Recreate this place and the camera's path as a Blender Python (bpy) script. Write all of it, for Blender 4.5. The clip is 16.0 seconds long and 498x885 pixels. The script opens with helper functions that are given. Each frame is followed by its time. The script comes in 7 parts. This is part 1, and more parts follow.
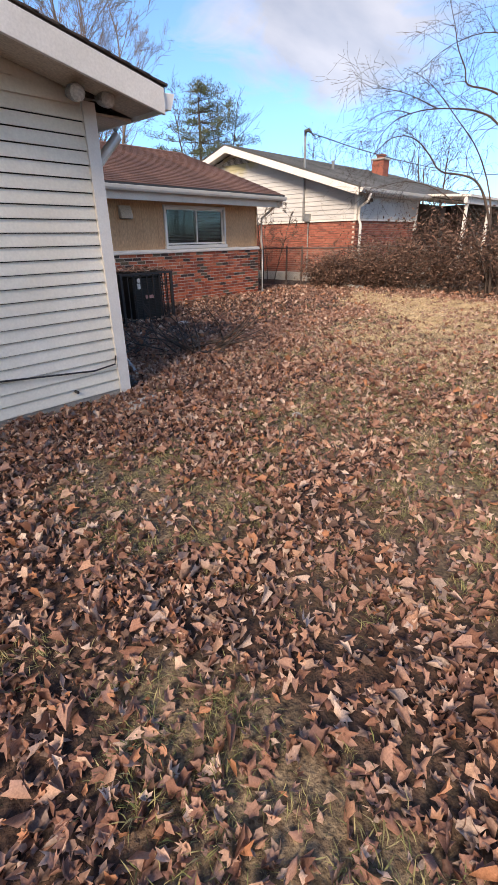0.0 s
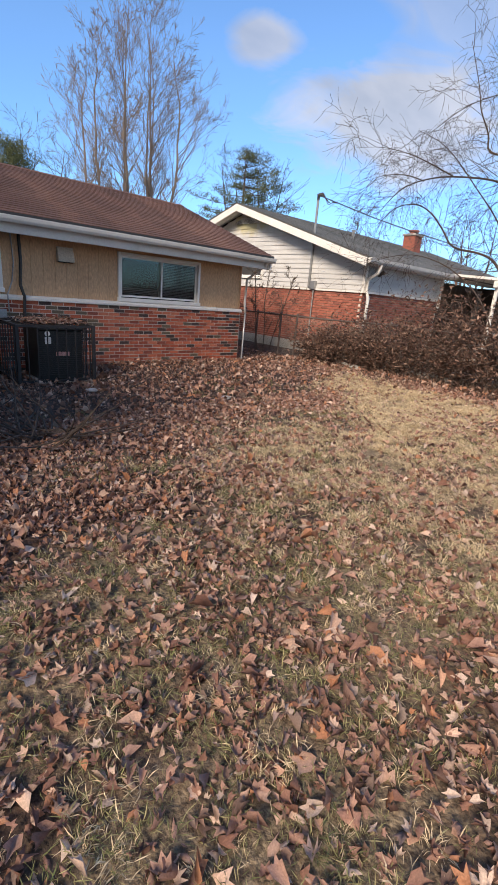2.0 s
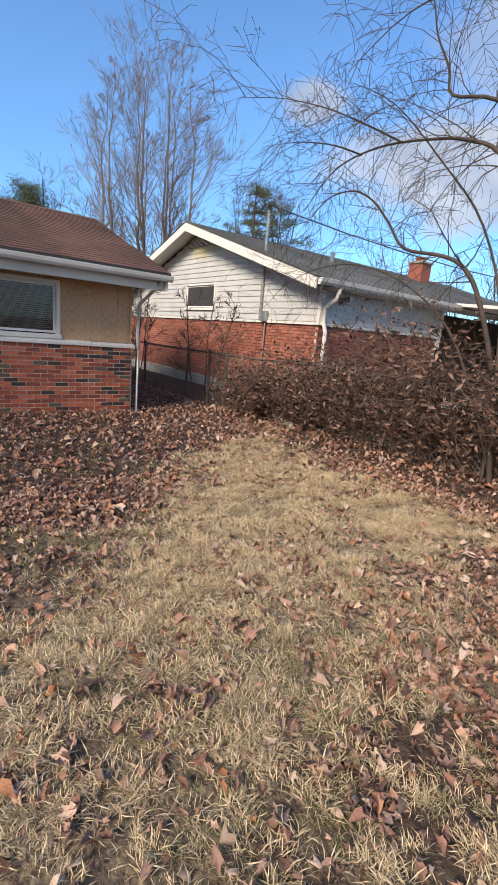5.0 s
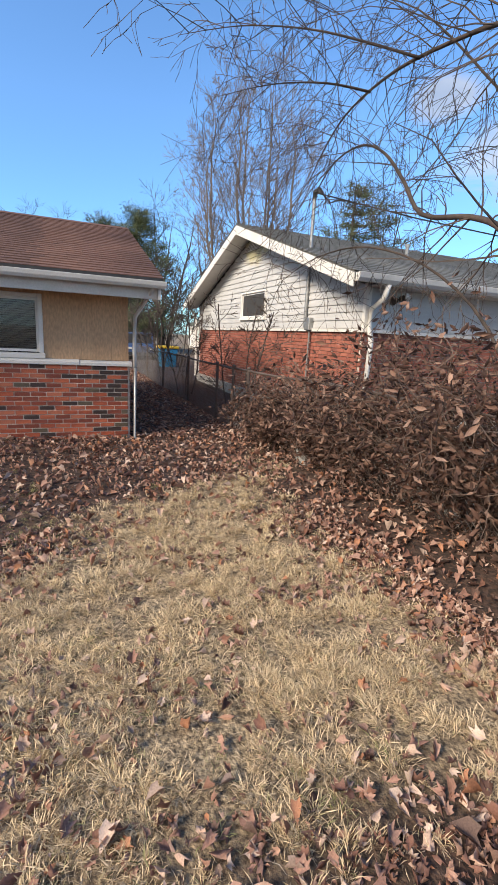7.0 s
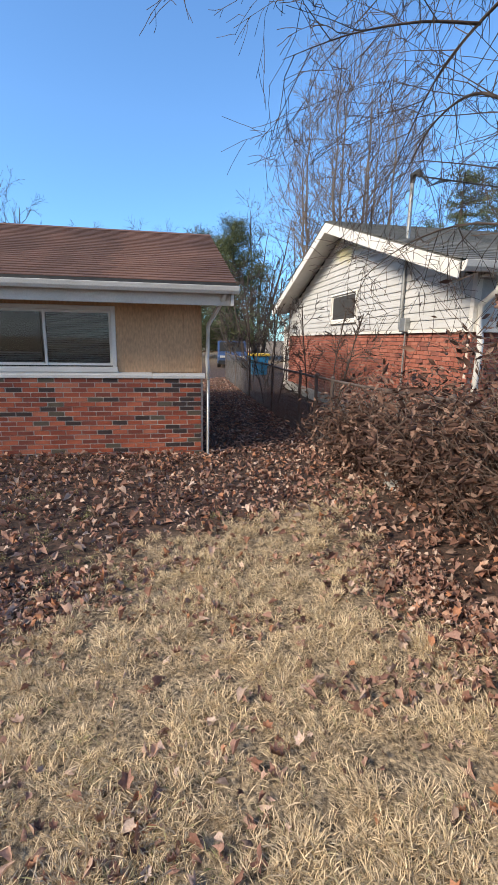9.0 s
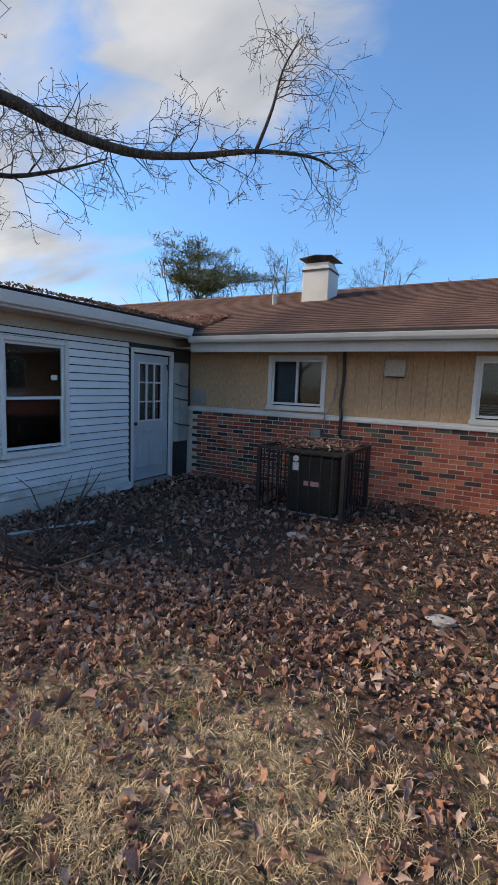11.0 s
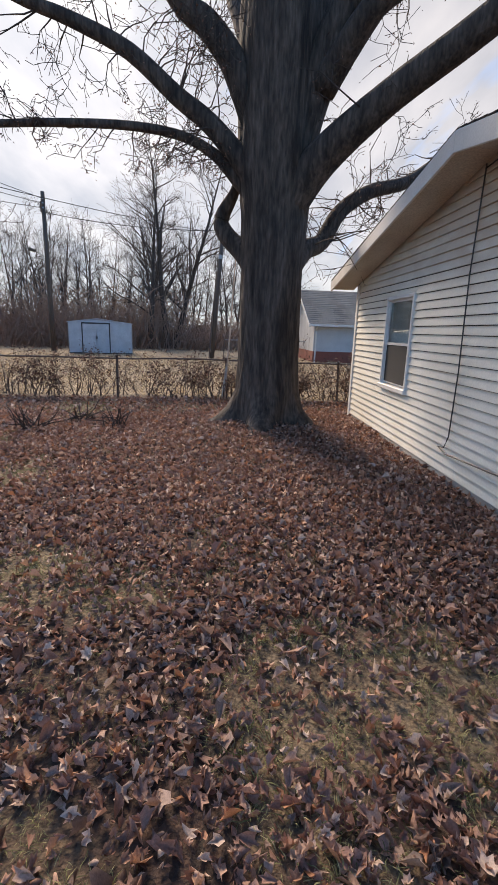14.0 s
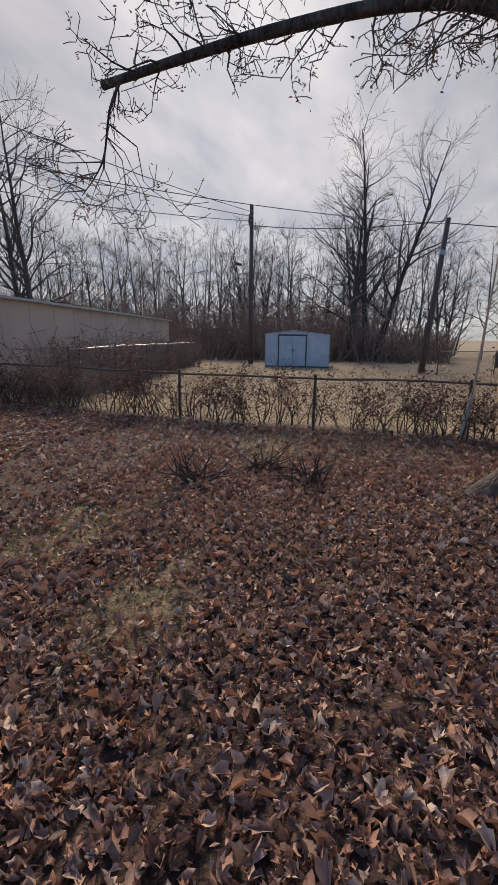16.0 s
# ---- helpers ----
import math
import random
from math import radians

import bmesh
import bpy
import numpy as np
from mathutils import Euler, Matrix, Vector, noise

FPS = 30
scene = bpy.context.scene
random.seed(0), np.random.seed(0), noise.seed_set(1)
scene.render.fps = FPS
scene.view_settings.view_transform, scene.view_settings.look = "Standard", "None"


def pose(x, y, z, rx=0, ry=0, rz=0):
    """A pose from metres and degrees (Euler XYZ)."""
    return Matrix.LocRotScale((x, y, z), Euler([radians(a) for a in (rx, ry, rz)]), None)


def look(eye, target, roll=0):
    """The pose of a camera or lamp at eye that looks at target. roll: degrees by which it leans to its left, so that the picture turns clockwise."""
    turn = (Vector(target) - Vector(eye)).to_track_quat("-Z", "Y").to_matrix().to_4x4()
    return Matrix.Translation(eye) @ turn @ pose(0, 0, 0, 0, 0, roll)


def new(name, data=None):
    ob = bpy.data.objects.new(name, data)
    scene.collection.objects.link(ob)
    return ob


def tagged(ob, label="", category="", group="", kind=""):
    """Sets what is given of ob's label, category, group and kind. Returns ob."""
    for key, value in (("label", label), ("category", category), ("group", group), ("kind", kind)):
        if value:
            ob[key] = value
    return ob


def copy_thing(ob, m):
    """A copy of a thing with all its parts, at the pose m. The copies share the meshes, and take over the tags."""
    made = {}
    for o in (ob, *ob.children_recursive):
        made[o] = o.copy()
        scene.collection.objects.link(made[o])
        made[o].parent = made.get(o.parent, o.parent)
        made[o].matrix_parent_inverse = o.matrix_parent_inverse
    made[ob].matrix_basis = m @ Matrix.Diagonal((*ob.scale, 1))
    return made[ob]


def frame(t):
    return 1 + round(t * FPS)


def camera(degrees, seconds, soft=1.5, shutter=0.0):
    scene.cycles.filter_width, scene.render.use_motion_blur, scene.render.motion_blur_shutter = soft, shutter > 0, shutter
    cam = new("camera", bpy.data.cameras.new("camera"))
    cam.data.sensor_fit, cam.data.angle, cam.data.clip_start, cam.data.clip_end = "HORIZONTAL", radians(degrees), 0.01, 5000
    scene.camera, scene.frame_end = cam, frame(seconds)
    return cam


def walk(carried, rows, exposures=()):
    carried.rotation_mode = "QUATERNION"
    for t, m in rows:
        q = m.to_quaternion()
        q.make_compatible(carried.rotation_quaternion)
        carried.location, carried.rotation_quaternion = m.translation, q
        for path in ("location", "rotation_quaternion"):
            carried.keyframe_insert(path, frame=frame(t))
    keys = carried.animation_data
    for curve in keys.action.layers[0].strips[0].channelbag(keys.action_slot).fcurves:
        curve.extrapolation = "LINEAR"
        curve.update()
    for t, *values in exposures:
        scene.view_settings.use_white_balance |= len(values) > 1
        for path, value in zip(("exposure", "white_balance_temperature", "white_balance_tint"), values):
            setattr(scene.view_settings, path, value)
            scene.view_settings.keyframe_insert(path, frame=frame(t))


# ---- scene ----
cam = camera(57.3, 16.0)
PATH = [
    (0, (-2.494, -3.947, 1.411), (-1.143, -2.718, 0.596), -1.1),
    (0.5, (-1.937, -3.957, 1.455), (-0.495, -2.807, 0.682), -0.5),
    (1, (-1.257, -3.981, 1.521), (0.141, -2.712, 0.862), 2.7),
    (1.5, (-0.495, -3.807, 1.518), (0.857, -2.467, 0.905), 4.4),
    (2, (0.297, -3.707, 1.513), (1.603, -2.319, 0.908), 4.9),
    (2.5, (1.039, -3.466, 1.448), (2.321, -2.051, 0.853), 4.5),
    (3, (1.815, -3.341, 1.425), (3.067, -1.893, 0.847), 4.6),
    (3.5, (2.506, -3.274, 1.464), (3.727, -1.786, 0.919), 4.2),
    (4, (3.292, -3.3, 1.451), (4.475, -1.764, 0.96), 3.9),
    (4.5, (3.982, -3.248, 1.49), (5.148, -1.692, 1.021), 4.6),
    (5, (4.523, -2.959, 1.553), (5.702, -1.41, 1.097), 5.0),
    (5.2, (4.639, -2.855, 1.577), (5.841, -1.323, 1.121), 5.3),
    (7.3, (7.041, -2.353, 1.691), (7.679, -0.515, 1.23), 2.5),
    (7.5, (7.162, -2.264, 1.686), (7.737, -0.407, 1.213), 2.0),
    (8, (7.418, -2.084, 1.7), (7.855, -0.194, 1.211), 1.2),
    (8.2, (7.457, -2.05, 1.717), (7.859, -0.153, 1.228), 1.1),
    (10.3, (6.029, -1.595, 1.687), (6.075, 0.392, 1.46), 4.4),
    (10.5, (5.751, -1.609, 1.661), (5.558, 0.371, 1.459), 4.2),
    (11, (4.98, -1.796, 1.653), (4.017, -0.062, 1.401), 2.1),
    (11.5, (4.256, -1.801, 1.676), (2.702, -0.594, 1.316), 2.7),
    (12, (3.526, -1.995, 1.586), (1.79, -1.144, 1.077), 4.0),
    (12.5, (2.766, -2.154, 1.544), (0.917, -1.644, 0.976), 2.4),
    (13, (2.025, -2.358, 1.521), (0.149, -1.949, 0.962), 2.5),
    (13.5, (1.293, -2.394, 1.513), (-0.622, -2.109, 1.012), 2.1),
    (14, (0.615, -2.557, 1.565), (-1.323, -2.427, 1.088), 1.9),
    (14.5, (-0.087, -2.724, 1.524), (-2.03, -2.787, 1.053), 2.1),
    (15, (-0.776, -2.927, 1.558), (-2.705, -3.19, 1.096), 1.8),
    (15.5, (-1.472, -3.162, 1.558), (-3.359, -3.655, 1.117), 1.2),
    (16, (-2.181, -3.283, 1.548), (-4.014, -3.945, 1.098), 0.7),
]

EXPOSURE_ROWS = [(0, .38, 7000, 18), (.5, .06, 7200, 20), (1.5, .22, 6800, 16), (3, .07, 6600, 13), (4, .08, 6500, 11), (5, .17, 6500, 11), (8, .32, 6450, 11), (10.5, .2, 6350, 8), (11, .12, 6800, 11), (11.5, 0, 6900, 14), (12.5, .47, 6900, 16), (13, .48, 7000, 17), (13.5, .43, 7000, 16), (14.5, .2, 7000, 17), (15, .12, 7100, 18), (15.5, -.15, 7000, 17), (16, -.25, 7000, 17)]
walk(cam, [(t, look(eye, target, roll)) for t, eye, target, roll in PATH], EXPOSURE_ROWS)

# ---- world, sun ----
SUN_AZ, SUN_EL = 250.0, 35.0
world = bpy.data.worlds.new("sky")
scene.world = world
world.use_nodes = True
wn, wl = world.node_tree.nodes, world.node_tree.links
sky = wn.new("ShaderNodeTexSky")
sky.sky_type, sky.sun_disc = 'NISHITA', False
sky.sun_elevation, sky.sun_rotation = radians(SUN_EL), radians(SUN_AZ)
sky.air_density, sky.dust_density, sky.ozone_density = 1.0, 0.4, 2.0


def world_math(op, a, b=None, clamp=False):
    n = wn.new("ShaderNodeMath")
    n.operation, n.use_clamp = op, clamp
    for i, v in enumerate((a, b)):
        if v is None:
            continue
        if isinstance(v, (int, float)):
            n.inputs[i].default_value = v
        else:
            wl.new(v, n.inputs[i])
    return n.outputs[0]


coord = wn.new("ShaderNodeTexCoord")
split = wn.new("ShaderNodeSeparateXYZ")
wl.new(coord.outputs["Generated"], split.inputs[0])
flat = world_math('ADD', world_math('MAXIMUM', split.outputs[2], 0.0), 0.22)
plane_xy = wn.new("ShaderNodeCombineXYZ")
wl.new(world_math('DIVIDE', split.outputs[0], flat), plane_xy.inputs[0])
wl.new(world_math('DIVIDE', split.outputs[1], flat), plane_xy.inputs[1])
cloud_noise = wn.new("ShaderNodeTexNoise")
cloud_noise.inputs["Scale"].default_value = 1.15
cloud_noise.inputs["Detail"].default_value = 7
cloud_noise.inputs["Roughness"].default_value = 0.55
cloud_noise.inputs["Distortion"].default_value = 0.5
stretch = wn.new("ShaderNodeMapping")
stretch.inputs["Rotation"].default_value = (0, 0, radians(25))
stretch.inputs["Scale"].default_value = (0.75, 1.5, 1)
stretch.inputs["Location"].default_value = (0.4, 2.3, 0)
wl.new(plane_xy.outputs[0], stretch.inputs[0])
wl.new(stretch.outputs[0], cloud_noise.inputs["Vector"])
# cloud cover thickens towards the west and south-west
west = world_math('ADD', world_math('MULTIPLY', split.outputs[0], -0.40), world_math('MULTIPLY', split.outputs[1], -0.22))
cover = world_math('ADD', cloud_noise.outputs[0], west)
cover = world_math('MULTIPLY', world_math('SUBTRACT', cover, 0.56), 5.0, clamp=True)
# loose wisps low in the north-east, a small puff above them, a long bank high in the north-west
wisp_map = wn.new("ShaderNodeMapping")
wisp_map.inputs["Rotation"].default_value = (0, 0, radians(35))
wisp_map.inputs["Scale"].default_value = (3.2, 5.5, 11)
wl.new(coord.outputs["Generated"], wisp_map.inputs[0])
wisp = wn.new("ShaderNodeTexNoise")
wisp.inputs["Scale"].default_value, wisp.inputs["Detail"].default_value = 1.3, 7
wisp.inputs["Roughness"].default_value, wisp.inputs["Distortion"].default_value = .56, .7
wl.new(wisp_map.outputs[0], wisp.inputs["Vector"])
for az_, el_, reach_, flat_, thick_ in ((57, 18.0, .32, 2.3, .85), (41.3, 23.8, .085, 1.9, .7), (61, 27, .17, 1.4, .45), (-36, 33.5, .34, 1.9, .95)):
    away = wn.new("ShaderNodeVectorMath")
    away.operation = 'SUBTRACT'
    away.inputs[1].default_value = (math.sin(radians(az_)) * math.cos(radians(el_)), math.cos(radians(az_)) * math.cos(radians(el_)), math.sin(radians(el_)))
    wl.new(coord.outputs["Generated"], away.inputs[0])
    flatter = wn.new("ShaderNodeVectorMath")
    flatter.operation = 'MULTIPLY'
    flatter.inputs[1].default_value = (1, 1, flat_)
    wl.new(away.outputs["Vector"], flatter.inputs[0])
    dist = wn.new("ShaderNodeVectorMath")
    dist.operation = 'LENGTH'
    wl.new(flatter.outputs["Vector"], dist.inputs[0])
    share = world_math('SUBTRACT', 1.0, world_math('DIVIDE', dist.outputs["Value"], reach_), clamp=True)
    body = world_math('SUBTRACT', world_math('ADD', world_math('MULTIPLY', share, .85), wisp.outputs[0]), .70)
    puff = world_math('MULTIPLY', world_math('MULTIPLY', body, 3.2, clamp=True), world_math('MULTIPLY', world_math('MULTIPLY', share, 5.0, clamp=True), thick_))
    cover = world_math('MAXIMUM', cover, puff)
cover = world_math('MULTIPLY', cover, 0.92)
cloud_col = wn.new("ShaderNodeMix")
cloud_col.data_type = 'RGBA'
cloud_col.inputs[6].default_value = (3.9, 4.15, 4.45, 1)
cloud_col.inputs[7].default_value = (7.8, 7.7, 7.5, 1)
billow = wn.new("ShaderNodeTexNoise")
billow.inputs["Scale"].default_value = 2.6
billow.inputs["Detail"].default_value = 5
wl.new(stretch.outputs[0], billow.inputs["Vector"])
wl.new(world_math('MULTIPLY', world_math('SUBTRACT', billow.outputs[0], 0.3), 2.2, clamp=True), cloud_col.inputs[0])
sky_mix = wn.new("ShaderNodeMix")
sky_mix.data_type = 'RGBA'
wl.new(cover, sky_mix.inputs[0])
tint = wn.new("ShaderNodeMix")
tint.data_type, tint.blend_type = 'RGBA', 'MULTIPLY'
tint.inputs[0].default_value = 1.0
tint.inputs[7].default_value = (1.22, 1.68, 2.05, 1)
wl.new(sky.outputs[0], tint.inputs[6])
# clear winter air: the blue holds down to the horizon
low_air = wn.new("ShaderNodeMix")
low_air.data_type = 'RGBA'
low_air.inputs[6].default_value, low_air.inputs[7].default_value = (.62, .78, .92, 1), (1, 1, 1, 1)
wl.new(world_math('MULTIPLY', world_math('MAXIMUM', split.outputs[2], 0.0), 2.6, clamp=True), low_air.inputs[0])
deep = wn.new("ShaderNodeMix")
deep.data_type, deep.blend_type = 'RGBA', 'MULTIPLY'
deep.inputs[0].default_value = 1.0
wl.new(tint.outputs[2], deep.inputs[6])
wl.new(low_air.outputs[2], deep.inputs[7])
wl.new(deep.outputs[2], sky_mix.inputs[6])
# thin cloud is brightest around the veiled sun
toward = wn.new("ShaderNodeVectorMath")
toward.operation = 'DOT_PRODUCT'
toward.inputs[1].default_value = (math.sin(radians(SUN_AZ)) * math.cos(radians(SUN_EL)), math.cos(radians(SUN_AZ)) * math.cos(radians(SUN_EL)), math.sin(radians(SUN_EL)))
wl.new(coord.outputs["Generated"], toward.inputs[0])
near_sun = world_math('POWER', world_math('MAXIMUM', toward.outputs["Value"], 0.0), 14.0)
lit_cloud = wn.new("ShaderNodeVectorMath")
lit_cloud.operation = 'SCALE'
wl.new(cloud_col.outputs[2], lit_cloud.inputs[0])
wl.new(world_math('ADD', world_math('MULTIPLY', near_sun, .42), .90), lit_cloud.inputs["Scale"])
wl.new(lit_cloud.outputs["Vector"], sky_mix.inputs[7])
wl.new(sky_mix.outputs[2], wn["Background"].inputs[0])
wn["Background"].inputs[1].default_value = 0.11
sun = new("sun", bpy.data.lights.new("sun", 'SUN'))
sun.data.energy, sun.data.angle, sun.data.color = 5.0, radians(20), (1, 0.87, 0.71)
sx, sy = math.sin(radians(SUN_AZ)) * math.cos(radians(SUN_EL)), math.cos(radians(SUN_AZ)) * math.cos(radians(SUN_EL))
sun.matrix_world = look((0, 0, 30), (-sx, -sy, 30 - math.sin(radians(SUN_EL))))


# ---- materials ----
def material(name, c1, c2, scale=3.0, fine=70.0, rough=0.85, bump=0.25, metal=0.0, ramp=(), by="", fine_amount=0.25, stretch=(1, 1, 1), depth=0.004):
    """Two colours in a broad mottle, a fine grain, relief; with a ramp, each piece or island takes one colour of it."""
    m = bpy.data.materials.new(name)
    m.use_nodes = True
    n, l = m.node_tree.nodes, m.node_tree.links
    shader = n["Principled BSDF"]
    tc, mp = n.new("ShaderNodeTexCoord"), n.new("ShaderNodeMapping")
    mp.inputs["Scale"].default_value = stretch
    l.new(tc.outputs["Object"], mp.inputs[0])
    broad, grain = n.new("ShaderNodeTexNoise"), n.new("ShaderNodeTexNoise")
    broad.inputs["Scale"].default_value, broad.inputs["Detail"].default_value = scale, 5
    grain.inputs["Scale"].default_value, grain.inputs["Detail"].default_value = fine, 3
    for t in (broad, grain):
        l.new(mp.outputs[0], t.inputs["Vector"])
    span = n.new("ShaderNodeMapRange")
    span.inputs[1].default_value, span.inputs[2].default_value = 0.32, 0.68
    l.new(broad.outputs[0], span.inputs[0])
    mix = n.new("ShaderNodeMix")
    mix.data_type = 'RGBA'
    l.new(span.outputs[0], mix.inputs[0])
    mix.inputs[6].default_value, mix.inputs[7].default_value = (*c1, 1), (*c2, 1)
    colour = mix.outputs[2]
    if ramp:
        source = n.new("ShaderNodeObjectInfo").outputs["Random"] if by == "object" else n.new("ShaderNodeNewGeometry").outputs["Random Per Island"]
        cr = n.new("ShaderNodeValToRGB")
        cr.color_ramp.interpolation = 'CONSTANT' if by == "object" or by == "island" else 'LINEAR'
        while len(cr.color_ramp.elements) < len(ramp):
            cr.color_ramp.elements.new(0.5)
        for e, (p, c) in zip(cr.color_ramp.elements, ramp):
            e.position, e.color = p, (*c, 1)
        l.new(source, cr.inputs[0])
        over = n.new("ShaderNodeMix")
        over.data_type, over.blend_type = 'RGBA', 'MULTIPLY'
        over.inputs[0].default_value = 1.0
        l.new(cr.outputs[0], over.inputs[6])
        l.new(colour, over.inputs[7])
        colour = over.outputs[2]
    g2 = n.new("ShaderNodeMapRange")
    g2.inputs[1].default_value, g2.inputs[2].default_value = 0.25, 0.75
    g2.inputs[3].default_value, g2.inputs[4].default_value = 1 - fine_amount, 1 + fine_amount
    l.new(grain.outputs[0], g2.inputs[0])
    fin = n.new("ShaderNodeMix")
    fin.data_type, fin.blend_type = 'RGBA', 'MULTIPLY'
    fin.inputs[0].default_value = 1.0
    l.new(colour, fin.inputs[6])
    l.new(g2.outputs[0], fin.inputs[7])
    l.new(fin.outputs[2], shader.inputs["Base Color"])
    shader.inputs["Metallic"].default_value = metal
    rr = n.new("ShaderNodeMapRange")
    rr.inputs[3].default_value, rr.inputs[4].default_value = max(0.03, rough - 0.1), min(1, rough + 0.1)
    l.new(broad.outputs[0], rr.inputs[0])
    l.new(rr.outputs[0], shader.inputs["Roughness"])
    if bump:
        b = n.new("ShaderNodeBump")
        b.inputs["Strength"].default_value, b.inputs["Distance"].default_value = bump, depth
        l.new(grain.outputs[0], b.inputs["Height"])
        l.new(b.outputs[0], shader.inputs["Normal"])
    return m


def add_stain(m, colour, box, amount=0.8, scale=9.0, squash=(1, 1, 5), lo=.16, hi=.34):
    """Mildew or dirt inside a soft box of the world, broken up by noise."""
    n, l = m.node_tree.nodes, m.node_tree.links
    shader = n["Principled BSDF"]
    tc = n.new("ShaderNodeTexCoord")
    mp = n.new("ShaderNodeMapping")
    mp.inputs["Location"].default_value = [-(a + b) / (b - a) for a, b in box]
    mp.inputs["Scale"].default_value = [2 / (b - a) for a, b in box]
    l.new(tc.outputs["Object"], mp.inputs[0])
    ball = n.new("ShaderNodeTexGradient")
    ball.gradient_type = 'SPHERICAL'
    l.new(mp.outputs[0], ball.inputs[0])
    mp2 = n.new("ShaderNodeMapping")
    mp2.inputs["Scale"].default_value = squash
    l.new(tc.outputs["Object"], mp2.inputs[0])
    blot = n.new("ShaderNodeTexNoise")
    blot.inputs["Scale"].default_value, blot.inputs["Detail"].default_value = scale, 6
    l.new(mp2.outputs[0], blot.inputs["Vector"])
    mul = n.new("ShaderNodeMath")
    mul.operation = 'MULTIPLY'
    l.new(ball.outputs[1], mul.inputs[0])
    l.new(blot.outputs[0], mul.inputs[1])
    r = n.new("ShaderNodeMapRange")
    r.inputs[1].default_value, r.inputs[2].default_value, r.inputs[4].default_value = lo, hi, amount
    l.new(mul.outputs[0], r.inputs[0])
    mix = n.new("ShaderNodeMix")
    mix.data_type = 'RGBA'
    old = shader.inputs["Base Color"].links[0].from_socket
    l.new(r.outputs[0], mix.inputs[0])
    l.new(old, mix.inputs[6])
    mix.inputs[7].default_value = (*colour, 1)
    l.new(mix.outputs[2], shader.inputs["Base Color"])


ONE = (1, 1, 1)
BRICK_RAMP = [(0, (.34, .085, .042)), (.18, (.25, .062, .034)), (.34, (.41, .115, .058)), (.5, (.20, .055, .034)), (.62, (.05, .034, .030)), (.76, (.11, .088, .060)), (.87, (.42, .14, .078))]
M = {}
M["brick"] = material("brick", (.9, .9, .9), (1.15, 1.1, 1.05), 8, 90, .9, .5, ramp=BRICK_RAMP, by="object")
M["brick_far"] = material("brick_far", (.9, .9, .9), (1.15, 1.1, 1.05), 8, 90, .9, .5, ramp=BRICK_RAMP, by="island")
NBR = [(0, (.31, .105, .07)), (.3, (.26, .085, .058)), (.6, (.34, .125, .085)), (.85, (.21, .075, .055))]
M["brick_red"] = material("brick_red", (.95, .95, .95), (1.1, 1.1, 1.1), 6, 80, .9, .4, ramp=NBR, by="island")
M["mortar"] = material("mortar", (.66, .59, .51), (.54, .48, .41), 5, 120, .95, .5)
M["tan"] = material("tan_paint", (.60, .385, .22), (.51, .32, .18), 2.2, 40, .75, .2, stretch=(1, 1, .35))
M["white"] = material("white_paint", (.74, .72, .68), (.64, .62, .57), 2.5, 60, .6, .15, fine_amount=.08)
M["siding"] = material("vinyl_siding", (.80, .77, .68), (.70, .66, .56), 1.3, 50, .5, .1, fine_amount=.07, ramp=[(0, (.97, .97, .97)), (1, (1.03, 1.03, 1.03))], by="each")
M["siding_east"] = material("vinyl_siding_weathered", (.82, .82, .81), (.73, .73, .71), 1.6, 45, .5, .1, fine_amount=.08)
add_stain(M["siding_east"], (.07, .072, .045), [(-1.5, 1.5), (-.25, 2.0), (-.3, 2.0)], .8, 5, (1, 1.1, 6.5), .27, .40)
add_stain(M["siding_east"], (.30, .28, .20), [(-.5, .5), (-.5, 4.2), (-.45, .55)], .6, 5, (1, 1, 2))
add_stain(M["siding"], (.40, .29, .21), [(-9, 1), (-2, 2), (1.7, 4.1)], .55, 2.2, (1, 1, 2.5), .14, .40)
M["nsiding"] = material("neighbour_siding", (.54, .54, .53), (.45, .45, .44), 1.5, 50, .55, .1, fine_amount=.1)
add_stain(M["nsiding"], (.45, .40, .16), [(10, 13), (7.2, 10.6), (3.2, 4.6)], .7, 3, (1, 1, 1))
M["vinyl"] = material("white_vinyl", (.80, .785, .745), (.72, .70, .66), 3, 60, .4, .05, fine_amount=.05)
M["soffit"] = material("soffit_paint", (.55, .49, .40), (.44, .38, .30), 2, 50, .7, .2)
M["shingle"] = material("brown_shingle", (.085, .043, .031), (.150, .080, .058), .9, 130, .95, .6, ramp=[(0, (.8, .8, .8)), (.35, (1.05, 1, 1)), (.7, (1.2, 1.15, 1.1)), (1, (.9, .9, .92))], by="each", fine_amount=.45)
M["shingle_dark"] = material("dark_shingle", (.040, .030, .026), (.065, .050, .042), 1.2, 130, .95, .6, fine_amount=.5)
M["shingle_grey"] = material("grey_shingle", (.10, .105, .10), (.155, .155, .145), 1.0, 120, .95, .6, ramp=[(0, (.85, .85, .85)), (.5, ONE), (1, (1.15, 1.15, 1.12))], by="each", fine_amount=.4)
# near-black wall body seen through board gaps; paints the shadow lines under the laps
M["lap_shade"] = material("dark_lap_gap", (.035, .033, .03), (.06, .055, .05), 3, 50, .95, .2)
# near-black fill; behind windows its colour stands in for unlit rooms
M["dark"] = material("near_black_fill", (.010, .010, .010), (.016, .015, .014), 2, 40, .9, 0)
M["black"] = material("black_iron", (.018, .018, .02), (.035, .03, .028), 8, 120, .55, .2, .2)
M["acgrey"] = material("dark_green_steel", (.012, .014, .014), (.022, .024, .023), 5, 90, .5, .1, .3)
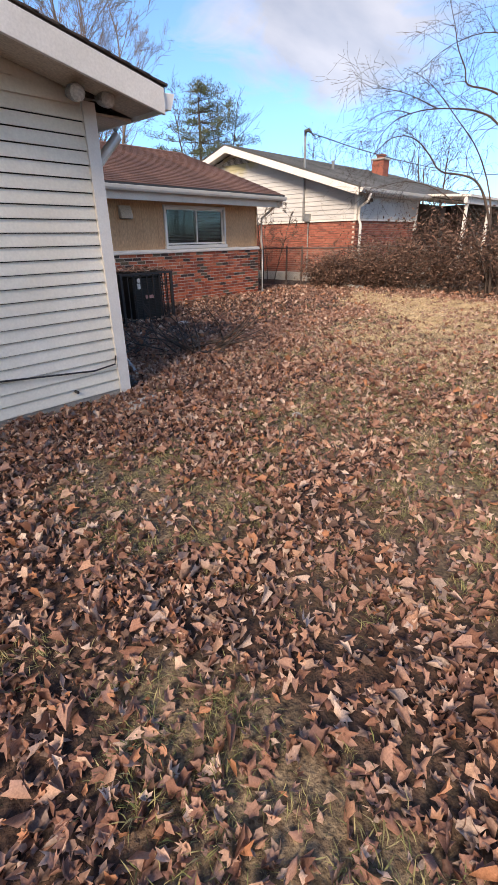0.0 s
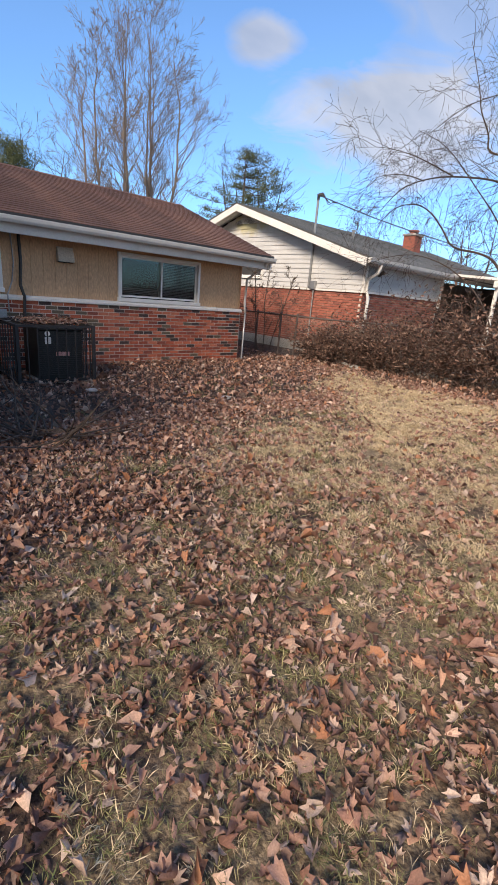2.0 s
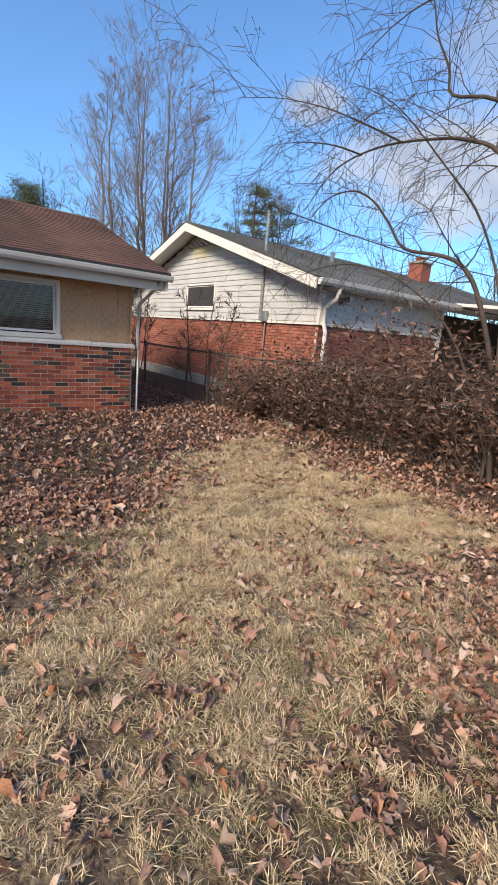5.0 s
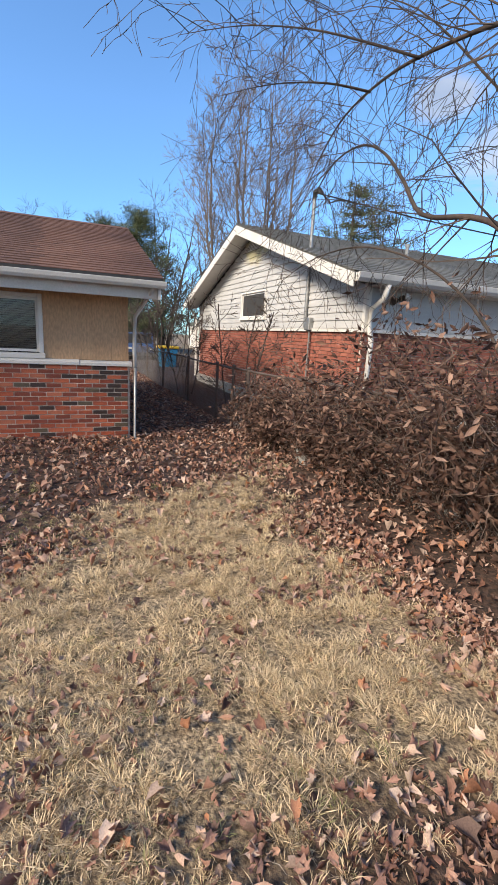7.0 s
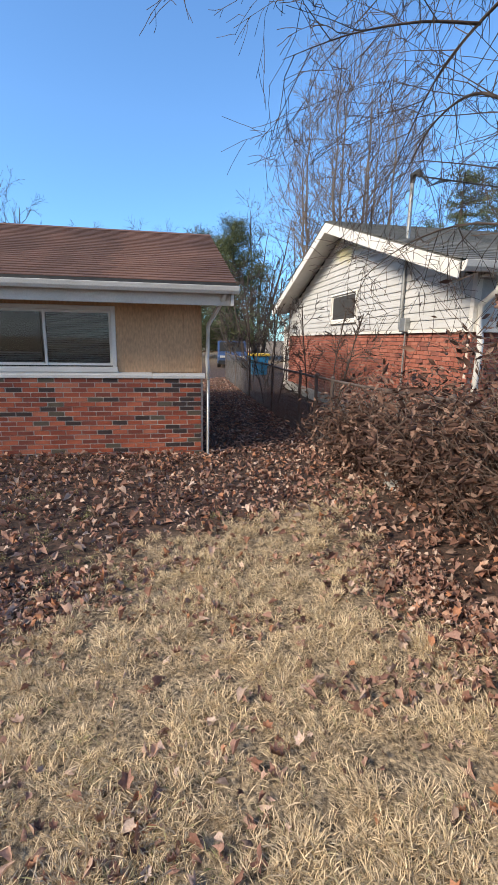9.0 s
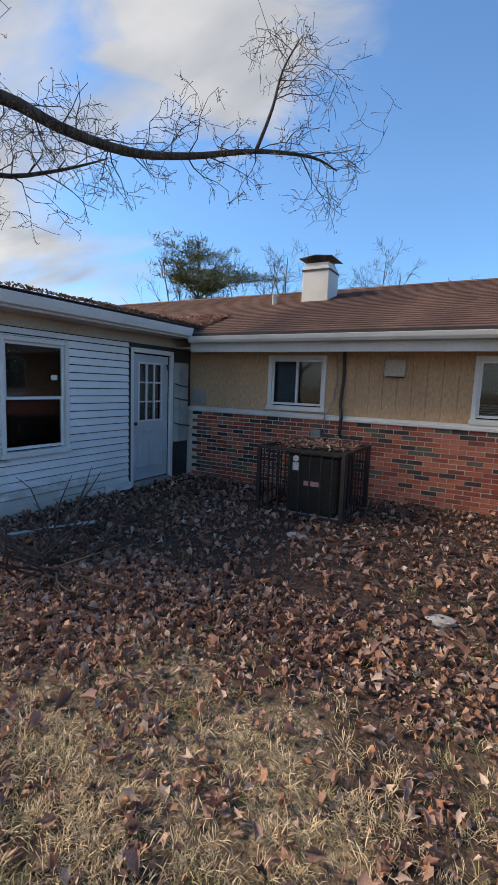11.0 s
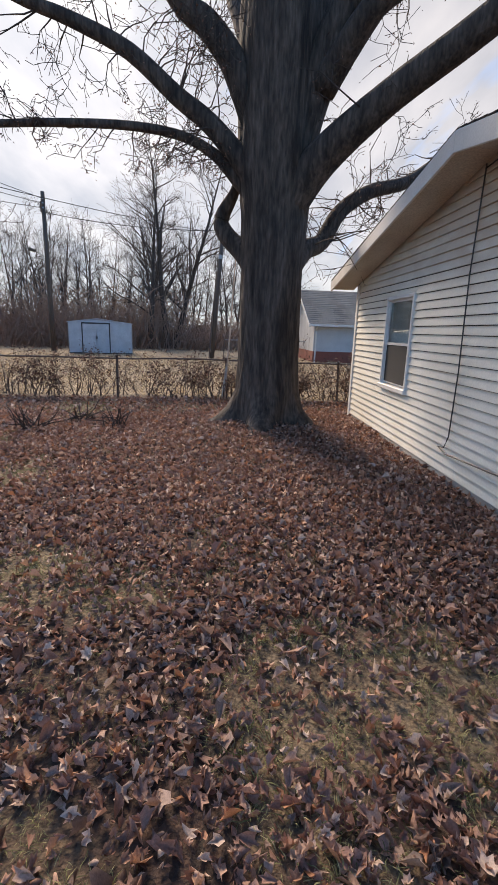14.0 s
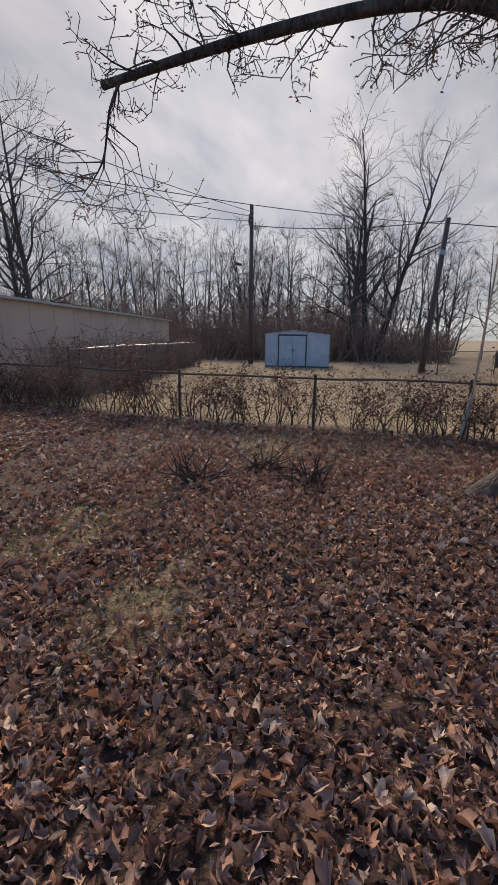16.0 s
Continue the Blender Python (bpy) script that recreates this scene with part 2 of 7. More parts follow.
M["rubber"] = material("black_plastic", (.02, .02, .02), (.035, .035, .035), 10, 90, .5, .2)
M["grey_metal"] = material("galvanised_steel", (.38, .39, .39), (.26, .27, .27), 6, 100, .5, .2, .7)
M["rust"] = material("weathered_pipe", (.09, .065, .055), (.16, .13, .115), 9, 80, .7, .3, .4)
M["wire"] = material("fence_wire", (.22, .21, .20), (.14, .12, .10), 4, 60, .6, 0, .6)
M["concrete"] = material("concrete", (.42, .40, .37), (.32, .31, .28), 3, 80, .95, .4)
M["stone"] = material("pale_stone", (.45, .42, .39), (.30, .28, .26), 8, 60, .95, .5)
M["bark"] = material("furrowed_bark", (.028, .020, .015), (.108, .082, .064), 7, 28, .95, 1.0, stretch=(1, 1, .16), fine_amount=.5, depth=.03)
M["bark_far"] = material("grey_bark", (.048, .037, .031), (.092, .073, .062), 4, 30, .95, .3, stretch=(1, 1, .3))
M["bark_pale"] = material("pale_bark", (.13, .105, .09), (.20, .165, .14), 4, 30, .95, .3, stretch=(1, 1, .3))
M["brush"] = material("brown_brush", (.21, .138, .100), (.31, .215, .16), 2, 30, .95, 0)
M["twig"] = material("twig", (.038, .028, .023), (.085, .062, .050), 6, 40, .9, .2)
M["vine"] = material("vine_stem", (.075, .050, .038), (.15, .105, .082), 6, 40, .9, .3)
LEAF = [(0, (.20, .100, .070)), (.14, (.30, .165, .122)), (.30, (.39, .240, .185)), (.46, (.22, .108, .078)), (.58, (.48, .335, .265)), (.68, (.085, .044, .033)), (.80, (.64, .50, .41)), (.97, (.40, .19, .105))]
M["leaf"] = material("fallen_leaf", (.85, .85, .85), (1.15, 1.12, 1.1), 14, 160, .64, .3, ramp=LEAF, by="each", fine_amount=.25)
M["leaf"].node_tree.nodes["Principled BSDF"].inputs["Specular IOR Level"].default_value = .3
M["dry_leaf"] = material("dry_hanging_leaf", (.8, .8, .8), (1.2, 1.15, 1.1), 10, 90, .8, .2, ramp=[(0, (.04, .021, .016)), (.35, (.095, .050, .036)), (.7, (.19, .108, .078)), (1, (.36, .24, .185))], by="each")
M["straw"] = material("dead_grass", (.9, .9, .9), (1.1, 1.1, 1.05), 3, 90, .9, 0, ramp=[(0, (.58, .44, .275)), (.4, (.74, .60, .41)), (.7, (.46, .345, .21)), (.93, (.54, .43, .27)), (1, (.28, .27, .13))], by="each")
M["green"] = material("green_grass", (.8, .8, .8), (1.2, 1.2, 1.1), 3, 90, .8, 0, ramp=[(0, (.10, .125, .04)), (.4, (.21, .205, .085)), (1, (.37, .32, .165))], by="each")
M["needle"] = material("pine_needles", (.8, .8, .8), (1.2, 1.2, 1.2), 2, 40, .7, 0, ramp=[(0, (.045, .072, .032)), (.5, (.09, .12, .05)), (1, (.19, .195, .09))], by="each")
M["pole_wood"] = material("creosote_wood", (.075, .055, .042), (.13, .10, .08), 6, 60, .9, .4, stretch=(1, 1, .1))
M["shed"] = material("shed_steel", (.52, .55, .58), (.42, .45, .48), 2, 60, .5, .1, .2)
M["shed_trim"] = material("shed_dark_trim", (.03, .03, .035), (.05, .05, .05), 4, 60, .6, 0)
M["beige"] = material("beige_cladding", (.60, .46, .35), (.48, .36, .27), .6, 30, .8, .1)
M["paint_blue"] = material("blue_car_paint", (.05, .09, .19), (.06, .10, .20), 2, 60, .3, 0, .3)
M["paint_dark"] = material("dark_car_paint", (.03, .032, .036), (.04, .04, .045), 2, 60, .3, 0, .3)
M["yellow"] = material("yellow_plastic", (.62, .42, .04), (.5, .33, .03), 3, 60, .5, 0)
M["teal"] = material("blue_tarpaulin", (.03, .20, .36), (.02, .14, .28), 3, 60, .5, .2)
M["label"] = material("white_label", (.75, .75, .73), (.65, .65, .62), 20, 90, .6, 0)
M["pinklabel"] = material("faded_red_label", (.42, .20, .19), (.5, .3, .28), 20, 90, .6, 0)
M["screen_mesh"] = material("insect_screen", (.030, .030, .030), (.042, .041, .040), 3, 300, .8, .2)
M["blind"] = material("window_blind", (.24, .245, .24), (.19, .195, .19), 2, 50, .6, 0)
M["curtain"] = material("frosted_film", (.58, .66, .63), (.48, .55, .53), 2, 20, .6, .1)
M["lamp_glass"] = material("lamp_glass", (.62, .62, .60), (.5, .5, .48), 9, 60, .2, 0)
M["bronze"] = material("dark_bronze", (.06, .05, .04), (.1, .085, .07), 9, 60, .5, 0, .5)
M["asphalt"] = material("asphalt", (.05, .05, .052), (.075, .073, .07), 1.5, 90, .9, .4)
M["door_paint"] = material("dull_white_door", (.58, .60, .62), (.48, .50, .52), 3, 60, .5, .1, fine_amount=.08)
M["tin"] = material("grey_sheet", (.46, .45, .42), (.30, .29, .27), 4, 60, .7, .3)


def let_light_through(m, share):
    """Thin dry leaves and blades pass on part of the light."""
    n, l = m.node_tree.nodes, m.node_tree.links
    shader = n["Principled BSDF"]
    thin = n.new("ShaderNodeBsdfTranslucent")
    l.new(shader.inputs["Base Color"].links[0].from_socket, thin.inputs[0])
    blend = n.new("ShaderNodeMixShader")
    blend.inputs[0].default_value = share
    l.new(shader.outputs[0], blend.inputs[1])
    l.new(thin.outputs[0], blend.inputs[2])
    l.new(blend.outputs[0], n["Material Output"].inputs["Surface"])


for kind_, share_ in (("leaf", .2), ("dry_leaf", .25), ("straw", .18), ("green", .18)):
    let_light_through(M[kind_], share_)
glass = bpy.data.materials.new("window_glass")
glass.use_nodes = True
gs = glass.node_tree.nodes["Principled BSDF"]
gs.inputs["Base Color"].default_value = (.75, .8, .8, 1)
gs.inputs["Roughness"].default_value, gs.inputs["Transmission Weight"].default_value, gs.inputs["IOR"].default_value = .03, 1.0, 1.5
M["glass"] = glass


# ---- helpers for meshes ----
class Geo:
    """Collects vertices and faces of one mesh."""

    def __init__(self):
        self.v, self.f = [], []

    def box(self, x0, x1, y0, y1, z0, z1):
        b = len(self.v)
        self.v += [(x0, y0, z0), (x1, y0, z0), (x1, y1, z0), (x0, y1, z0), (x0, y0, z1), (x1, y0, z1), (x1, y1, z1), (x0, y1, z1)]
        self.f += [tuple(b + i for i in q) for q in ((3, 2, 1, 0), (4, 5, 6, 7), (0, 1, 5, 4), (1, 2, 6, 5), (2, 3, 7, 6), (3, 0, 4, 7))]
        return self

    def prism(self, poly, axis, a, b):
        """A polygon of the two other axes, drawn out along an axis from a to b."""
        s, n = len(self.v), len(poly)
        for d in (a, b):
            for p, q in poly:
                self.v.append({"x": (d, p, q), "y": (p, d, q), "z": (p, q, d)}[axis])
        self.f.append(tuple(range(s + n - 1, s - 1, -1)))
        self.f.append(tuple(range(s + n, s + 2 * n)))
        for i in range(n):
            j = (i + 1) % n
            self.f.append((s + i, s + j, s + n + j, s + n + i))
        return self

    def tube(self, pts, radii, sides=6, cap=True):
        s = len(self.v)
        pts = [Vector(p) for p in pts]
        if isinstance(radii, (int, float)):
            radii = [radii] * len(pts)
        up = Vector((0.31, 0.17, 0.93))
        for i, p in enumerate(pts):
            t = (pts[min(i + 1, len(pts) - 1)] - pts[max(i - 1, 0)])
            if t.length < 1e-6:
                t = Vector((0, 0, 1))
            t.normalize()
            a = t.cross(up)
            if a.length < .1:
                a = t.cross(Vector((1, 0, 0)))
            a.normalize()
            c = t.cross(a)
            for k in range(sides):
                w = 2 * math.pi * k / sides
                self.v.append(tuple(p + (a * math.cos(w) + c * math.sin(w)) * radii[i]))
        for i in range(len(pts) - 1):
            for k in range(sides):
                j = (k + 1) % sides
                self.f.append((s + i * sides + k, s + i * sides + j, s + (i + 1) * sides + j, s + (i + 1) * sides + k))
        if cap:
            self.f.append(tuple(range(s + sides - 1, s - 1, -1)))
            e = s + (len(pts) - 1) * sides
            self.f.append(tuple(range(e, e + sides)))
        return self

    def sphere(self, c, r, seg=10, rings=6, sz=1.0):
        s = len(self.v)
        for i in range(rings + 1):
            a = math.pi * i / rings
            for k in range(seg):
                w = 2 * math.pi * k / seg
                self.v.append((c[0] + r * math.sin(a) * math.cos(w), c[1] + r * math.sin(a) * math.sin(w), c[2] + r * sz * math.cos(a)))
        for i in range(rings):
            for k in range(seg):
                j = (k + 1) % seg
                self.f.append((s + i * seg + k, s + (i + 1) * seg + k, s + (i + 1) * seg + j, s + i * seg + j))
        return self

    def mesh(self, name, mat, smooth=False):
        me = bpy.data.meshes.new(name)
        me.from_pydata(self.v, [], self.f)
        me.materials.append(mat)
        if smooth:
            me.polygons.foreach_set("use_smooth", [True] * len(me.polygons))
        me.update()
        return me


def part(name, geo, mat, parent=None, label="", smooth=False, bevel=0.0, at=None):
    me = geo.mesh(name, mat, smooth)
    if bevel:
        bm = bmesh.new()
        bm.from_mesh(me)
        bmesh.ops.bevel(bm, geom=bm.edges[:], offset=bevel, segments=1, affect='EDGES', clamp_overlap=True)
        bm.to_mesh(me)
        bm.free()
    ob = new(name, me)
    if parent is not None:
        ob.parent = parent
    if at is not None:
        ob.matrix_basis = at
    if label:
        ob["label"] = label
    return ob


def thing(name, label, category, group="", kind="", at=None):
    ob = new(name)
    if at is not None:
        ob.matrix_basis = at
    return tagged(ob, label, category, group, kind)


def cloud_mesh(name, verts, faces, mat, parent=None, label="", category="", kind="", smooth=False):
    """One mesh from arrays of vertices and of triangles or quads."""
    me = bpy.data.meshes.new(name)
    k = faces.shape[1]
    me.vertices.add(len(verts))
    me.vertices.foreach_set("co", np.ascontiguousarray(verts, dtype=np.float32).ravel())
    me.loops.add(faces.size)
    me.loops.foreach_set("vertex_index", np.ascontiguousarray(faces, dtype=np.int32).ravel())
    me.polygons.add(len(faces))
    me.polygons.foreach_set("loop_start", np.arange(0, faces.size, k, dtype=np.int32))
    if smooth:
        me.polygons.foreach_set("use_smooth", [True] * len(faces))
    me.materials.append(mat)
    me.update(calc_edges=True)
    ob = new(name, me)
    if parent is not None:
        ob.parent = parent
    return tagged(ob, label, category, "", kind)


def scatter(template_v, template_f, pos, yaw, tilt_x, tilt_y, size):
    """Copies of a small template, turned and sized, as arrays."""
    cx, sx_, cy, sy_, cz, sz_ = np.cos(tilt_x), np.sin(tilt_x), np.cos(tilt_y), np.sin(tilt_y), np.cos(yaw), np.sin(yaw)
    v = template_v[None, :, :] * size[:, None, None]
    x, y, z = v[..., 0], v[..., 1], v[..., 2]
    y, z = y * cx[:, None] - z * sx_[:, None], y * sx_[:, None] + z * cx[:, None]
    x, z = x * cy[:, None] + z * sy_[:, None], -x * sy_[:, None] + z * cy[:, None]
    x, y = x * cz[:, None] - y * sz_[:, None], x * sz_[:, None] + y * cz[:, None]
    out = np.stack([x, y, z], -1) + pos[:, None, :]
    n = len(template_v)
    f = template_f[None, :, :] + (np.arange(len(pos)) * n)[:, None, None]
    return out.reshape(-1, 3), f.reshape(-1, template_f.shape[1])


def rects_around(x0, x1, z0, z1, holes):
    """The rectangles that are left of a wall around its openings."""
    xs = sorted({x0, x1, *[h[0] for h in holes], *[h[1] for h in holes]})
    out = []
    for a, b in zip(xs, xs[1:]):
        cuts = sorted((h[2], h[3]) for h in holes if h[0] <= a and h[1] >= b)
        z = z0
        for c, d in cuts:
            if c > z:
                out.append((a, b, z, c))
            z = d
        if z1 > z:
            out.append((a, b, z, z1))
    return out


def smooth01(t):
    t = np.clip(t, 0, 1)
    return t * t * (3 - 2 * t)


def value_noise(x, y, s, seed):
    """Smooth noise over the plan, from 0 to 1."""
    x, y = np.asarray(x) / s + seed * 17.3, np.asarray(y) / s + seed * 9.1
    xi, yi = np.floor(x).astype(np.int64), np.floor(y).astype(np.int64)
    fx, fy = smooth01(x - xi), smooth01(y - yi)

    def h(a, b):
        n = (a * 374761393 + b * 668265263 + seed * 1442695) & 0x7fffffff
        n = ((n ^ (n >> 13)) * 1274126177) & 0x7fffffff
        return ((n ^ (n >> 16)) & 0xffff) / 65535.0
    a, b, c, d = h(xi, yi), h(xi + 1, yi), h(xi, yi + 1), h(xi + 1, yi + 1)
    return (a * (1 - fx) + b * fx) * (1 - fy) + (c * (1 - fx) + d * fx) * fy


def ground_z(x, y):
    x, y = np.asarray(x, dtype=float), np.asarray(y, dtype=float)
    near = smooth01(1 - (np.hypot(x, y) - 30) / 30)
    z = 0.05 * (value_noise(x, y, 2.6, 3) - .5) + 0.02 * (value_noise(x, y, .7, 5) - .5)
    z = z + 0.006 * np.clip(x, -9, 10) - 0.01
    swell = 0.16 * np.exp(-((x + 7.1) ** 2 + (y + 1.8) ** 2) / 1.6)
    return z * near + swell


GRASS_PATCHES = ((-.85, -2.15, .75, .45), (-1.0, -1.55, .7, .35), (-1.9, -3.25, .28, .6), (-2.2, -3.85, .55, .5), (-5.2, -5.9, 1.1, .45), (-4.35, -4.75, .7, .35), (-8.6, -5.2, 1.2, .5), (.9, -1.9, 1.3, .8), (.6, -3.3, 1.5, .75), (2.2, -2.7, 1.2, .7))


def patch_mask(x, y):
    """Thin places in the litter where short grass shows."""
    wob = (value_noise(x, y, .5, 14) - .5) * .9 + (value_noise(x, y, .16, 15) - .5) * .5
    out = np.zeros_like(x)
    for cx_, cy_, rx_, ry_ in GRASS_PATCHES:
        out = np.maximum(out, smooth01((1.15 - np.hypot((x - cx_) / rx_, (y - cy_) / ry_)) * 1.6 + wob))
    return out


def lawn_mask(x, y):
    """1 on the bleached lawn between the brick corner and the thicket."""
    n1 = value_noise(x, y, .9, 11) - .5
    inside = np.minimum(np.minimum((x - 5.55) * .65 - y * .76, 8.75 + .12 * y - x), (y + 1.5) * .8)
    return smooth01(.45 + inside * 1.3 + n1 * .9)


def mixed_mask(x, y):
    """1 on the thin lawn of straw, green blades and leaves along the walk."""
    n1 = value_noise(x, y, 1.0, 21) - .5
    d = np.hypot((x - 4.6) / 3.5, (y + 1.7) / 2.2)
    return smooth01((1.05 - d) * 2.2 + n1 * 1.4 + .1)


def straw_mask(x, y):
    """1 where dead grass shows, 0 where leaves cover it."""
    x, y = np.asarray(x, dtype=float), np.asarray(y, dtype=float)
    fine = smooth01((value_noise(x, y, .34, 12) - .34) * 3.2)
    beyond = smooth01((-10.4 - x) * 2)
    s = np.maximum(np.maximum(lawn_mask(x, y), mixed_mask(x, y) * .75 * fine), patch_mask(x, y) * .6)
    return np.maximum(s, beyond)


# ---- ground: one sheet, fine near the house, out to the horizon ----
def spaced(lo, hi, step, reach):
    mid = list(np.arange(lo, hi + step / 2, step))
    out, d = [], step
    p = hi
    while p < reach:
        d *= 1.35
        p += d
        out.append(p)
    low, d, p = [], step, lo
    while p > -reach:
        d *= 1.35
        p -= d
        low.append(p)
    return np.array(low[::-1] + mid + out)


gx, gy = spaced(-12, 12, .12, 1500), spaced(-9, 7, .12, 1500)
GX, GY = np.meshgrid(gx, gy)
GZ = ground_z(GX, GY)
gv = np.stack([GX, GY, GZ], -1).reshape(-1, 3)
idx = np.arange(len(gx) * len(gy)).reshape(len(gy), len(gx))
gf = np.stack([idx[:-1, :-1], idx[:-1, 1:], idx[1:, 1:], idx[1:, :-1]], -1).reshape(-1, 4)
soil = material("soil_and_thatch", (.034, .022, .016), (.062, .041, .029), 3, 55, .95, .8, fine_amount=.5, depth=.02)
sn, sl = soil.node_tree.nodes, soil.node_tree.links
attr = sn.new("ShaderNodeAttribute")
attr.attribute_name = "straw"
thatch_noise = sn.new("ShaderNodeTexNoise")
thatch_noise.inputs["Scale"].default_value, thatch_noise.inputs["Detail"].default_value = 44, 8
thatch_ramp = sn.new("ShaderNodeValToRGB")
thatch_ramp.color_ramp.elements[0].position, thatch_ramp.color_ramp.elements[0].color = .36, (.11, .080, .048, 1)
thatch_ramp.color_ramp.elements[1].position, thatch_ramp.color_ramp.elements[1].color = .64, (.48, .365, .22, 1)
sl.new(thatch_noise.outputs[0], thatch_ramp.inputs[0])
crumbs = sn.new("ShaderNodeTexVoronoi")
crumbs.inputs["Scale"].default_value, crumbs.inputs["Randomness"].default_value = 34, 1.0
# soil crumb tones, darkened so that shade between leaves sits in the colour
crumb_shade_ramp = sn.new("ShaderNodeValToRGB")
crumb_shade_ramp.color_ramp.elements[0].color = (.016, .010, .007, 1)
crumb_shade_ramp.color_ramp.elements[-1].color = (.11, .066, .046, 1)
crumb_shade_ramp.color_ramp.elements.new(.35).color = (.042, .024, .017, 1)
crumb_shade_ramp.color_ramp.elements.new(.65).color = (.085, .044, .029, 1)
crumb_split = sn.new("ShaderNodeSeparateColor")
sl.new(crumbs.outputs["Color"], crumb_split.inputs[0])
sl.new(crumb_split.outputs[0], crumb_shade_ramp.inputs[0])
crumb_mix = sn.new("ShaderNodeMix")
crumb_mix.data_type = 'RGBA'
crumb_mix.inputs[0].default_value = .7
clump_noise = sn.new("ShaderNodeTexNoise")
clump_noise.inputs["Scale"].default_value, clump_noise.inputs["Detail"].default_value = 9, 4
soil_coord = sn.new("ShaderNodeTexCoord")
for tex in (thatch_noise, crumbs, clump_noise):
    sl.new(soil_coord.outputs["Object"], tex.inputs["Vector"])
# clump noise darkens the thatch, painting shade between tufts
clump_shade_span = sn.new("ShaderNodeMapRange")
clump_shade_span.inputs[1].default_value, clump_shade_span.inputs[2].default_value, clump_shade_span.inputs[3].default_value, clump_shade_span.inputs[4].default_value = .36, .62, .62, 1.0
sl.new(clump_noise.outputs[0], clump_shade_span.inputs[0])
tuft = sn.new("ShaderNodeMix")
tuft.data_type, tuft.blend_type = 'RGBA', 'MULTIPLY'
tuft.inputs[0].default_value = 1.0
sl.new(thatch_ramp.outputs[0], tuft.inputs[6])
sl.new(clump_shade_span.outputs[0], tuft.inputs[7])
gmix = sn.new("ShaderNodeMix")
gmix.data_type = 'RGBA'
sp = sn["Principled BSDF"]
old = sp.inputs["Base Color"].links[0].from_socket
sl.new(attr.outputs["Fac"], gmix.inputs[0])
sl.new(old, crumb_mix.inputs[6])
sl.new(crumb_shade_ramp.outputs[0], crumb_mix.inputs[7])
sl.new(crumb_mix.outputs[2], gmix.inputs[6])
sl.new(tuft.outputs[2], gmix.inputs[7])
sl.new(gmix.outputs[2], sp.inputs["Base Color"])
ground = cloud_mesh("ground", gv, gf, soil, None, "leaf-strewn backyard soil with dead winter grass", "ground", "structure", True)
sa = ground.data.attributes.new("straw", 'FLOAT', 'POINT')
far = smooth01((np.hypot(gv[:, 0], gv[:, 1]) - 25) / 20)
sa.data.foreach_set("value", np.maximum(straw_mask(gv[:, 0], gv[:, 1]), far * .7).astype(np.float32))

# ---- the house ----
WX, MY = 0.0, 4.93          # east face of the wing, south face of the main part
house = thing("house", "single-storey brick and tan-panelled house with a white siding wing", "house")


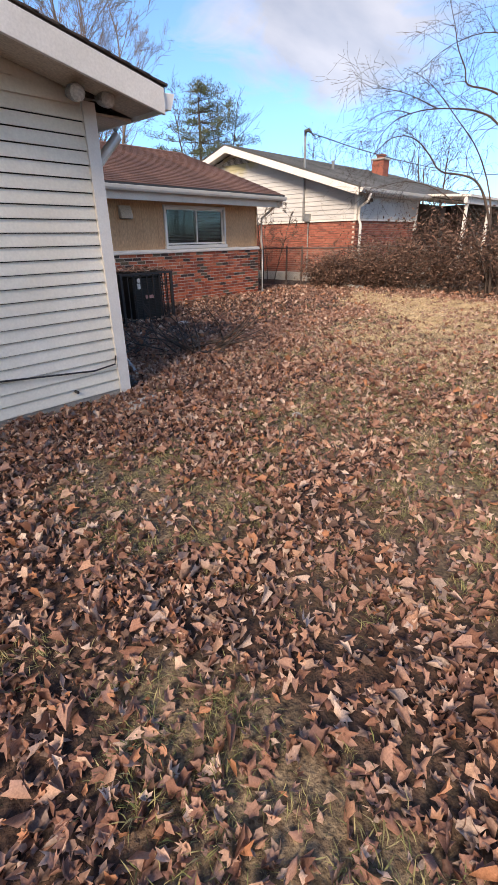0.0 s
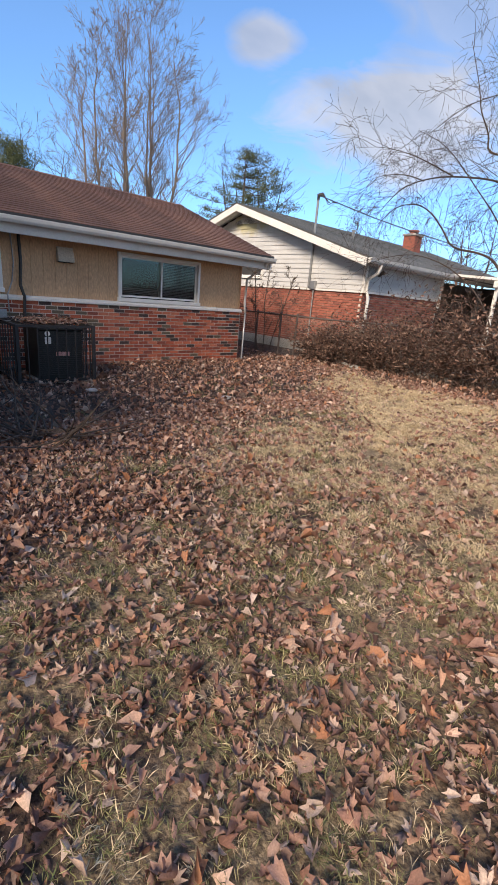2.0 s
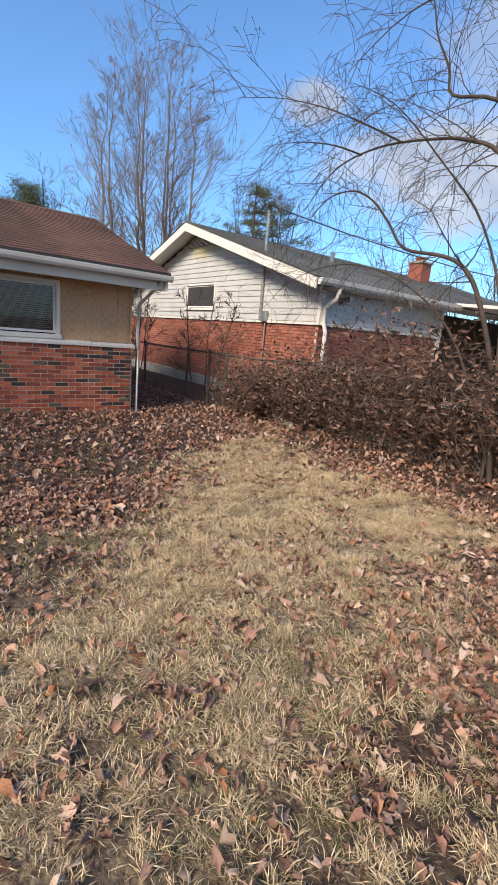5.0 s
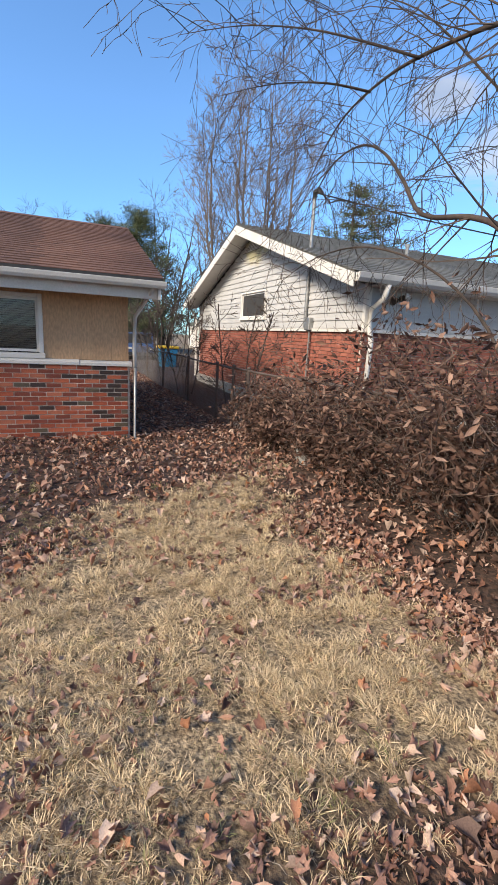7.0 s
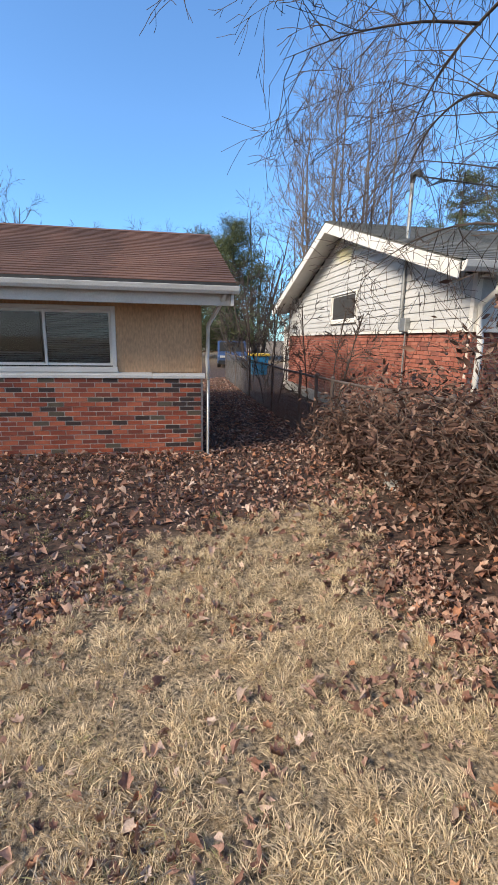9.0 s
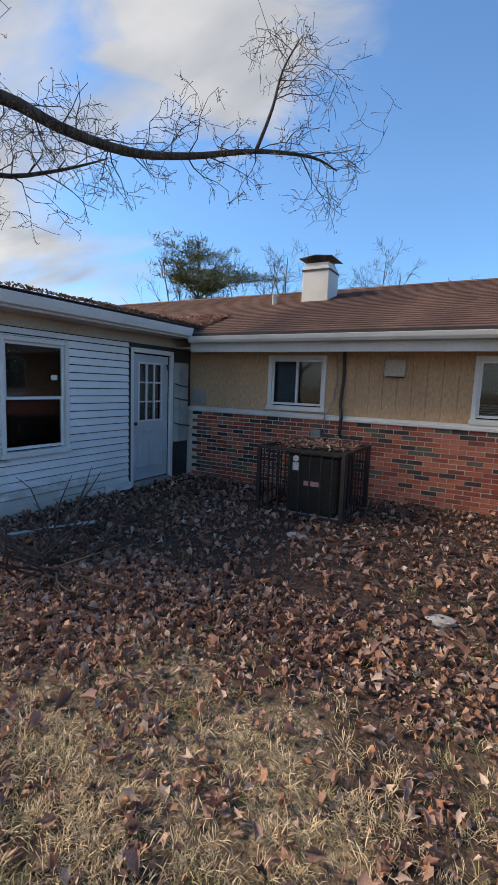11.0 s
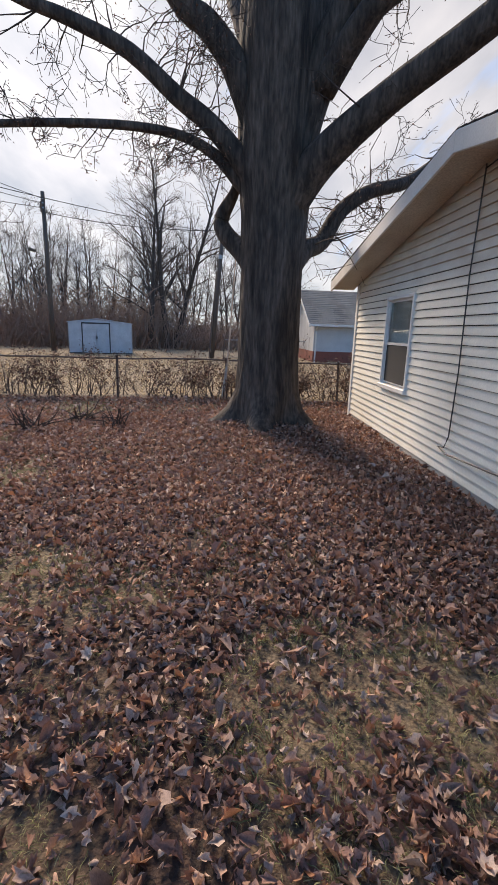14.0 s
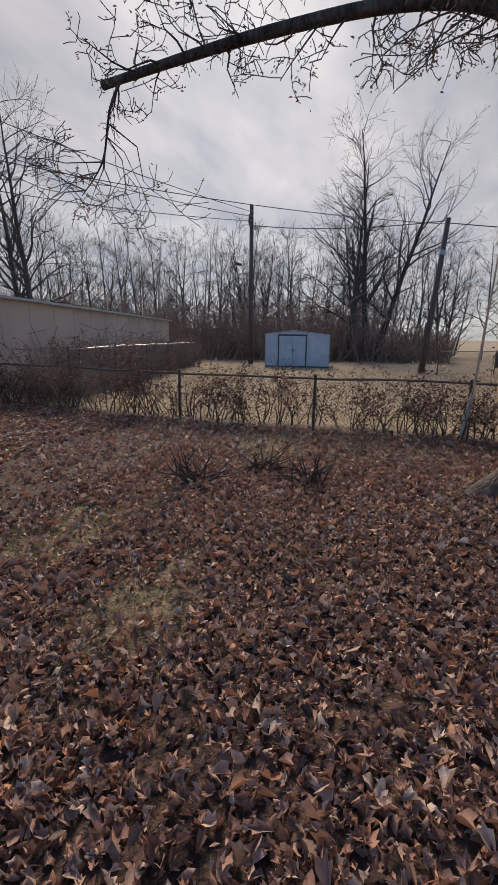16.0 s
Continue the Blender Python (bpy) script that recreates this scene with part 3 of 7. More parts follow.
def window(parent, face, a0, a1, z0, z1, at, panes, label, blind=None, frame=.055, out=.04):
    """A window in a wall. face: 's' looks to -y, 'e' to +x, 'w' to -x. a: along the wall. panes: list of (u0, u1, v0, v1) as shares."""
    win = new("window")
    win.parent = parent
    win["label"] = label

    def put(name, b, mat, lab="", bevel=0.0):
        u0, u1, d0, d1, w0, w1 = b
        g = Geo()
        if face == 's':
            g.box(u0, u1, at - d1, at - d0, w0, w1)
        elif face == 'e':
            g.box(at + d0, at + d1, u0, u1, w0, w1)
        else:
            g.box(at - d1, at - d0, u0, u1, w0, w1)
        return part(name, g, mat, win, lab, bevel=bevel)
    put("jamb", (a0, a0 + frame, -.08, out, z0, z1), M["vinyl"], bevel=.006)
    put("jamb", (a1 - frame, a1, -.08, out, z0, z1), M["vinyl"], bevel=.006)
    put("head", (a0 + frame, a1 - frame, -.08, out - .002, z1 - frame, z1), M["vinyl"], bevel=.006)
    put("sill", (a0 - .015, a1 + .015, -.08, out + .022, z0 - .03, z0 + frame * .7), M["vinyl"], bevel=.006)
    w, h = a1 - a0 - 2 * frame, z1 - z0 - 2 * frame
    for u0, u1, v0, v1, depth in panes:
        b0, b1 = a0 + frame + u0 * w, a0 + frame + u1 * w
        c0, c1 = z0 + frame + v0 * h, z0 + frame + v1 * h
        s = .035
        g = Geo()
        for q in ((b0, b0 + s, c0, c1), (b1 - s, b1, c0, c1), (b0 + s, b1 - s, c0, c0 + s), (b0 + s, b1 - s, c1 - s, c1)):
            d0, d1 = -depth - .03, -depth
            if face == 's':
                g.box(q[0], q[1], at - d1, at - d0, q[2], q[3])
            elif face == 'e':
                g.box(at + d0, at + d1, q[0], q[1], q[2], q[3])
            else:
                g.box(at - d1, at - d0, q[0], q[1], q[2], q[3])
        part("sash", g, M["vinyl"], win)
        pane = put("pane", (b0 + s, b1 - s, -depth - .02, -depth - .014, c0 + s, c1 - s), M["glass"], "dark reflecting glass pane")
    if blind:
        for kind, u0, u1, v0, v1 in blind:
            b0, b1 = a0 + frame + u0 * w, a0 + frame + u1 * w
            c0, c1 = z0 + frame + v0 * h, z0 + frame + v1 * h
            if kind == "blind":
                g = Geo()
                n = max(3, int((c1 - c0) / .03))
                for i in range(n):
                    zz = c0 + (c1 - c0) * i / n
                    p = [(at + .10, zz), (at + .122, zz + .018), (at + .122, zz + .021), (at + .10, zz + .003)]
                    g.prism(p, "x", b0, b1)
                part("blind", g, M["blind"], win, "pale slatted window blind")
            elif kind == "screen":
                put("insect_screen", (b0, b1, -.012, -.006, c0, c1), M["screen_mesh"], "dark grey insect screen")
            else:
                put("curtain", (b0, b1, -.052, -.046, c0, c1), M["curtain"], "greenish translucent film")
    return win


# wall bodies with openings
WIN_S2, WIN_S1, WIN_E = (-2.43, -1.46, .80, 2.12), (-6.52, -5.50, .80, 2.12), (1.33, 2.26, .725, 2.11)
DOOR_E = (3.45, 4.33, .04, 2.08)
WIN_A, WIN_B = (1.575, 2.56, 1.295, 2.135), (4.595, 6.52, 1.265, 2.135)
WTOP = 2.44
RIDGE_X, RIDGE_Z, WEAVE = -3.95, 3.40, 2.56
g = Geo()
for a, b, c, d in rects_around(-8.18, 0, -.3, WTOP, [WIN_S2, WIN_S1]):
    g.box(a, b, .02, .14, c, d)
part("gable_top", Geo().prism([(-8.18, WTOP - .1), (0, WTOP - .1), (0, WTOP + .06), (RIDGE_X, RIDGE_Z - .09), (-8.18, WTOP + .06)], "y", .004, .13), M["siding"], house)
gable_wall = part("gable_wall", g, M["lap_shade"], house, "cream vinyl-sided gable wall")
g = Geo()
for a, b, c, d in rects_around(.14, MY, -.3, WTOP, [WIN_E, DOOR_E]):
    g.box(-.14, -.02, a, b, c, d)
east_wall = part("wing_wall", g, M["lap_shade"], house, "white vinyl-sided wall streaked with mildew")
part("wing_wall", Geo().box(-8.18, -8.04, .14, MY, -.3, WTOP), M["siding"], house)
g = Geo()
for a, b, c, d in rects_around(-8.18, 7.70, 1.16, 2.36, [WIN_A, WIN_B]):
    if b > -.14:
        g.box(max(a, -.14), b, MY + .02, MY + .14, c, d)
g.box(-.14, 7.70, MY + .025, MY + .14, -.3, 1.16)
panel_wall = part("panel_wall", g, M["tan"], house, "tan vertical wood panel wall")
g = Geo().box(7.56, 7.68, MY + .14, 11.4, -.3, 2.4).prism([(MY, 2.4), (11.4, 2.4), (8.16, 3.66)], "x", 7.56, 7.68)
part("end_wall", g, M["tan"], house)
part("back_wall", Geo().box(-8.18, 7.7, 11.4, 11.54, -.3, 2.4), M["tan"], house)
# near-black floor, ceiling and added unseen partitions: room darkness put into the colour
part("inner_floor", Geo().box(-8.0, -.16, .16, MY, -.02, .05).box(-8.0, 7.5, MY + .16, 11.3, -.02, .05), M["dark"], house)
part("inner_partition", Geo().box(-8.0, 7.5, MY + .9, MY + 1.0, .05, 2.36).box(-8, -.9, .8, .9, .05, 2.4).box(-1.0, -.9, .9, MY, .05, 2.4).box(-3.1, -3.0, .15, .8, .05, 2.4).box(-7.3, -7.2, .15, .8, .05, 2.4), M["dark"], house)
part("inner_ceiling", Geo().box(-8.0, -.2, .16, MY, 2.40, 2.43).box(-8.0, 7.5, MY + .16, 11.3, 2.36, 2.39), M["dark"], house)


# clapboards: each one a board of its own, lapped; gaps bare the dark body as shadow lines
def clapboards(parent, face, a0, a1, z0, z1, step, at, holes, mat, slope=None, gap=.008):
    z, i = z0, 0
    rng = random.Random(int(z0 * 100 + a1 * 10))
    while z < z1 - .01:
        h = min(step, z1 - z)
        lo, hi = a0, a1
        if slope and z + h > slope[0]:
            k = (z + h * .5 - slope[0]) / (slope[2] - slope[0])
            if k > .97:
                break
            k = max(0, k)
            lo, hi = a0 + (slope[1] - a0) * k, a1 + (slope[1] - a1) * k
        runs = [(lo, hi)]
        for h0, h1, hz0, hz1 in holes:
            if z + h > hz0 - .02 and z < hz1 + .02:
                runs = [r for q in runs for r in ((q[0], min(q[1], h0)), (max(q[0], h1), q[1])) if r[1] - r[0] > .02]
        pieces = [(p, q, z, z + h) for p, q in runs]
        for h0, h1, hz0, hz1 in holes:
            if z + h > hz0 - .02 and z < hz1 + .02:
                if z < hz0 - .012:
                    pieces.append((h0, h1, z, hz0 - .004))
                elif z + h > hz1 + .012:
                    pieces.append((h0, h1, hz1 + .004, z + h))
        for p, q, z_a, z_b in pieces:
            g = Geo()
            w1, w2 = .020 + rng.uniform(-.001, .001), .004
            poly = [(0, z_a + .003), (w1 + .006, z_a), (w1 + .006, z_a + .010), (w2 + .004, z_b - gap), (0, z_b - gap)]
            if face == 's':
                g.prism([(at - d + .018, zz) for d, zz in poly], "x", p, q)
            elif face == 'e':
                g.prism([(at + d - .018, zz) for d, zz in poly], "y", p, q)
            elif face == 'w':
                g.prism([(at - d + .018, zz) for d, zz in poly], "y", p, q)
            part("siding_board", g, mat, parent)
        z += h
        i += 1


clapboards(gable_wall, 's', -8.10, -.07, .06, RIDGE_Z - .14, .102, -.012, [WIN_S2, WIN_S1], M["siding"], (WTOP, RIDGE_X, RIDGE_Z - .1))
clapboards(east_wall, 'e', .07, 3.36, -.002, WTOP - .22, .102, .012, [WIN_E], M["siding_east"], None, .012)
part("corner_board", Geo().box(-.085, .03, -.03, .0, -.05, WTOP).box(.0, .03, 0, .085, -.05, WTOP), M["vinyl"], house, "white vinyl corner trim")
part("corner_board", Geo().box(-8.20, -8.10, -.03, 0, -.05, WTOP), M["vinyl"], house)
part("frieze_board", Geo().box(-.01, .014, .09, MY - .02, WTOP - .22, WTOP + .02), M["soffit"], house, "dull tan frieze board under the eaves")
part("foundation", Geo().box(-8.16, -.02, -.008, .02, -.3, .075), M["concrete"], house, "cream painted foundation strip")
# torn lower edge of the east siding
rt = random.Random(4)
y = .1
while y < 3.4:
    l = rt.uniform(.2, .6)
    if rt.random() < .6:
        d = rt.uniform(0, .03)
        k = .012 + .07 * max(0, (y - 2.6))
        g = Geo().prism([(k * .3, .11), (.016 + k, .0 - d), (.022 + k, -.0 - d), (.022 + k * .3, .11)], "y", y, min(y + l, 3.46))
        part("loose_siding", g, M["siding_east"], house, "torn and flared bottom siding strip")
    y += l

window(house, 's', *WIN_S2, 0, [(0, 1, 0, .5, .02), (0, 1, .47, 1, .0)], "white double-hung window with a pale film in its upper sash", [("curtain", 0, 1, .5, 1), ("screen", .02, .98, .02, .47)], .05)
window(house, 's', *WIN_S1, 0, [(0, 1, 0, .5, .02), (0, 1, .47, 1, .0)], "white double-hung window with a pale film in its upper sash", [("curtain", 0, 1, .5, 1), ("screen", .02, .98, .02, .47)], .05)
w_e = window(house, 'e', *WIN_E, 0, [(0, 1, 0, .5, .02), (0, 1, .47, 1, .0)], "white double-hung window with dark panes", None, .055)
part("sticker", Geo().box(-.012, -.008, 2.02, 2.11, 1.62, 1.68), M["label"], w_e, "small pale sticker on the glass")
window(house, 's', *WIN_A, MY, [(0, .52, 0, 1, .0), (.48, 1, 0, 1, .02)], "white sliding window with dark panes", None, .06)
window(house, 's', *WIN_B, MY, [(0, .52, 0, 1, .0), (.48, 1, 0, 1, .02)], "wide white sliding window with lowered blinds", [("blind", .5, 1, 0, 1), ("blind", 0, .5, 0, .25)], .06)

# door with nine lights
door = new("door")
door.parent = house
door["label"] = "weathered white door with nine small panes"
y0, y1, z0, z1 = DOOR_E
part("door_frame", Geo().box(-.10, .03, y0 - .07, y0, 0, z1 + .07).box(-.10, .03, y1, y1 + .07, 0, z1 + .07).box(-.10, .028, y0, y1, z1, z1 + .07), M["vinyl"], door, bevel=.005)
part("weatherstrip", Geo().box(-.02, .034, y0 - .094, y0 - .074, .05, z1 + .05).box(-.05, -.03, y0, y0 + .018, .05, z1), M["rubber"], door, "dark gap strip")
lights = (y0 + .17, y1 - .17, 1.02, 1.93)
g = Geo()
for a, b, c, d in rects_around(y0 + .02, y1 - .01, .07, z1 - .02, [lights]):
    g.box(-.075, -.035, a, b, c, d)
leaf = part("door_leaf", g, M["door_paint"], door)
for a, b in ((y0 + .14, y0 + .40), (y0 + .47, y1 - .13)):
    g = Geo()
    for q in ((a, a + .025, .25, .85), (b - .025, b, .25, .85), (a, b, .25, .275), (a, b, .825, .85)):
        g.box(-.036, -.022, *q)
    part("raised_panel", g, M["door_paint"], door)
g = Geo()
ly, lz = (lights[1] - lights[0]) / 3, (lights[3] - lights[2]) / 3
for i in range(4):
    yy = lights[0] + ly * i
    g.box(-.06, -.026, yy - .012, yy + .012, lights[2], lights[3])
    zz = lights[2] + lz * i
    g.box(-.06, -.028, lights[0], lights[1], zz - .012, zz + .012)
part("muntin", g, M["vinyl"], door)
for i in range(3):
    for j in range(3):
        p = part("pane", Geo().box(-.052, -.047, lights[0] + ly * i + .012, lights[0] + ly * (i + 1) - .012, lights[2] + lz * j + .012, lights[2] + lz * (j + 1) - .012), M["glass"], door)
part("door_curtain", Geo().box(-.11, -.105, lights[0], lights[1], lights[2], lights[3]), M["blind"], door, "grey curtain behind the panes")
part("door_closer", Geo().tube([(-.03, y1 - .06, 1.92), (.03, y1 - .1, 1.92), (.03, y1 - .1, 1.84)], .012, 6), M["bronze"], door)
part("door_knob", Geo().sphere((-.0, y0 + .07, .98), .03).tube([(-.04, y0 + .07, .98), (0, y0 + .07, .98)], .012, 6), M["bronze"], door, "dark round knob", True)
part("threshold", Geo().box(-.10, .06, y0, y1, -.02, .045), M["concrete"], door)
# bent sheet panel in the corner beside the door
g = Geo()
g.prism([(.0, 4.44), (.05, 4.52), (.035, 4.80), (.0, 4.84)], "z", .62, 1.98)
part("sheet_panel", g, M["tin"], house, "stained pale sheet panel in the corner")
g = Geo()
for z_, t_ in ((1.62, .06), (1.38, .05), (.95, .07)):
    g.tube([(.05, 4.42, z_), (.06, 4.6, z_ - t_ * .6), (.05, 4.84, z_ - t_)], .012, 6)
part("loose_cable", g, M["rubber"], house)
part("wall_box", Geo().box(.04, .34, MY - .05, MY + .02, 1.28, 1.52), M["tin"], house, "small pale box on the wall", bevel=.01)

# brick wainscot of the main part
BL, BH, JT, COURSE = .201, .0545, .0135, .0677
brick_wall = part("brick_wall", Geo().box(-.02, 7.69, MY - .057, MY + .026, -.3, 1.155), M["mortar"], house, "red and dark mixed brick wainscot")
brick_meshes = []
for k in range(4):
    r_ = random.Random(50 + k)
    g = Geo().box(-BL / 2, BL / 2, -.022, .022, -BH / 2, BH / 2)
    g.v = [(x + r_.uniform(-.002, .002), y_ + r_.uniform(-.0025, .0025), z_ + r_.uniform(-.0015, .0015)) for x, y_, z_ in g.v]
    brick_meshes.append(g.mesh("brick", M["brick"]))
half_mesh = Geo().box(-BL / 4 + JT / 4, BL / 4 - JT / 4, -.022, .022, -BH / 2, BH / 2).mesh("brick", M["brick"])
far_bricks = Geo()
near_bricks = []
rb = random.Random(8)
for c in range(-3, 17):
    zc = 1.155 - (16 - c + .5) * COURSE
    x = 7.70 - (BL + JT) * (0.5 if c % 2 == 0 else 0.0)
    if c % 2 == 0:
        near_bricks.append((7.70 - BL / 4 - JT / 4, zc, True))
    while x - BL > 0:
        xc = x - BL / 2
        if xc > 4.35 and c >= 0:
            near_bricks.append((xc, zc, False))
        else:
            d = rb.uniform(-.002, .002)
            far_bricks.box(xc - BL / 2, xc + BL / 2, MY - .0635 + d, MY - .02, zc - BH / 2, zc + BH / 2)
        x -= BL + JT
part("brick_field", far_bricks, M["brick_far"], brick_wall)["kind"] = "stuff"
g = Geo()
for c in range(-3, 17):
    zc = 1.155 - (16 - c + .5) * COURSE
    y_ = MY + (0 if c % 2 else .1)
    while y_ < 11.2:
        g.box(7.68, 7.735, y_, y_ + BL, zc - BH / 2, zc + BH / 2)
        y_ += BL + JT
end_brick = part("end_brick_wall", Geo().box(7.66, 7.725, MY - .045, 11.4, -.3, 1.155), M["mortar"], house)
part("brick_field", g, M["brick_far"], end_brick)["kind"] = "stuff"
part("ledge", Geo().prism([(MY - .085, 1.155), (MY + .02, 1.155), (MY + .02, 1.235), (MY - .03, 1.235), (MY - .085, 1.20)], "x", -.02, 7.0), M["white"], house, "white painted ledge over the brick", bevel=.004)
part("ledge", Geo().prism([(MY - .085, 1.152), (MY + .02, 1.152), (MY + .02, 1.228), (MY - .03, 1.228), (MY - .085, 1.195)], "x", 7.006, 7.76), M["white"], house, bevel=.004)
# tan boards above the ledge
edges = [-.02, .75, 1.575]
edges2 = [2.56, 2.78, 3.02, 3.22, 3.42, 3.62, 3.82, 4.02, 4.22, 4.42, 4.595]
edges3 = [6.52, 7.03, 7.46, 7.70]
for es in (edges, edges2, edges3):
    for a, b in zip(es, es[1:]):
        part("wall_panel", Geo().box(a + .0012, b - .0012, MY - .004, MY + .02, 1.235, 2.36), M["tan"], panel_wall, bevel=.002)
for a, b, c, d in ((1.575, 2.56, 2.137, 2.36), (4.595, 6.52, 2.137, 2.36), (1.575, 2.56, 1.236, 1.26), (4.595, 6.52, 1.233, 1.236)):
    part("wall_panel", Geo().box(a, b, MY - .003, MY + .02, c, d), M["tan"], panel_wall)
part("corner_board", Geo().box(7.68, 7.715, MY - .02, MY + .1, 1.235, 2.36), M["tan"], house)

# main roof
EY, EZ, RY, RZ = 4.34, 2.45, 8.16, 3.79
roof = part("roof", Geo().prism([(EY, EZ - .03), (RY, RZ - .03), (2 * RY - EY, EZ - .03), (2 * RY - EY, EZ - .10), (RY, RZ - .14), (EY, EZ - .10)], "x", -9.0, 8.12), M["shingle"], house, "low-pitched brown shingle roof")


def shingle_courses(parent, mat, n, x0, x1, ey, ez, ry, rz, seed, name="shingle_course", tab=.30):
    """Lapped courses of tabs; each course is one part."""
    rs = random.Random(seed)
    for i in range(n):
        k0, k1 = i / n, (i + 1.25) / n
        k1 = min(k1, 1)
        g = Geo()
        x = x0 - rs.uniform(0, tab)
        while x < x1:
            a, b = max(x, x0), min(x + tab - .004, x1)
            lift = rs.uniform(0, .003)
            p = [(ey + (ry - ey) * k0, ez + (rz - ez) * k0 + .001 + lift), (ey + (ry - ey) * k1, ez + (rz - ez) * k1 - .012),
                 (ey + (ry - ey) * k1, ez + (rz - ez) * k1 - .02), (ey + (ry - ey) * k0, ez + (rz - ez) * k0 - .006)]
            if b > a:
                g.prism(p if ry > ey else p[::-1], "x", a, b)
            x += tab
        part(name, g, mat, parent)


shingle_courses(roof, M["shingle"], 28, -9.0, 8.13, EY - .03, EZ - .01, RY, RZ, 3)
part("ridge_cap", Geo().prism([(RY - .14, RZ - .045), (RY, RZ + .012), (RY + .14, RZ - .045), (RY, RZ - .01)], "x", -9, 8.13), M["shingle"], roof)
part("drip_edge", Geo().box(.40, 8.12, EY - .05, EY + .02, EZ - .075, EZ - .02), M["rubber"], house)
part("gutter", Geo().prism([(EY - .10, 2.388), (EY + .02, 2.37), (EY + .02, 2.30), (EY - .06, 2.29), (EY - .085, 2.33)], "x", .42, 8.16), M["white"], house, "white painted gutter with a grimy lip", bevel=.004)
part("fascia", Geo().box(.36, 8.10, EY + .07, EY + .11, 2.15, 2.42), M["white"], house, "peeling white fascia board", bevel=.004)
part("soffit", Geo().box(.02, 8.08, EY + .11, MY, 2.21, 2.235), M["soffit"], house)
for s in (1, -1):
    a, b = (RY, EY) if s > 0 else (RY, 2 * RY - EY)
    part("rake_board", Geo().prism([(a, RZ - .16), (b, EZ - .12), (b, EZ - .30), (a, RZ - .34)], "x", 8.06, 8.10), M["white"], house)
part("rake_soffit", Geo().prism([(EY + .1, EZ - .13), (RY, RZ - .16), (2 * RY - EY - .1, EZ - .13), (2 * RY - EY - .1, EZ - .15), (RY, RZ - .18), (EY + .1, EZ - .15)], "x", 7.70, 8.07), M["soffit"], house)
# downspout at the far corner
part("downspout", Geo().tube([(8.0, EY - .02, 2.32), (7.95, EY + .1, 2.2), (7.80, MY - .12, 1.9), (7.79, MY - .11, 1.4), (7.80, MY - .14, 1.15)], [.03] * 5, 8), M["white"], house, "thin white downspout", True)
part("downspout", Geo().tube([(7.80, MY - .14, 1.16), (7.79, MY - .13, .05), (7.84, MY - .25, .0)], [.022] * 3, 8), M["grey_metal"], house, "thin grey drain pipe at the brick corner", True)

# chimney and vent on the roof
chimney = new("chimney")
chimney.parent = house
chimney["label"] = "white painted chimney with a rusty sheet cap"
part("shaft", Geo().box(1.25, 1.80, 6.85, 7.40, 3.1, 3.99), M["white"], chimney, bevel=.012)
part("band", Geo().box(1.235, 1.815, 6.835, 7.415, 3.90, 3.93), M["shed_trim"], chimney)
part("crown", Geo().box(1.29, 1.76, 6.89, 7.36, 3.99, 4.06), M["white"], chimney)
for cx_ in (1.33, 1.72):
    for cy_ in (6.93, 7.32):
        part("cap_leg", Geo().box(cx_ - .01, cx_ + .01, cy_ - .01, cy_ + .01, 4.05, 4.15), M["bronze"], chimney)
part("cap", Geo().prism([(1.19, 4.13), (1.52, 4.175), (1.86, 4.14), (1.86, 4.15), (1.52, 4.19), (1.19, 4.145)], "y", 6.80, 7.46), M["bronze"], chimney, "bent dark sheet-metal cap")
vent = part("roof_vent", Geo().tube([(.71, 6.75, 3.1), (.71, 6.75, 3.45)], .055, 10).tube([(.71, 6.75, 3.42), (.71, 6.75, 3.47)], .065, 10), M["grey_metal"], house, "galvanised roof vent pipe")

# wing roof with rakes
wing_roof = part("roof", Geo().prism([(.43, WEAVE - .02), (RIDGE_X, RIDGE_Z), (-8.52, WEAVE - .02), (-8.52, WEAVE - .08), (RIDGE_X, RIDGE_Z - .06), (.43, WEAVE - .08)], "y", -.44, 7.1), M["shingle_dark"], house, "dark leaf-littered shingle roof of the wing")
for side in (1, -1):
    ex = .45 if side > 0 else -8.54
    n = 26
    for i in range(n):
        k0, k1 = i / n, min(1, (i + 1.25) / n)
        xa, za = ex + (RIDGE_X - ex) * k0, WEAVE - .01 + (RIDGE_Z + .01 - WEAVE) * k0
        xb, zb = ex + (RIDGE_X - ex) * k1, WEAVE - .01 + (RIDGE_Z + .01 - WEAVE) * k1
        g = Geo().prism([(xa, za + .012), (xb, zb + .003), (xb, zb - .006), (xa, za - .004)], "y", -.46, 7.0)
        part("shingle_course", g, M["shingle_dark"], wing_roof)
for ex in (.40, -8.50):
    part("rake_board", Geo().prism([(ex, WEAVE - .035), (RIDGE_X, RIDGE_Z - .012), (RIDGE_X, RIDGE_Z - .20), (ex, WEAVE - .215)], "y", -.47, -.44), M["white"], house, "broad white rake board", bevel=.004)
    part("rake_soffit", Geo().prism([(ex, WEAVE - .15), (RIDGE_X, RIDGE_Z - .12), (RIDGE_X, RIDGE_Z - .145), (ex, WEAVE - .175)], "y", -.44, -.02), M["soffit"], house)
part("fascia", Geo().box(.38, .41, -.44, 4.30, WEAVE - .20, WEAVE - .05), M["white"], house)
part("soffit", Geo().box(.014, .38, -.02, 4.36, WEAVE - .20, WEAVE - .18), M["soffit"], house)
part("gutter", Geo().prism([(.41, WEAVE - .06), (.525, WEAVE - .05), (.505, WEAVE - .11), (.48, WEAVE - .17), (.41, WEAVE - .175)], "y", -.45, 4.28), M["vinyl"], house, "white metal gutter", bevel=.004)
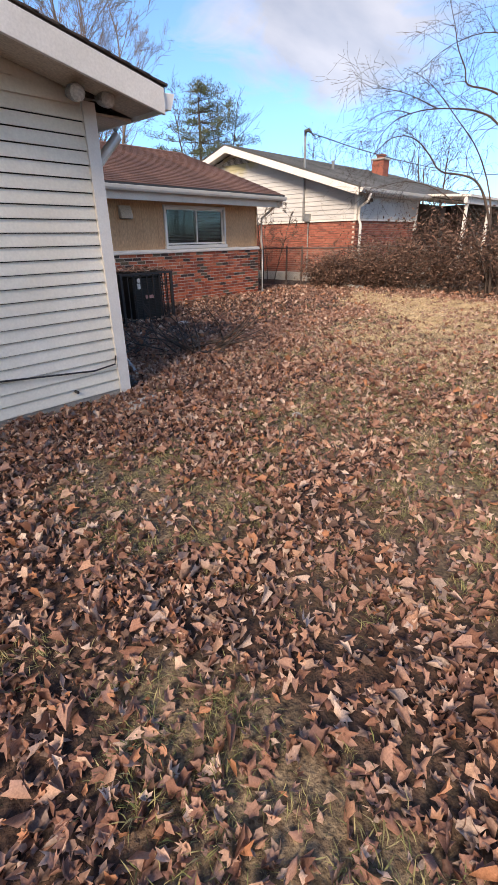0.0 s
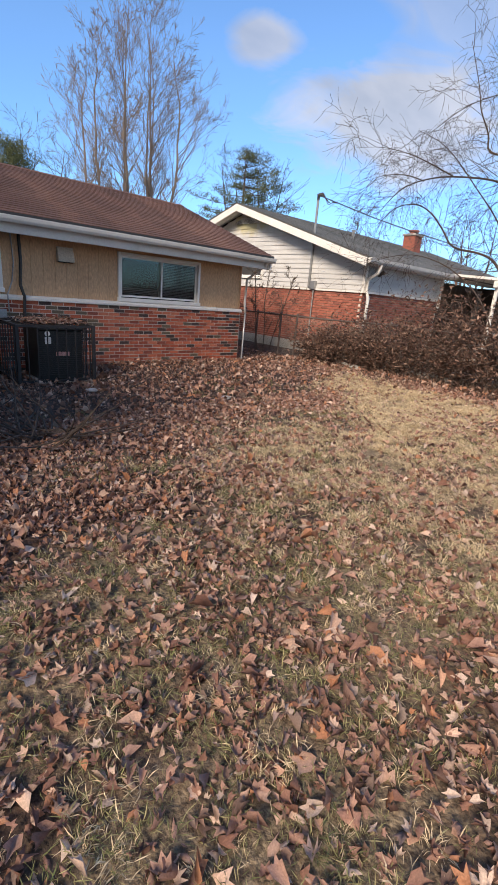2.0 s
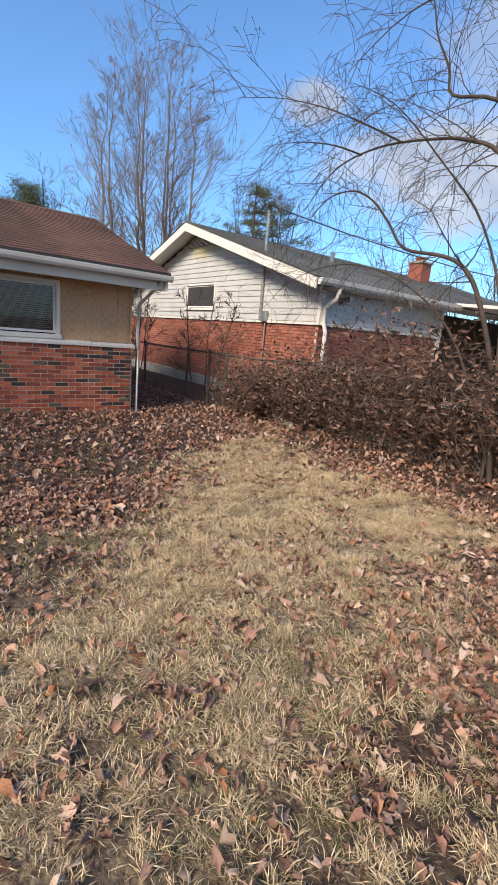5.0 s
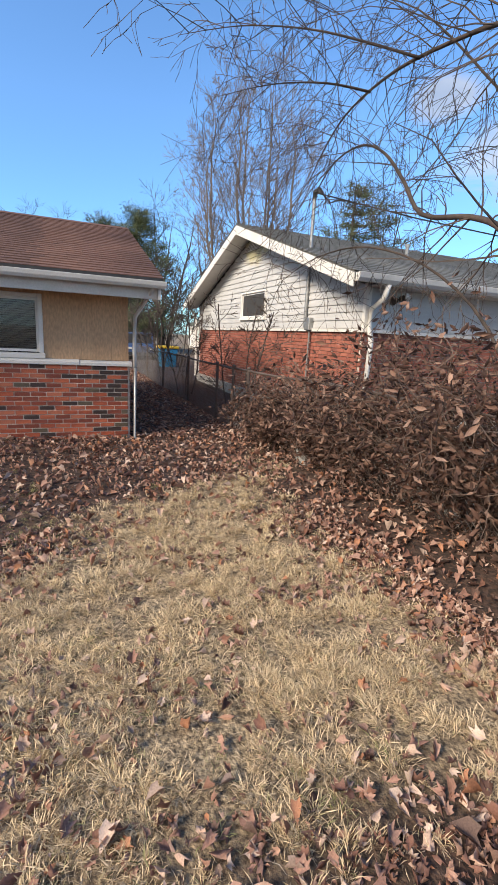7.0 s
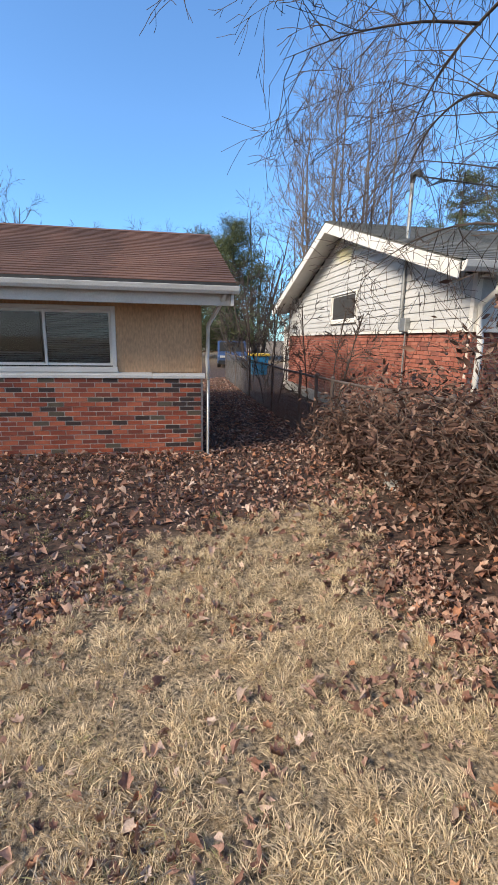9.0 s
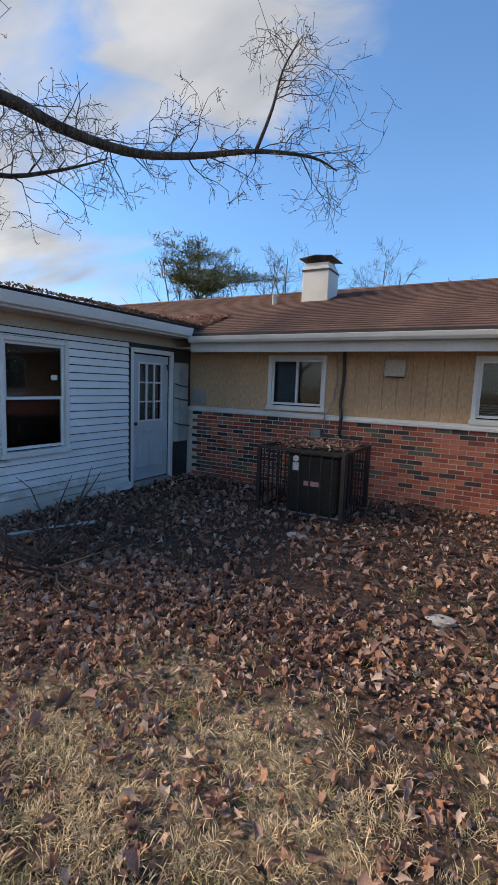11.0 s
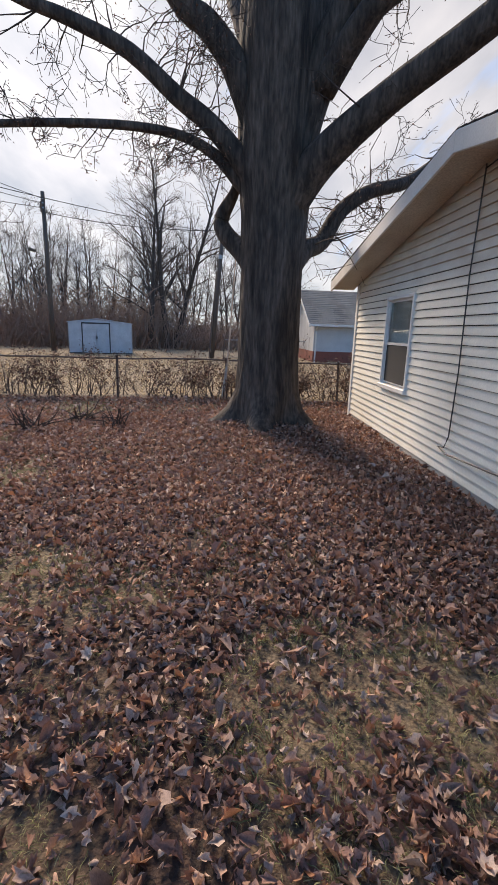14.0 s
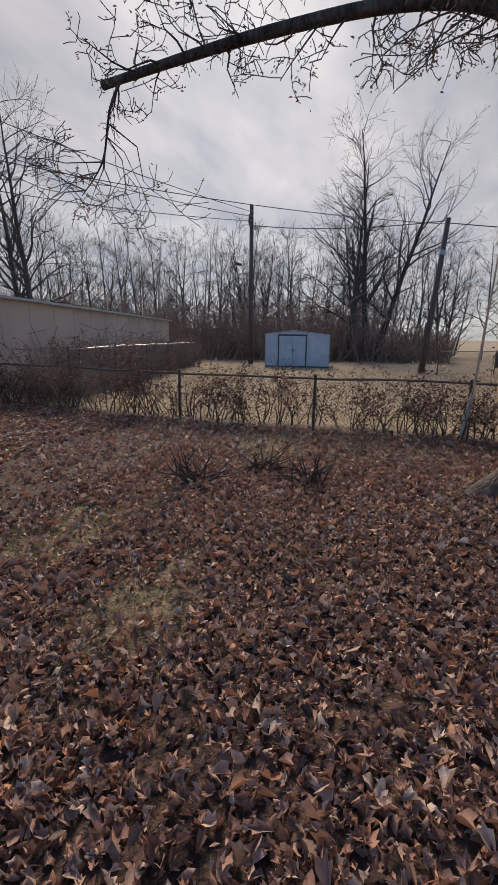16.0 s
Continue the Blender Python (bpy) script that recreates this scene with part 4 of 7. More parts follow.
part("downspout", Geo().tube([(.46, .34, WEAVE - .17), (.46, .34, 2.30), (.12, .23, 2.02), (.09, .23, 1.90), (.09, .22, .42)], [.048] * 5, 8), M["vinyl"], house, "white downspout", True)
g = Geo()
pp = [(.078, .21, .46), (.08, .2, .30), (.10, .18, .12), (.16, .10, .0)]
cor = []
for a, b in zip(pp, pp[1:]):
    for i in range(8):
        cor.append(tuple(a[j] + (b[j] - a[j]) * i / 8 for j in range(3)))
g.tube(cor, [.062 if i % 2 else .05 for i in range(len(cor))], 10)
part("drain_pipe", g, M["rubber"], house, "black corrugated drain pipe")
part("pipe_collar", Geo().tube([(.076, .215, .40), (.076, .215, .50)], .062, 8), M["rubber"], house)

# floodlights under the rake, cables
fl = new("floodlight")
fl.parent = house
fl["label"] = "twin floodlight under the soffit"
part("base", Geo().box(-.20, -.02, -.12, -.02, 2.44, 2.50), M["bronze"], fl)
for x_, y_ in ((-.24, -.24), (.02, -.24)):
    g = Geo().tube([(x_ * .5 - .05, -.08, 2.46), (x_, -.14, 2.44)], .018, 6).tube([(x_, -.12, 2.44), (x_, -.17, 2.44), (x_, -.24, 2.43)], [.035, .055, .062], 10)
    part("lamp", g, M["grey_metal"], fl)
    part("lens", Geo().sphere((x_, -.235, 2.43), .06, 10, 6), M["lamp_glass"], fl, smooth=True)
g = Geo()
g.tube([(-.6, -.05, 2.62), (-1.5, -.03, 2.72), (-2.6, -.03, 2.98), (-3.7, -.03, 3.2), (-4.15, -.03, 3.16)], .007, 5)
g.tube([(-4.15, -.03, 3.2), (-4.16, -.042, 2.2), (-4.12, -.038, 1.2), (-4.13, -.042, .5), (-4.2, -.045, .36), (-4.35, -.042, .34), (-4.15, -.042, .30), (-3.2, -.04, .36), (-2.2, -.042, .40), (-1.2, -.04, .39), (-.35, -.04, .30), (-.12, -.04, .32), (-.1, -.04, .40)], .008, 5)
part("cable", g, M["rubber"], house, "dark cable stapled along the siding")
part("hose_bib", Geo().tube([(-.55, 0, .14), (-.55, -.05, .14)], .015, 6), M["bronze"], house)

# fittings on the panel wall
vb = new("wall_vent")
vb.parent = house
vb["label"] = "small tan vent hood"
part("hood", Geo().prism([(MY, 1.84), (MY - .11, 1.84), (MY - .11, 1.90), (MY - .05, 2.08), (MY, 2.08)], "x", 3.45, 3.73), M["soffit"], vb, bevel=.005)
part("flap", Geo().box(3.47, 3.71, MY - .10, MY - .01, 1.828, 1.838), M["dark"], vb)
g = Geo()
g.tube([(2.84, MY - .04, 2.2), (2.85, MY - .045, 1.8), (2.82, MY - .05, 1.4), (2.86, MY - .10, 1.22), (2.84, MY - .10, .8), (2.9, MY - .25, .5)], .026, 7)
part("refrigerant_line", g, M["rubber"], house, "black insulated refrigerant line")
part("refrigerant_line", Geo().tube([(2.72, MY - .03, 2.2), (2.74, MY - .035, 1.75), (2.70, MY - .03, 1.45), (2.60, MY - .10, 1.24), (2.61, MY - .09, .95)], .011, 6), M["grey_metal"], house)
part("disconnect_box", Geo().box(2.40, 2.56, MY - .14, MY - .06, .86, 1.0), M["grey_metal"], house, "grey electrical disconnect box", bevel=.006)

# ---- condenser inside a black cage ----
ac = thing("air_conditioner", "dark outdoor condenser unit with leaves on top", "air conditioner")
part("pad", Geo().box(2.55, 3.36, 3.42, 4.30, -.05, .05), M["concrete"], ac)
part("housing", Geo().box(2.62, 3.28, 3.50, 4.22, .05, .80), M["acgrey"], ac, bevel=.015)
g = Geo()
for i in range(22):
    z_ = .12 + i * .03
    g.box(2.605, 3.295, 3.488, 3.498, z_, z_ + .012)
    g.box(3.283, 3.293, 3.50, 4.22, z_, z_ + .012)
part("louvre_grille", g, M["black"], ac)
part("top_panel", Geo().box(2.60, 3.30, 3.48, 4.24, .80, .83), M["acgrey"], ac, bevel=.008)
part("label_tag", Geo().box(2.70, 2.79, 3.474, 3.479, .60, .70), M["label"], ac, "white paper tag")
part("label_tag", Geo().tube([(2.74, 3.478, .75), (2.74, 3.472, .75)], .04, 14), M["label"], ac)
part("name_plate", Geo().box(2.86, 2.94, 3.474, 3.479, .42, .48).box(2.95, 3.06, 3.474, 3.479, .42, .48), M["pinklabel"], ac)
cage = thing("security_cage", "black welded steel cage around the condenser", "cage")
CX0, CX1, CY0, CY1, CZ = 2.28, 3.40, 3.36, 4.45, .89
for x_ in (CX0, CX1):
    for y_ in (CY0, CY1):
        part("post", Geo().box(x_ - .025, x_ + .025, y_ - .025, y_ + .025, -.08, CZ), M["black"], cage, bevel=.004)
for z_ in (.06, CZ - .02):
    part("rail", Geo().box(CX0 + .025, CX1 - .025, CY0 - .018, CY0 + .018, z_ - .018, z_ + .018), M["black"], cage)
    part("rail", Geo().box(CX0 + .025, CX1 - .025, CY1 - .018, CY1 + .018, z_ - .018, z_ + .018), M["black"], cage)
    part("rail", Geo().box(CX0 - .018, CX0 + .018, CY0 + .025, CY1 - .025, z_ - .018, z_ + .018), M["black"], cage)
    part("rail", Geo().box(CX1 - .018, CX1 + .018, CY0 + .025, CY1 - .025, z_ - .018, z_ + .018), M["black"], cage)
for i in range(1, 8):
    x_ = CX0 + (CX1 - CX0) * i / 8
    part("bar", Geo().box(x_ - .008, x_ + .008, CY0 - .008, CY0 + .008, .07, CZ - .03), M["black"], cage)
    y_ = CY0 + (CY1 - CY0) * i / 8
    part("bar", Geo().box(CX0 - .008, CX0 + .008, y_ - .008, y_ + .008, .07, CZ - .03), M["black"], cage)
    part("bar", Geo().box(CX1 - .008, CX1 + .008, y_ - .008, y_ + .008, .07, CZ - .03), M["black"], cage)
    part("top_bar", Geo().box(x_ - .007, x_ + .007, CY0 + .02, CY1 - .02, CZ - .012, CZ + .004), M["black"], cage)

# ---- the neighbouring house beyond the fence ----
nb = thing("neighbor_house", "neighbouring house with pale siding over red brick and a grey roof", "house")
NX, NS, NN, NE = 11.40, 4.05, 14.10, 15.75       # west face, south and north faces, east end of the siding
NRY, NRZ, NEZ = 9.10, 4.45, 2.78
NWIN = (8.15, 9.80, 2.17, 2.86)
g = Geo()
for a, b, c, d in rects_around(NS, NN, 1.92, 2.62, [(NWIN[0], NWIN[1], NWIN[2], 2.62)]):
    g.box(NX, NX + .14, a, b, c, d)
g.prism([(NS, 2.62), (NWIN[0], 2.62), (NWIN[0], 3.95), (NS + .1, 2.64)], "x", NX, NX + .14)
g.prism([(NN, 2.62), (NN - .1, 2.64), (NWIN[1], 4.02), (NWIN[1], 2.62)], "x", NX, NX + .14)
g.prism([(NWIN[0], 2.86), (NWIN[1], 2.86), (NWIN[1], 4.02), (NRY, 4.26), (NWIN[0], 3.95)], "x", NX, NX + .14)
n_gable = part("gable_wall", g, M["nsiding"], nb, "pale grey lapped siding gable")


def n_boards():
    z = 1.95
    while z < 4.1:
        h = .135
        k = max(0, (z + h * .6 - 2.62) / (4.26 - 2.62))
        lo, hi = NS + (NRY - NS) * k + .02, NN + (NRY - NN) * k - .02
        runs = [(lo, hi)]
        if z + h > NWIN[2] - .03 and z < NWIN[3] + .03:
            runs = [(lo, NWIN[0] - .05), (NWIN[1] + .05, hi)]
        for a, b in runs:
            if b - a > .1 and k < .93:
                part("siding_board", Geo().prism([(NX + .0, z), (NX - .022, z - .003), (NX - .022, z + .02), (NX - .004, z + h), (NX, z + h)][::-1], "y", a, b), M["nsiding"], n_gable)
        z += h


n_boards()
n_south = part("side_wall", Geo().box(NX + .14, NE, NS, NS + .14, 1.92, 2.66), M["nsiding"], nb)
z = 1.95
while z < 2.62:
    part("siding_board", Geo().prism([(NS, z), (NS - .022, z - .003), (NS - .022, z + .02), (NS - .004, z + .135), (NS, z + .135)][::-1], "x", NX - .01, NE), M["nsiding"], n_south)
    z += .135
part("corner_board", Geo().box(NX - .035, NX + .06, NS - .035, NS + .05, 1.93, 2.66), M["white"], nb)
part("corner_board", Geo().box(NE - .02, NE + .09, NS - .035, NS + .05, 1.6, 2.62), M["white"], nb)
part("belt_board", Geo().box(NX - .045, NX, NS - .03, NN, 1.88, 1.935).box(NX, NE, NS - .045, NS, 1.88, 1.935), M["white"], nb)
nwall = part("brick_wall", Geo().box(NX + .02, NX + .14, NS + .03, NN, -.4, 1.9).box(NX + .14, NE, NS + .02, NS + .14, -.4, 1.9), M["mortar"], nb, "red brick lower wall")
g = Geo()
rb2 = random.Random(21)
for c in range(22):
    zc = 1.88 - (c + .5) * .0715
    if zc < .34:
        break
    y = NS + (.0 if c % 2 else .11)
    while y < NN - .2:
        g.box(NX + rb2.uniform(-.002, .003), NX + .03, y, y + .205, zc - .03, zc + .03)
        y += .216
    x = NX + (.1 if c % 2 else 0)
    while x < NE - .2:
        g.box(x, x + .205, NS + rb2.uniform(-.002, .003), NS + .03, zc - .03, zc + .03)
        x += .216
part("brick_field", g, M["brick_red"], nwall)["kind"] = "stuff"
part("foundation", Geo().box(NX - .05, NX + .02, NS - .05, NN, -.4, .33).box(NX, NE, NS - .05, NS + .02, -.4, .33), M["concrete"], nb, "grey concrete foundation", bevel=.01)
window(nb, 'w', *NWIN, NX, [(0, 1, 0, 1, .0)], "small white-framed dark window", [("screen", .02, .98, .02, .98)], .045)
part("attic_vent", Geo().prism([(NRY - .75, 3.86), (NRY + .75, 3.86), (NRY + .2, 4.06), (NRY - .2, 4.06)], "x", NX - .03, NX + .0), M["dark"], nb)
g = Geo()
for i in range(6):
    zz = 3.87 + i * .032
    w = .72 - i * .09
    g.box(NX - .05, NX - .03, NRY - w, NRY + w, zz, zz + .014)
part("louvre_slats", g, M["white"], nb)
NOV = 10.90
n_roof = part("roof", Geo().prism([(3.72, NEZ - .03), (NRY, NRZ - .03), (14.48, NEZ - .03), (14.48, NEZ - .1), (NRY, NRZ - .13), (3.72, NEZ - .1)], "x", NOV, 24), M["shingle_grey"], nb, "grey-green shingle roof with dark algae")
shingle_courses(n_roof, M["shingle_grey"], 26, NOV - .02, 24, 3.70, NEZ - .01, NRY, NRZ, 6, tab=.6)
shingle_courses(n_roof, M["shingle_grey"], 26, NOV - .02, 24, 14.50, NEZ - .01, NRY, NRZ, 7, tab=.9)
for a in (3.72, 14.48):
    part("rake_board", Geo().prism([(a, NEZ - .05), (NRY, NRZ - .06), (NRY, NRZ - .27), (a, NEZ - .25)], "x", NOV - .03, NOV), M["white"], nb, "broad white rake board", bevel=.004)
    part("rake_soffit", Geo().prism([(a, NEZ - .14), (NRY, NRZ - .15), (NRY, NRZ - .17), (a, NEZ - .16)], "x", NOV, NX), M["white"], nb)
part("gutter", Geo().prism([(3.70, NEZ - .05), (3.58, NEZ - .04), (3.60, NEZ - .12), (3.64, NEZ - .17), (3.70, NEZ - .17)][::-1], "x", NOV, NE + .2), M["white"], nb, "white gutter", bevel=.004)
part("soffit", Geo().box(NX, NE, 3.70, NS, NEZ - .19, NEZ - .16), M["white"], nb)
part("downspout", Geo().tube([(NX + .1, 3.66, NEZ - .17), (NX + .08, 3.72, 2.4), (NX + .05, 3.97, 2.25), (NX + .05, 3.97, 1.95), (NX + .05, 3.9, 1.75), (NX + .02, 3.88, .3)], .045, 8), M["white"], nb, "white downspout", True)
part("downspout", Geo().tube([(NX - .3, 14.4, NEZ - .15), (NX - .12, 14.15, 2.3), (NX - .08, 14.12, .2)], .045, 8), M["white"], nb)
part("spot_light", Geo().tube([(NX + .5, NS - .02, 2.42), (NX + .5, NS - .10, 2.42)], .05, 8).tube([(NX + .42, NS - .10, 2.44), (NX + .36, NS - .2, 2.38)], [.04, .065], 8).tube([(NX + .56, NS - .10, 2.44), (NX + .62, NS - .2, 2.46)], [.04, .065], 8), M["bronze"], nb, "twin floodlight")
part("spot_lens", Geo().sphere((NX + .62, NS - .2, 2.47), .06, 8, 6), M["lamp_glass"], nb)
mast = new("service_mast")
mast.parent = nb
mast["label"] = "grey electric service mast with a weatherhead"
part("conduit", Geo().tube([(NX - .06, 6.0, 1.95), (NX - .06, 6.0, 4.35)], .035, 8), M["grey_metal"], mast)
part("weatherhead", Geo().tube([(NX - .06, 6.0, 4.33), (NX - .06, 6.0, 4.45), (NX - .02, 5.9, 4.47), (NX, 5.82, 4.40)], [.04, .06, .06, .03], 8), M["rubber"], mast)
part("meter", Geo().box(NX - .12, NX - .02, 5.72, 5.92, 1.90, 2.14), M["grey_metal"], mast, bevel=.01)
part("conduit", Geo().tube([(NX - .05, 5.8, 1.9), (NX - .05, 5.8, .3)], .02, 6), M["grey_metal"], mast)
sag = [(NX - .06 + (40 - NX) * k, 5.85 - 6 * k, 4.4 + 2.5 * k - 1.6 * 4 * k * (1 - k)) for k in [i / 14 for i in range(15)]]
part("overhead_wire", Geo().tube(sag, .014, 5), M["rubber"], mast)
for k in range(3):
    part("drip_loop", Geo().tube([(NX, 5.84, 4.42), (NX + .1, 5.75 - .05 * k, 4.22), (NX + .3, 5.76, 4.30 + .02 * k), (NX + .5, 5.75, 4.34)], .008, 5), M["rubber"], mast)
part("vent_pipe", Geo().tube([(14.4, 6.9, 3.5), (14.4, 6.9, 4.02)], .05, 8).tube([(14.4, 6.9, 3.97), (14.4, 6.9, 4.03)], .07, 8), M["grey_metal"], nb)
nch = new("chimney")
nch.parent = nb
nch["label"] = "short red brick chimney with a clay pot"
part("shaft", Geo().box(19.7, 20.26, 7.6, 8.16, 3.6, 4.62), M["brick_red"], nch)
part("crown", Geo().box(19.64, 20.32, 7.54, 8.22, 4.62, 4.70), M["concrete"], nch, bevel=.02)
part("pot", Geo().tube([(19.98, 7.88, 4.70), (19.98, 7.88, 4.82)], [.20, .17], 10).tube([(19.98, 7.88, 4.81), (19.98, 7.88, 4.86)], .23, 10), M["brick_red"], nch)
# screened porch
porch = new("porch")
porch.parent = nb
porch["label"] = "dark screened porch with white posts"
part("porch_slab", Geo().box(NE + .1, 24, 2.4, NS + 3, -.3, .25), M["concrete"], porch)
part("porch_roof", Geo().prism([(2.2, 2.62), (NS + 1.8, 2.86), (NS + 1.8, 2.92), (2.2, 2.70)], "x", NE + .1, 24), M["white"], porch)
part("porch_beam", Geo().box(NE + .1, 24, 2.3, 2.42, 2.42, 2.62), M["white"], porch, bevel=.005)
for i in range(4):
    part("porch_post", Geo().box(NE + .25 + i * 2.5, NE + .33 + i * 2.5, 2.31, 2.41, .2, 2.44), M["white"], porch)
part("porch_rail", Geo().box(NE + .1, 24, 2.33, 2.39, .95, 1.03), M["white"], porch)
g = Geo()
for i in range(60):
    x_ = NE + .3 + i * .137
    g.box(x_, x_ + .004, 2.35, 2.354, .25, 2.44)
part("screen", g, M["wire"], porch)
# dark pole wood puts the porch's shade into the wall colour
part("porch_back", Geo().box(NE, 24, NS + 2.2, NS + 2.35, -.2, 2.8), M["pole_wood"], porch, "wall at the back of the porch, its shade put into a dark colour")
part("porch_end", Geo().box(23.9, 24, 2.4, NS + 2.3, -.2, 2.8), M["pole_wood"], porch)
part("porch_end", Geo().box(NE, NE + .1, NS + .1, NS + 2.3, -.2, 2.8), M["nsiding"], porch)
part("rear_wall", Geo().box(NX, 24, NN - .14, NN, -.3, 2.7).box(23.86, 24, NS + 2, NN, -.3, 2.7), M["nsiding"], nb)
# added dark sheet behind the window, so that the room looks unlit
part("inner_partition", Geo().box(NX + 2.5, NX + 2.6, NS + .2, NN - .2, 0, 2.7), M["dark"], nb)


# ---- chain-link fences ----
def chain_fence(label, pts, height, posts, wire_gap=.075, rail_mat="rust", lean=0.0, post_mat="rust", seed=1, rail_h=None):
    rs = random.Random(seed)
    f = thing("chain_link_fence", label, "fence")
    (ax, ay), (bx, by) = pts
    L = math.hypot(bx - ax, by - ay)
    ux, uy = (bx - ax) / L, (by - ay) / L

    def at(s, z, off=0.0):
        x, y = ax + ux * s - uy * off, ay + uy * s + ux * off
        return (x, y, z + float(ground_z(x, y)))
    for s in posts:
        le = rs.uniform(-.03, .03)
        part("post", Geo().tube([at(s, -.2), at(s + le, height + .03)], .028, 8).sphere(at(s + le, height + .03), .036, 8, 4), M[post_mat], f)
    n = max(2, int(L / .7))
    part("top_rail", Geo().tube([at(L * i / n, height - .01 + rs.uniform(-.012, .012)) for i in range(n + 1)], .021, 7), M[rail_mat], f)
    g = Geo()
    s = -height
    while s < L:
        for sign in (1, -1):
            a, b = (s, s + height) if sign > 0 else (s + height, s)
            za, zb = .03, height - .03
            if a < 0:
                za += -a * (zb - za) / (b - a) if b > a else 0
                a = 0
            if b < 0:
                zb = za + (zb - za) * (0 - a) / (b - a)
                b = 0
            if a > L or b > L or a == b:
                continue
            g.tube([at(a, za), at(b, zb)], .0026, 3, False)
        s += wire_gap
    part("wire_mesh", g, M["wire"], f, "weathered wire mesh")["kind"] = "stuff"
    return f


chain_fence("low chain-link fence along the side passage", [(9.62, 17.5), (9.62, 5.35)], 1.10, [0, 2.9, 5.8, 8.9, 11.2, 12.15])
chain_fence("chain-link fence sunk in a tangle of vines", [(9.66, 5.35), (10.75, -7)], 1.10, [.5, 3.2, 6.0, 8.8, 11.6], seed=2)
chain_fence("rusty chain-link fence along the end of the yard", [(-10.33, -16), (-10.33, 9)], .93, [.3, 2.9, 5.6, 8.27, 11.02, 13.6, 16.3, 19.0, 22], seed=3)
chain_fence("further chain-link fence beside the brush", [(-11.2, -11.2), (-25, -14.8)], 1.3, [0, 3, 6, 9, 12], seed=5, rail_mat="grey_metal")
chain_fence("distant chain-link fence by the parked cars", [(-24.6, -2.4), (-32, 9)], 1.1, [0, 3, 6, 9, 12], seed=6, rail_mat="grey_metal")
chain_fence("rusty chain-link fence between the houses", [(-10.33, 3.0), (-8.2, 3.4)], 1.0, [1.0, 2.1], seed=8)


# ---- branching ----
def grow(geo, rng, start, direction, length, radius, level, levels, gravity=.0, wobble=.25, kids=(3, 5), sides=(7, 5, 4, 3, 3), leaves=None, spread=.75, min_r=.0035, shrink=.62):
    """A limb with its offshoots, tapering and bending as it goes."""
    n = max(3, 6 - level)
    p, d = Vector(start), Vector(direction).normalized()
    pts, rad = [p.copy()], [radius]
    for i in range(n):
        d = (d + Vector((rng.gauss(0, wobble), rng.gauss(0, wobble), rng.gauss(0, wobble) * .8 + gravity))).normalized()
        p = p + d * (length / n)
        pts.append(p.copy())
        rad.append(max(min_r, radius * (1 - .72 * (i + 1) / n)))
    geo.tube(pts, rad, sides[min(level, len(sides) - 1)], False)
    if leaves is not None and level >= levels - 1:
        leaves.extend(pts[1:])
    if level < levels:
        for k in range(rng.randint(*kids)):
            f = rng.uniform(.25, 1.0)
            i = min(n - 1, int(f * n))
            q = pts[i].lerp(pts[i + 1], f * n - i if f < 1 else 1)
            axis = (pts[i + 1] - pts[i]).normalized()
            side = axis.cross(Vector((rng.gauss(0, 1), rng.gauss(0, 1), rng.gauss(0, 1))))
            if side.length < .01:
                continue
            nd = (axis * (1 - spread * .5) + side.normalized() * spread).normalized()
            grow(geo, rng, q, nd, length * shrink * rng.uniform(.7, 1.15) * (1.15 - .35 * f), max(min_r, rad[i] * .58), level + 1, levels, gravity, wobble, kids, sides, leaves, spread, min_r, shrink)


def spaced_points(path, n):
    """Points along a polyline, smoothed."""
    path = [Vector(p) for p in path]
    out = []
    for i in range(len(path) - 1):
        a, b = path[max(i - 1, 0)], path[i]
        c, d = path[i + 1], path[min(i + 2, len(path) - 1)]
        for k in range(n):
            t = k / n
            out.append(.5 * ((2 * b) + (c - a) * t + (2 * a - 5 * b + 4 * c - d) * t * t + (3 * b - a - 3 * c + d) * t ** 3))
    out.append(path[-1])
    return out


def leaf_template(outline, fold, curl, twist, seed, narrow=.8):
    """A thin leaf: outline as (angle in degrees, reach); folded along its rib, curled and crumpled."""
    r = np.random.RandomState(seed)
    pts = [(reach * math.sin(radians(a)), reach * math.cos(radians(a)), 0) for a, reach in outline] + [(0, 0, 0)]
    v = np.array(pts, dtype=float) * .5
    v[:, 0] *= narrow
    v[:, 2] = np.abs(v[:, 0]) * fold + curl * v[:, 1] ** 2 + twist * v[:, 0] * v[:, 1] + r.normal(0, .085, len(v))
    n = len(outline)
    return v, np.array([(n, i, (i + 1) % n) for i in range(n)])


LOBED = [(0, 1.0), (22, .58), (52, .90), (78, .55), (112, .74), (150, .52), (180, .70), (214, .50), (250, .72), (285, .56), (310, .88), (338, .60)]
TRIPLE = [(0, 1.1), (28, .58), (62, .86), (112, .52), (180, .66), (246, .50), (300, .84), (334, .60)]
OVAL = [(0, 1), (40, .52), (110, .46), (180, .95), (245, .42), (322, .56)]
SHARD = [(0, .95), (70, .5), (165, .85), (262, .42)]
LEAF_T, LEAF_F = leaf_template(LOBED, 1.1, .9, .7, 1)
LEAF_T2, LEAF_F2 = leaf_template(LOBED, -.9, 1.8, -1.6, 2)
LEAF_T3, LEAF_F3 = leaf_template(TRIPLE, 2.0, 1.2, 1.2, 8, .62)
LEAF_T4, LEAF_F4 = leaf_template(TRIPLE, -1.9, -1.2, 2.4, 9, .55)
LEAF_O, LEAF_OF = leaf_template(OVAL, 1.0, .8, .9, 3)
LEAF_S, LEAF_SF = leaf_template(SHARD, .7, .6, .8, 4)


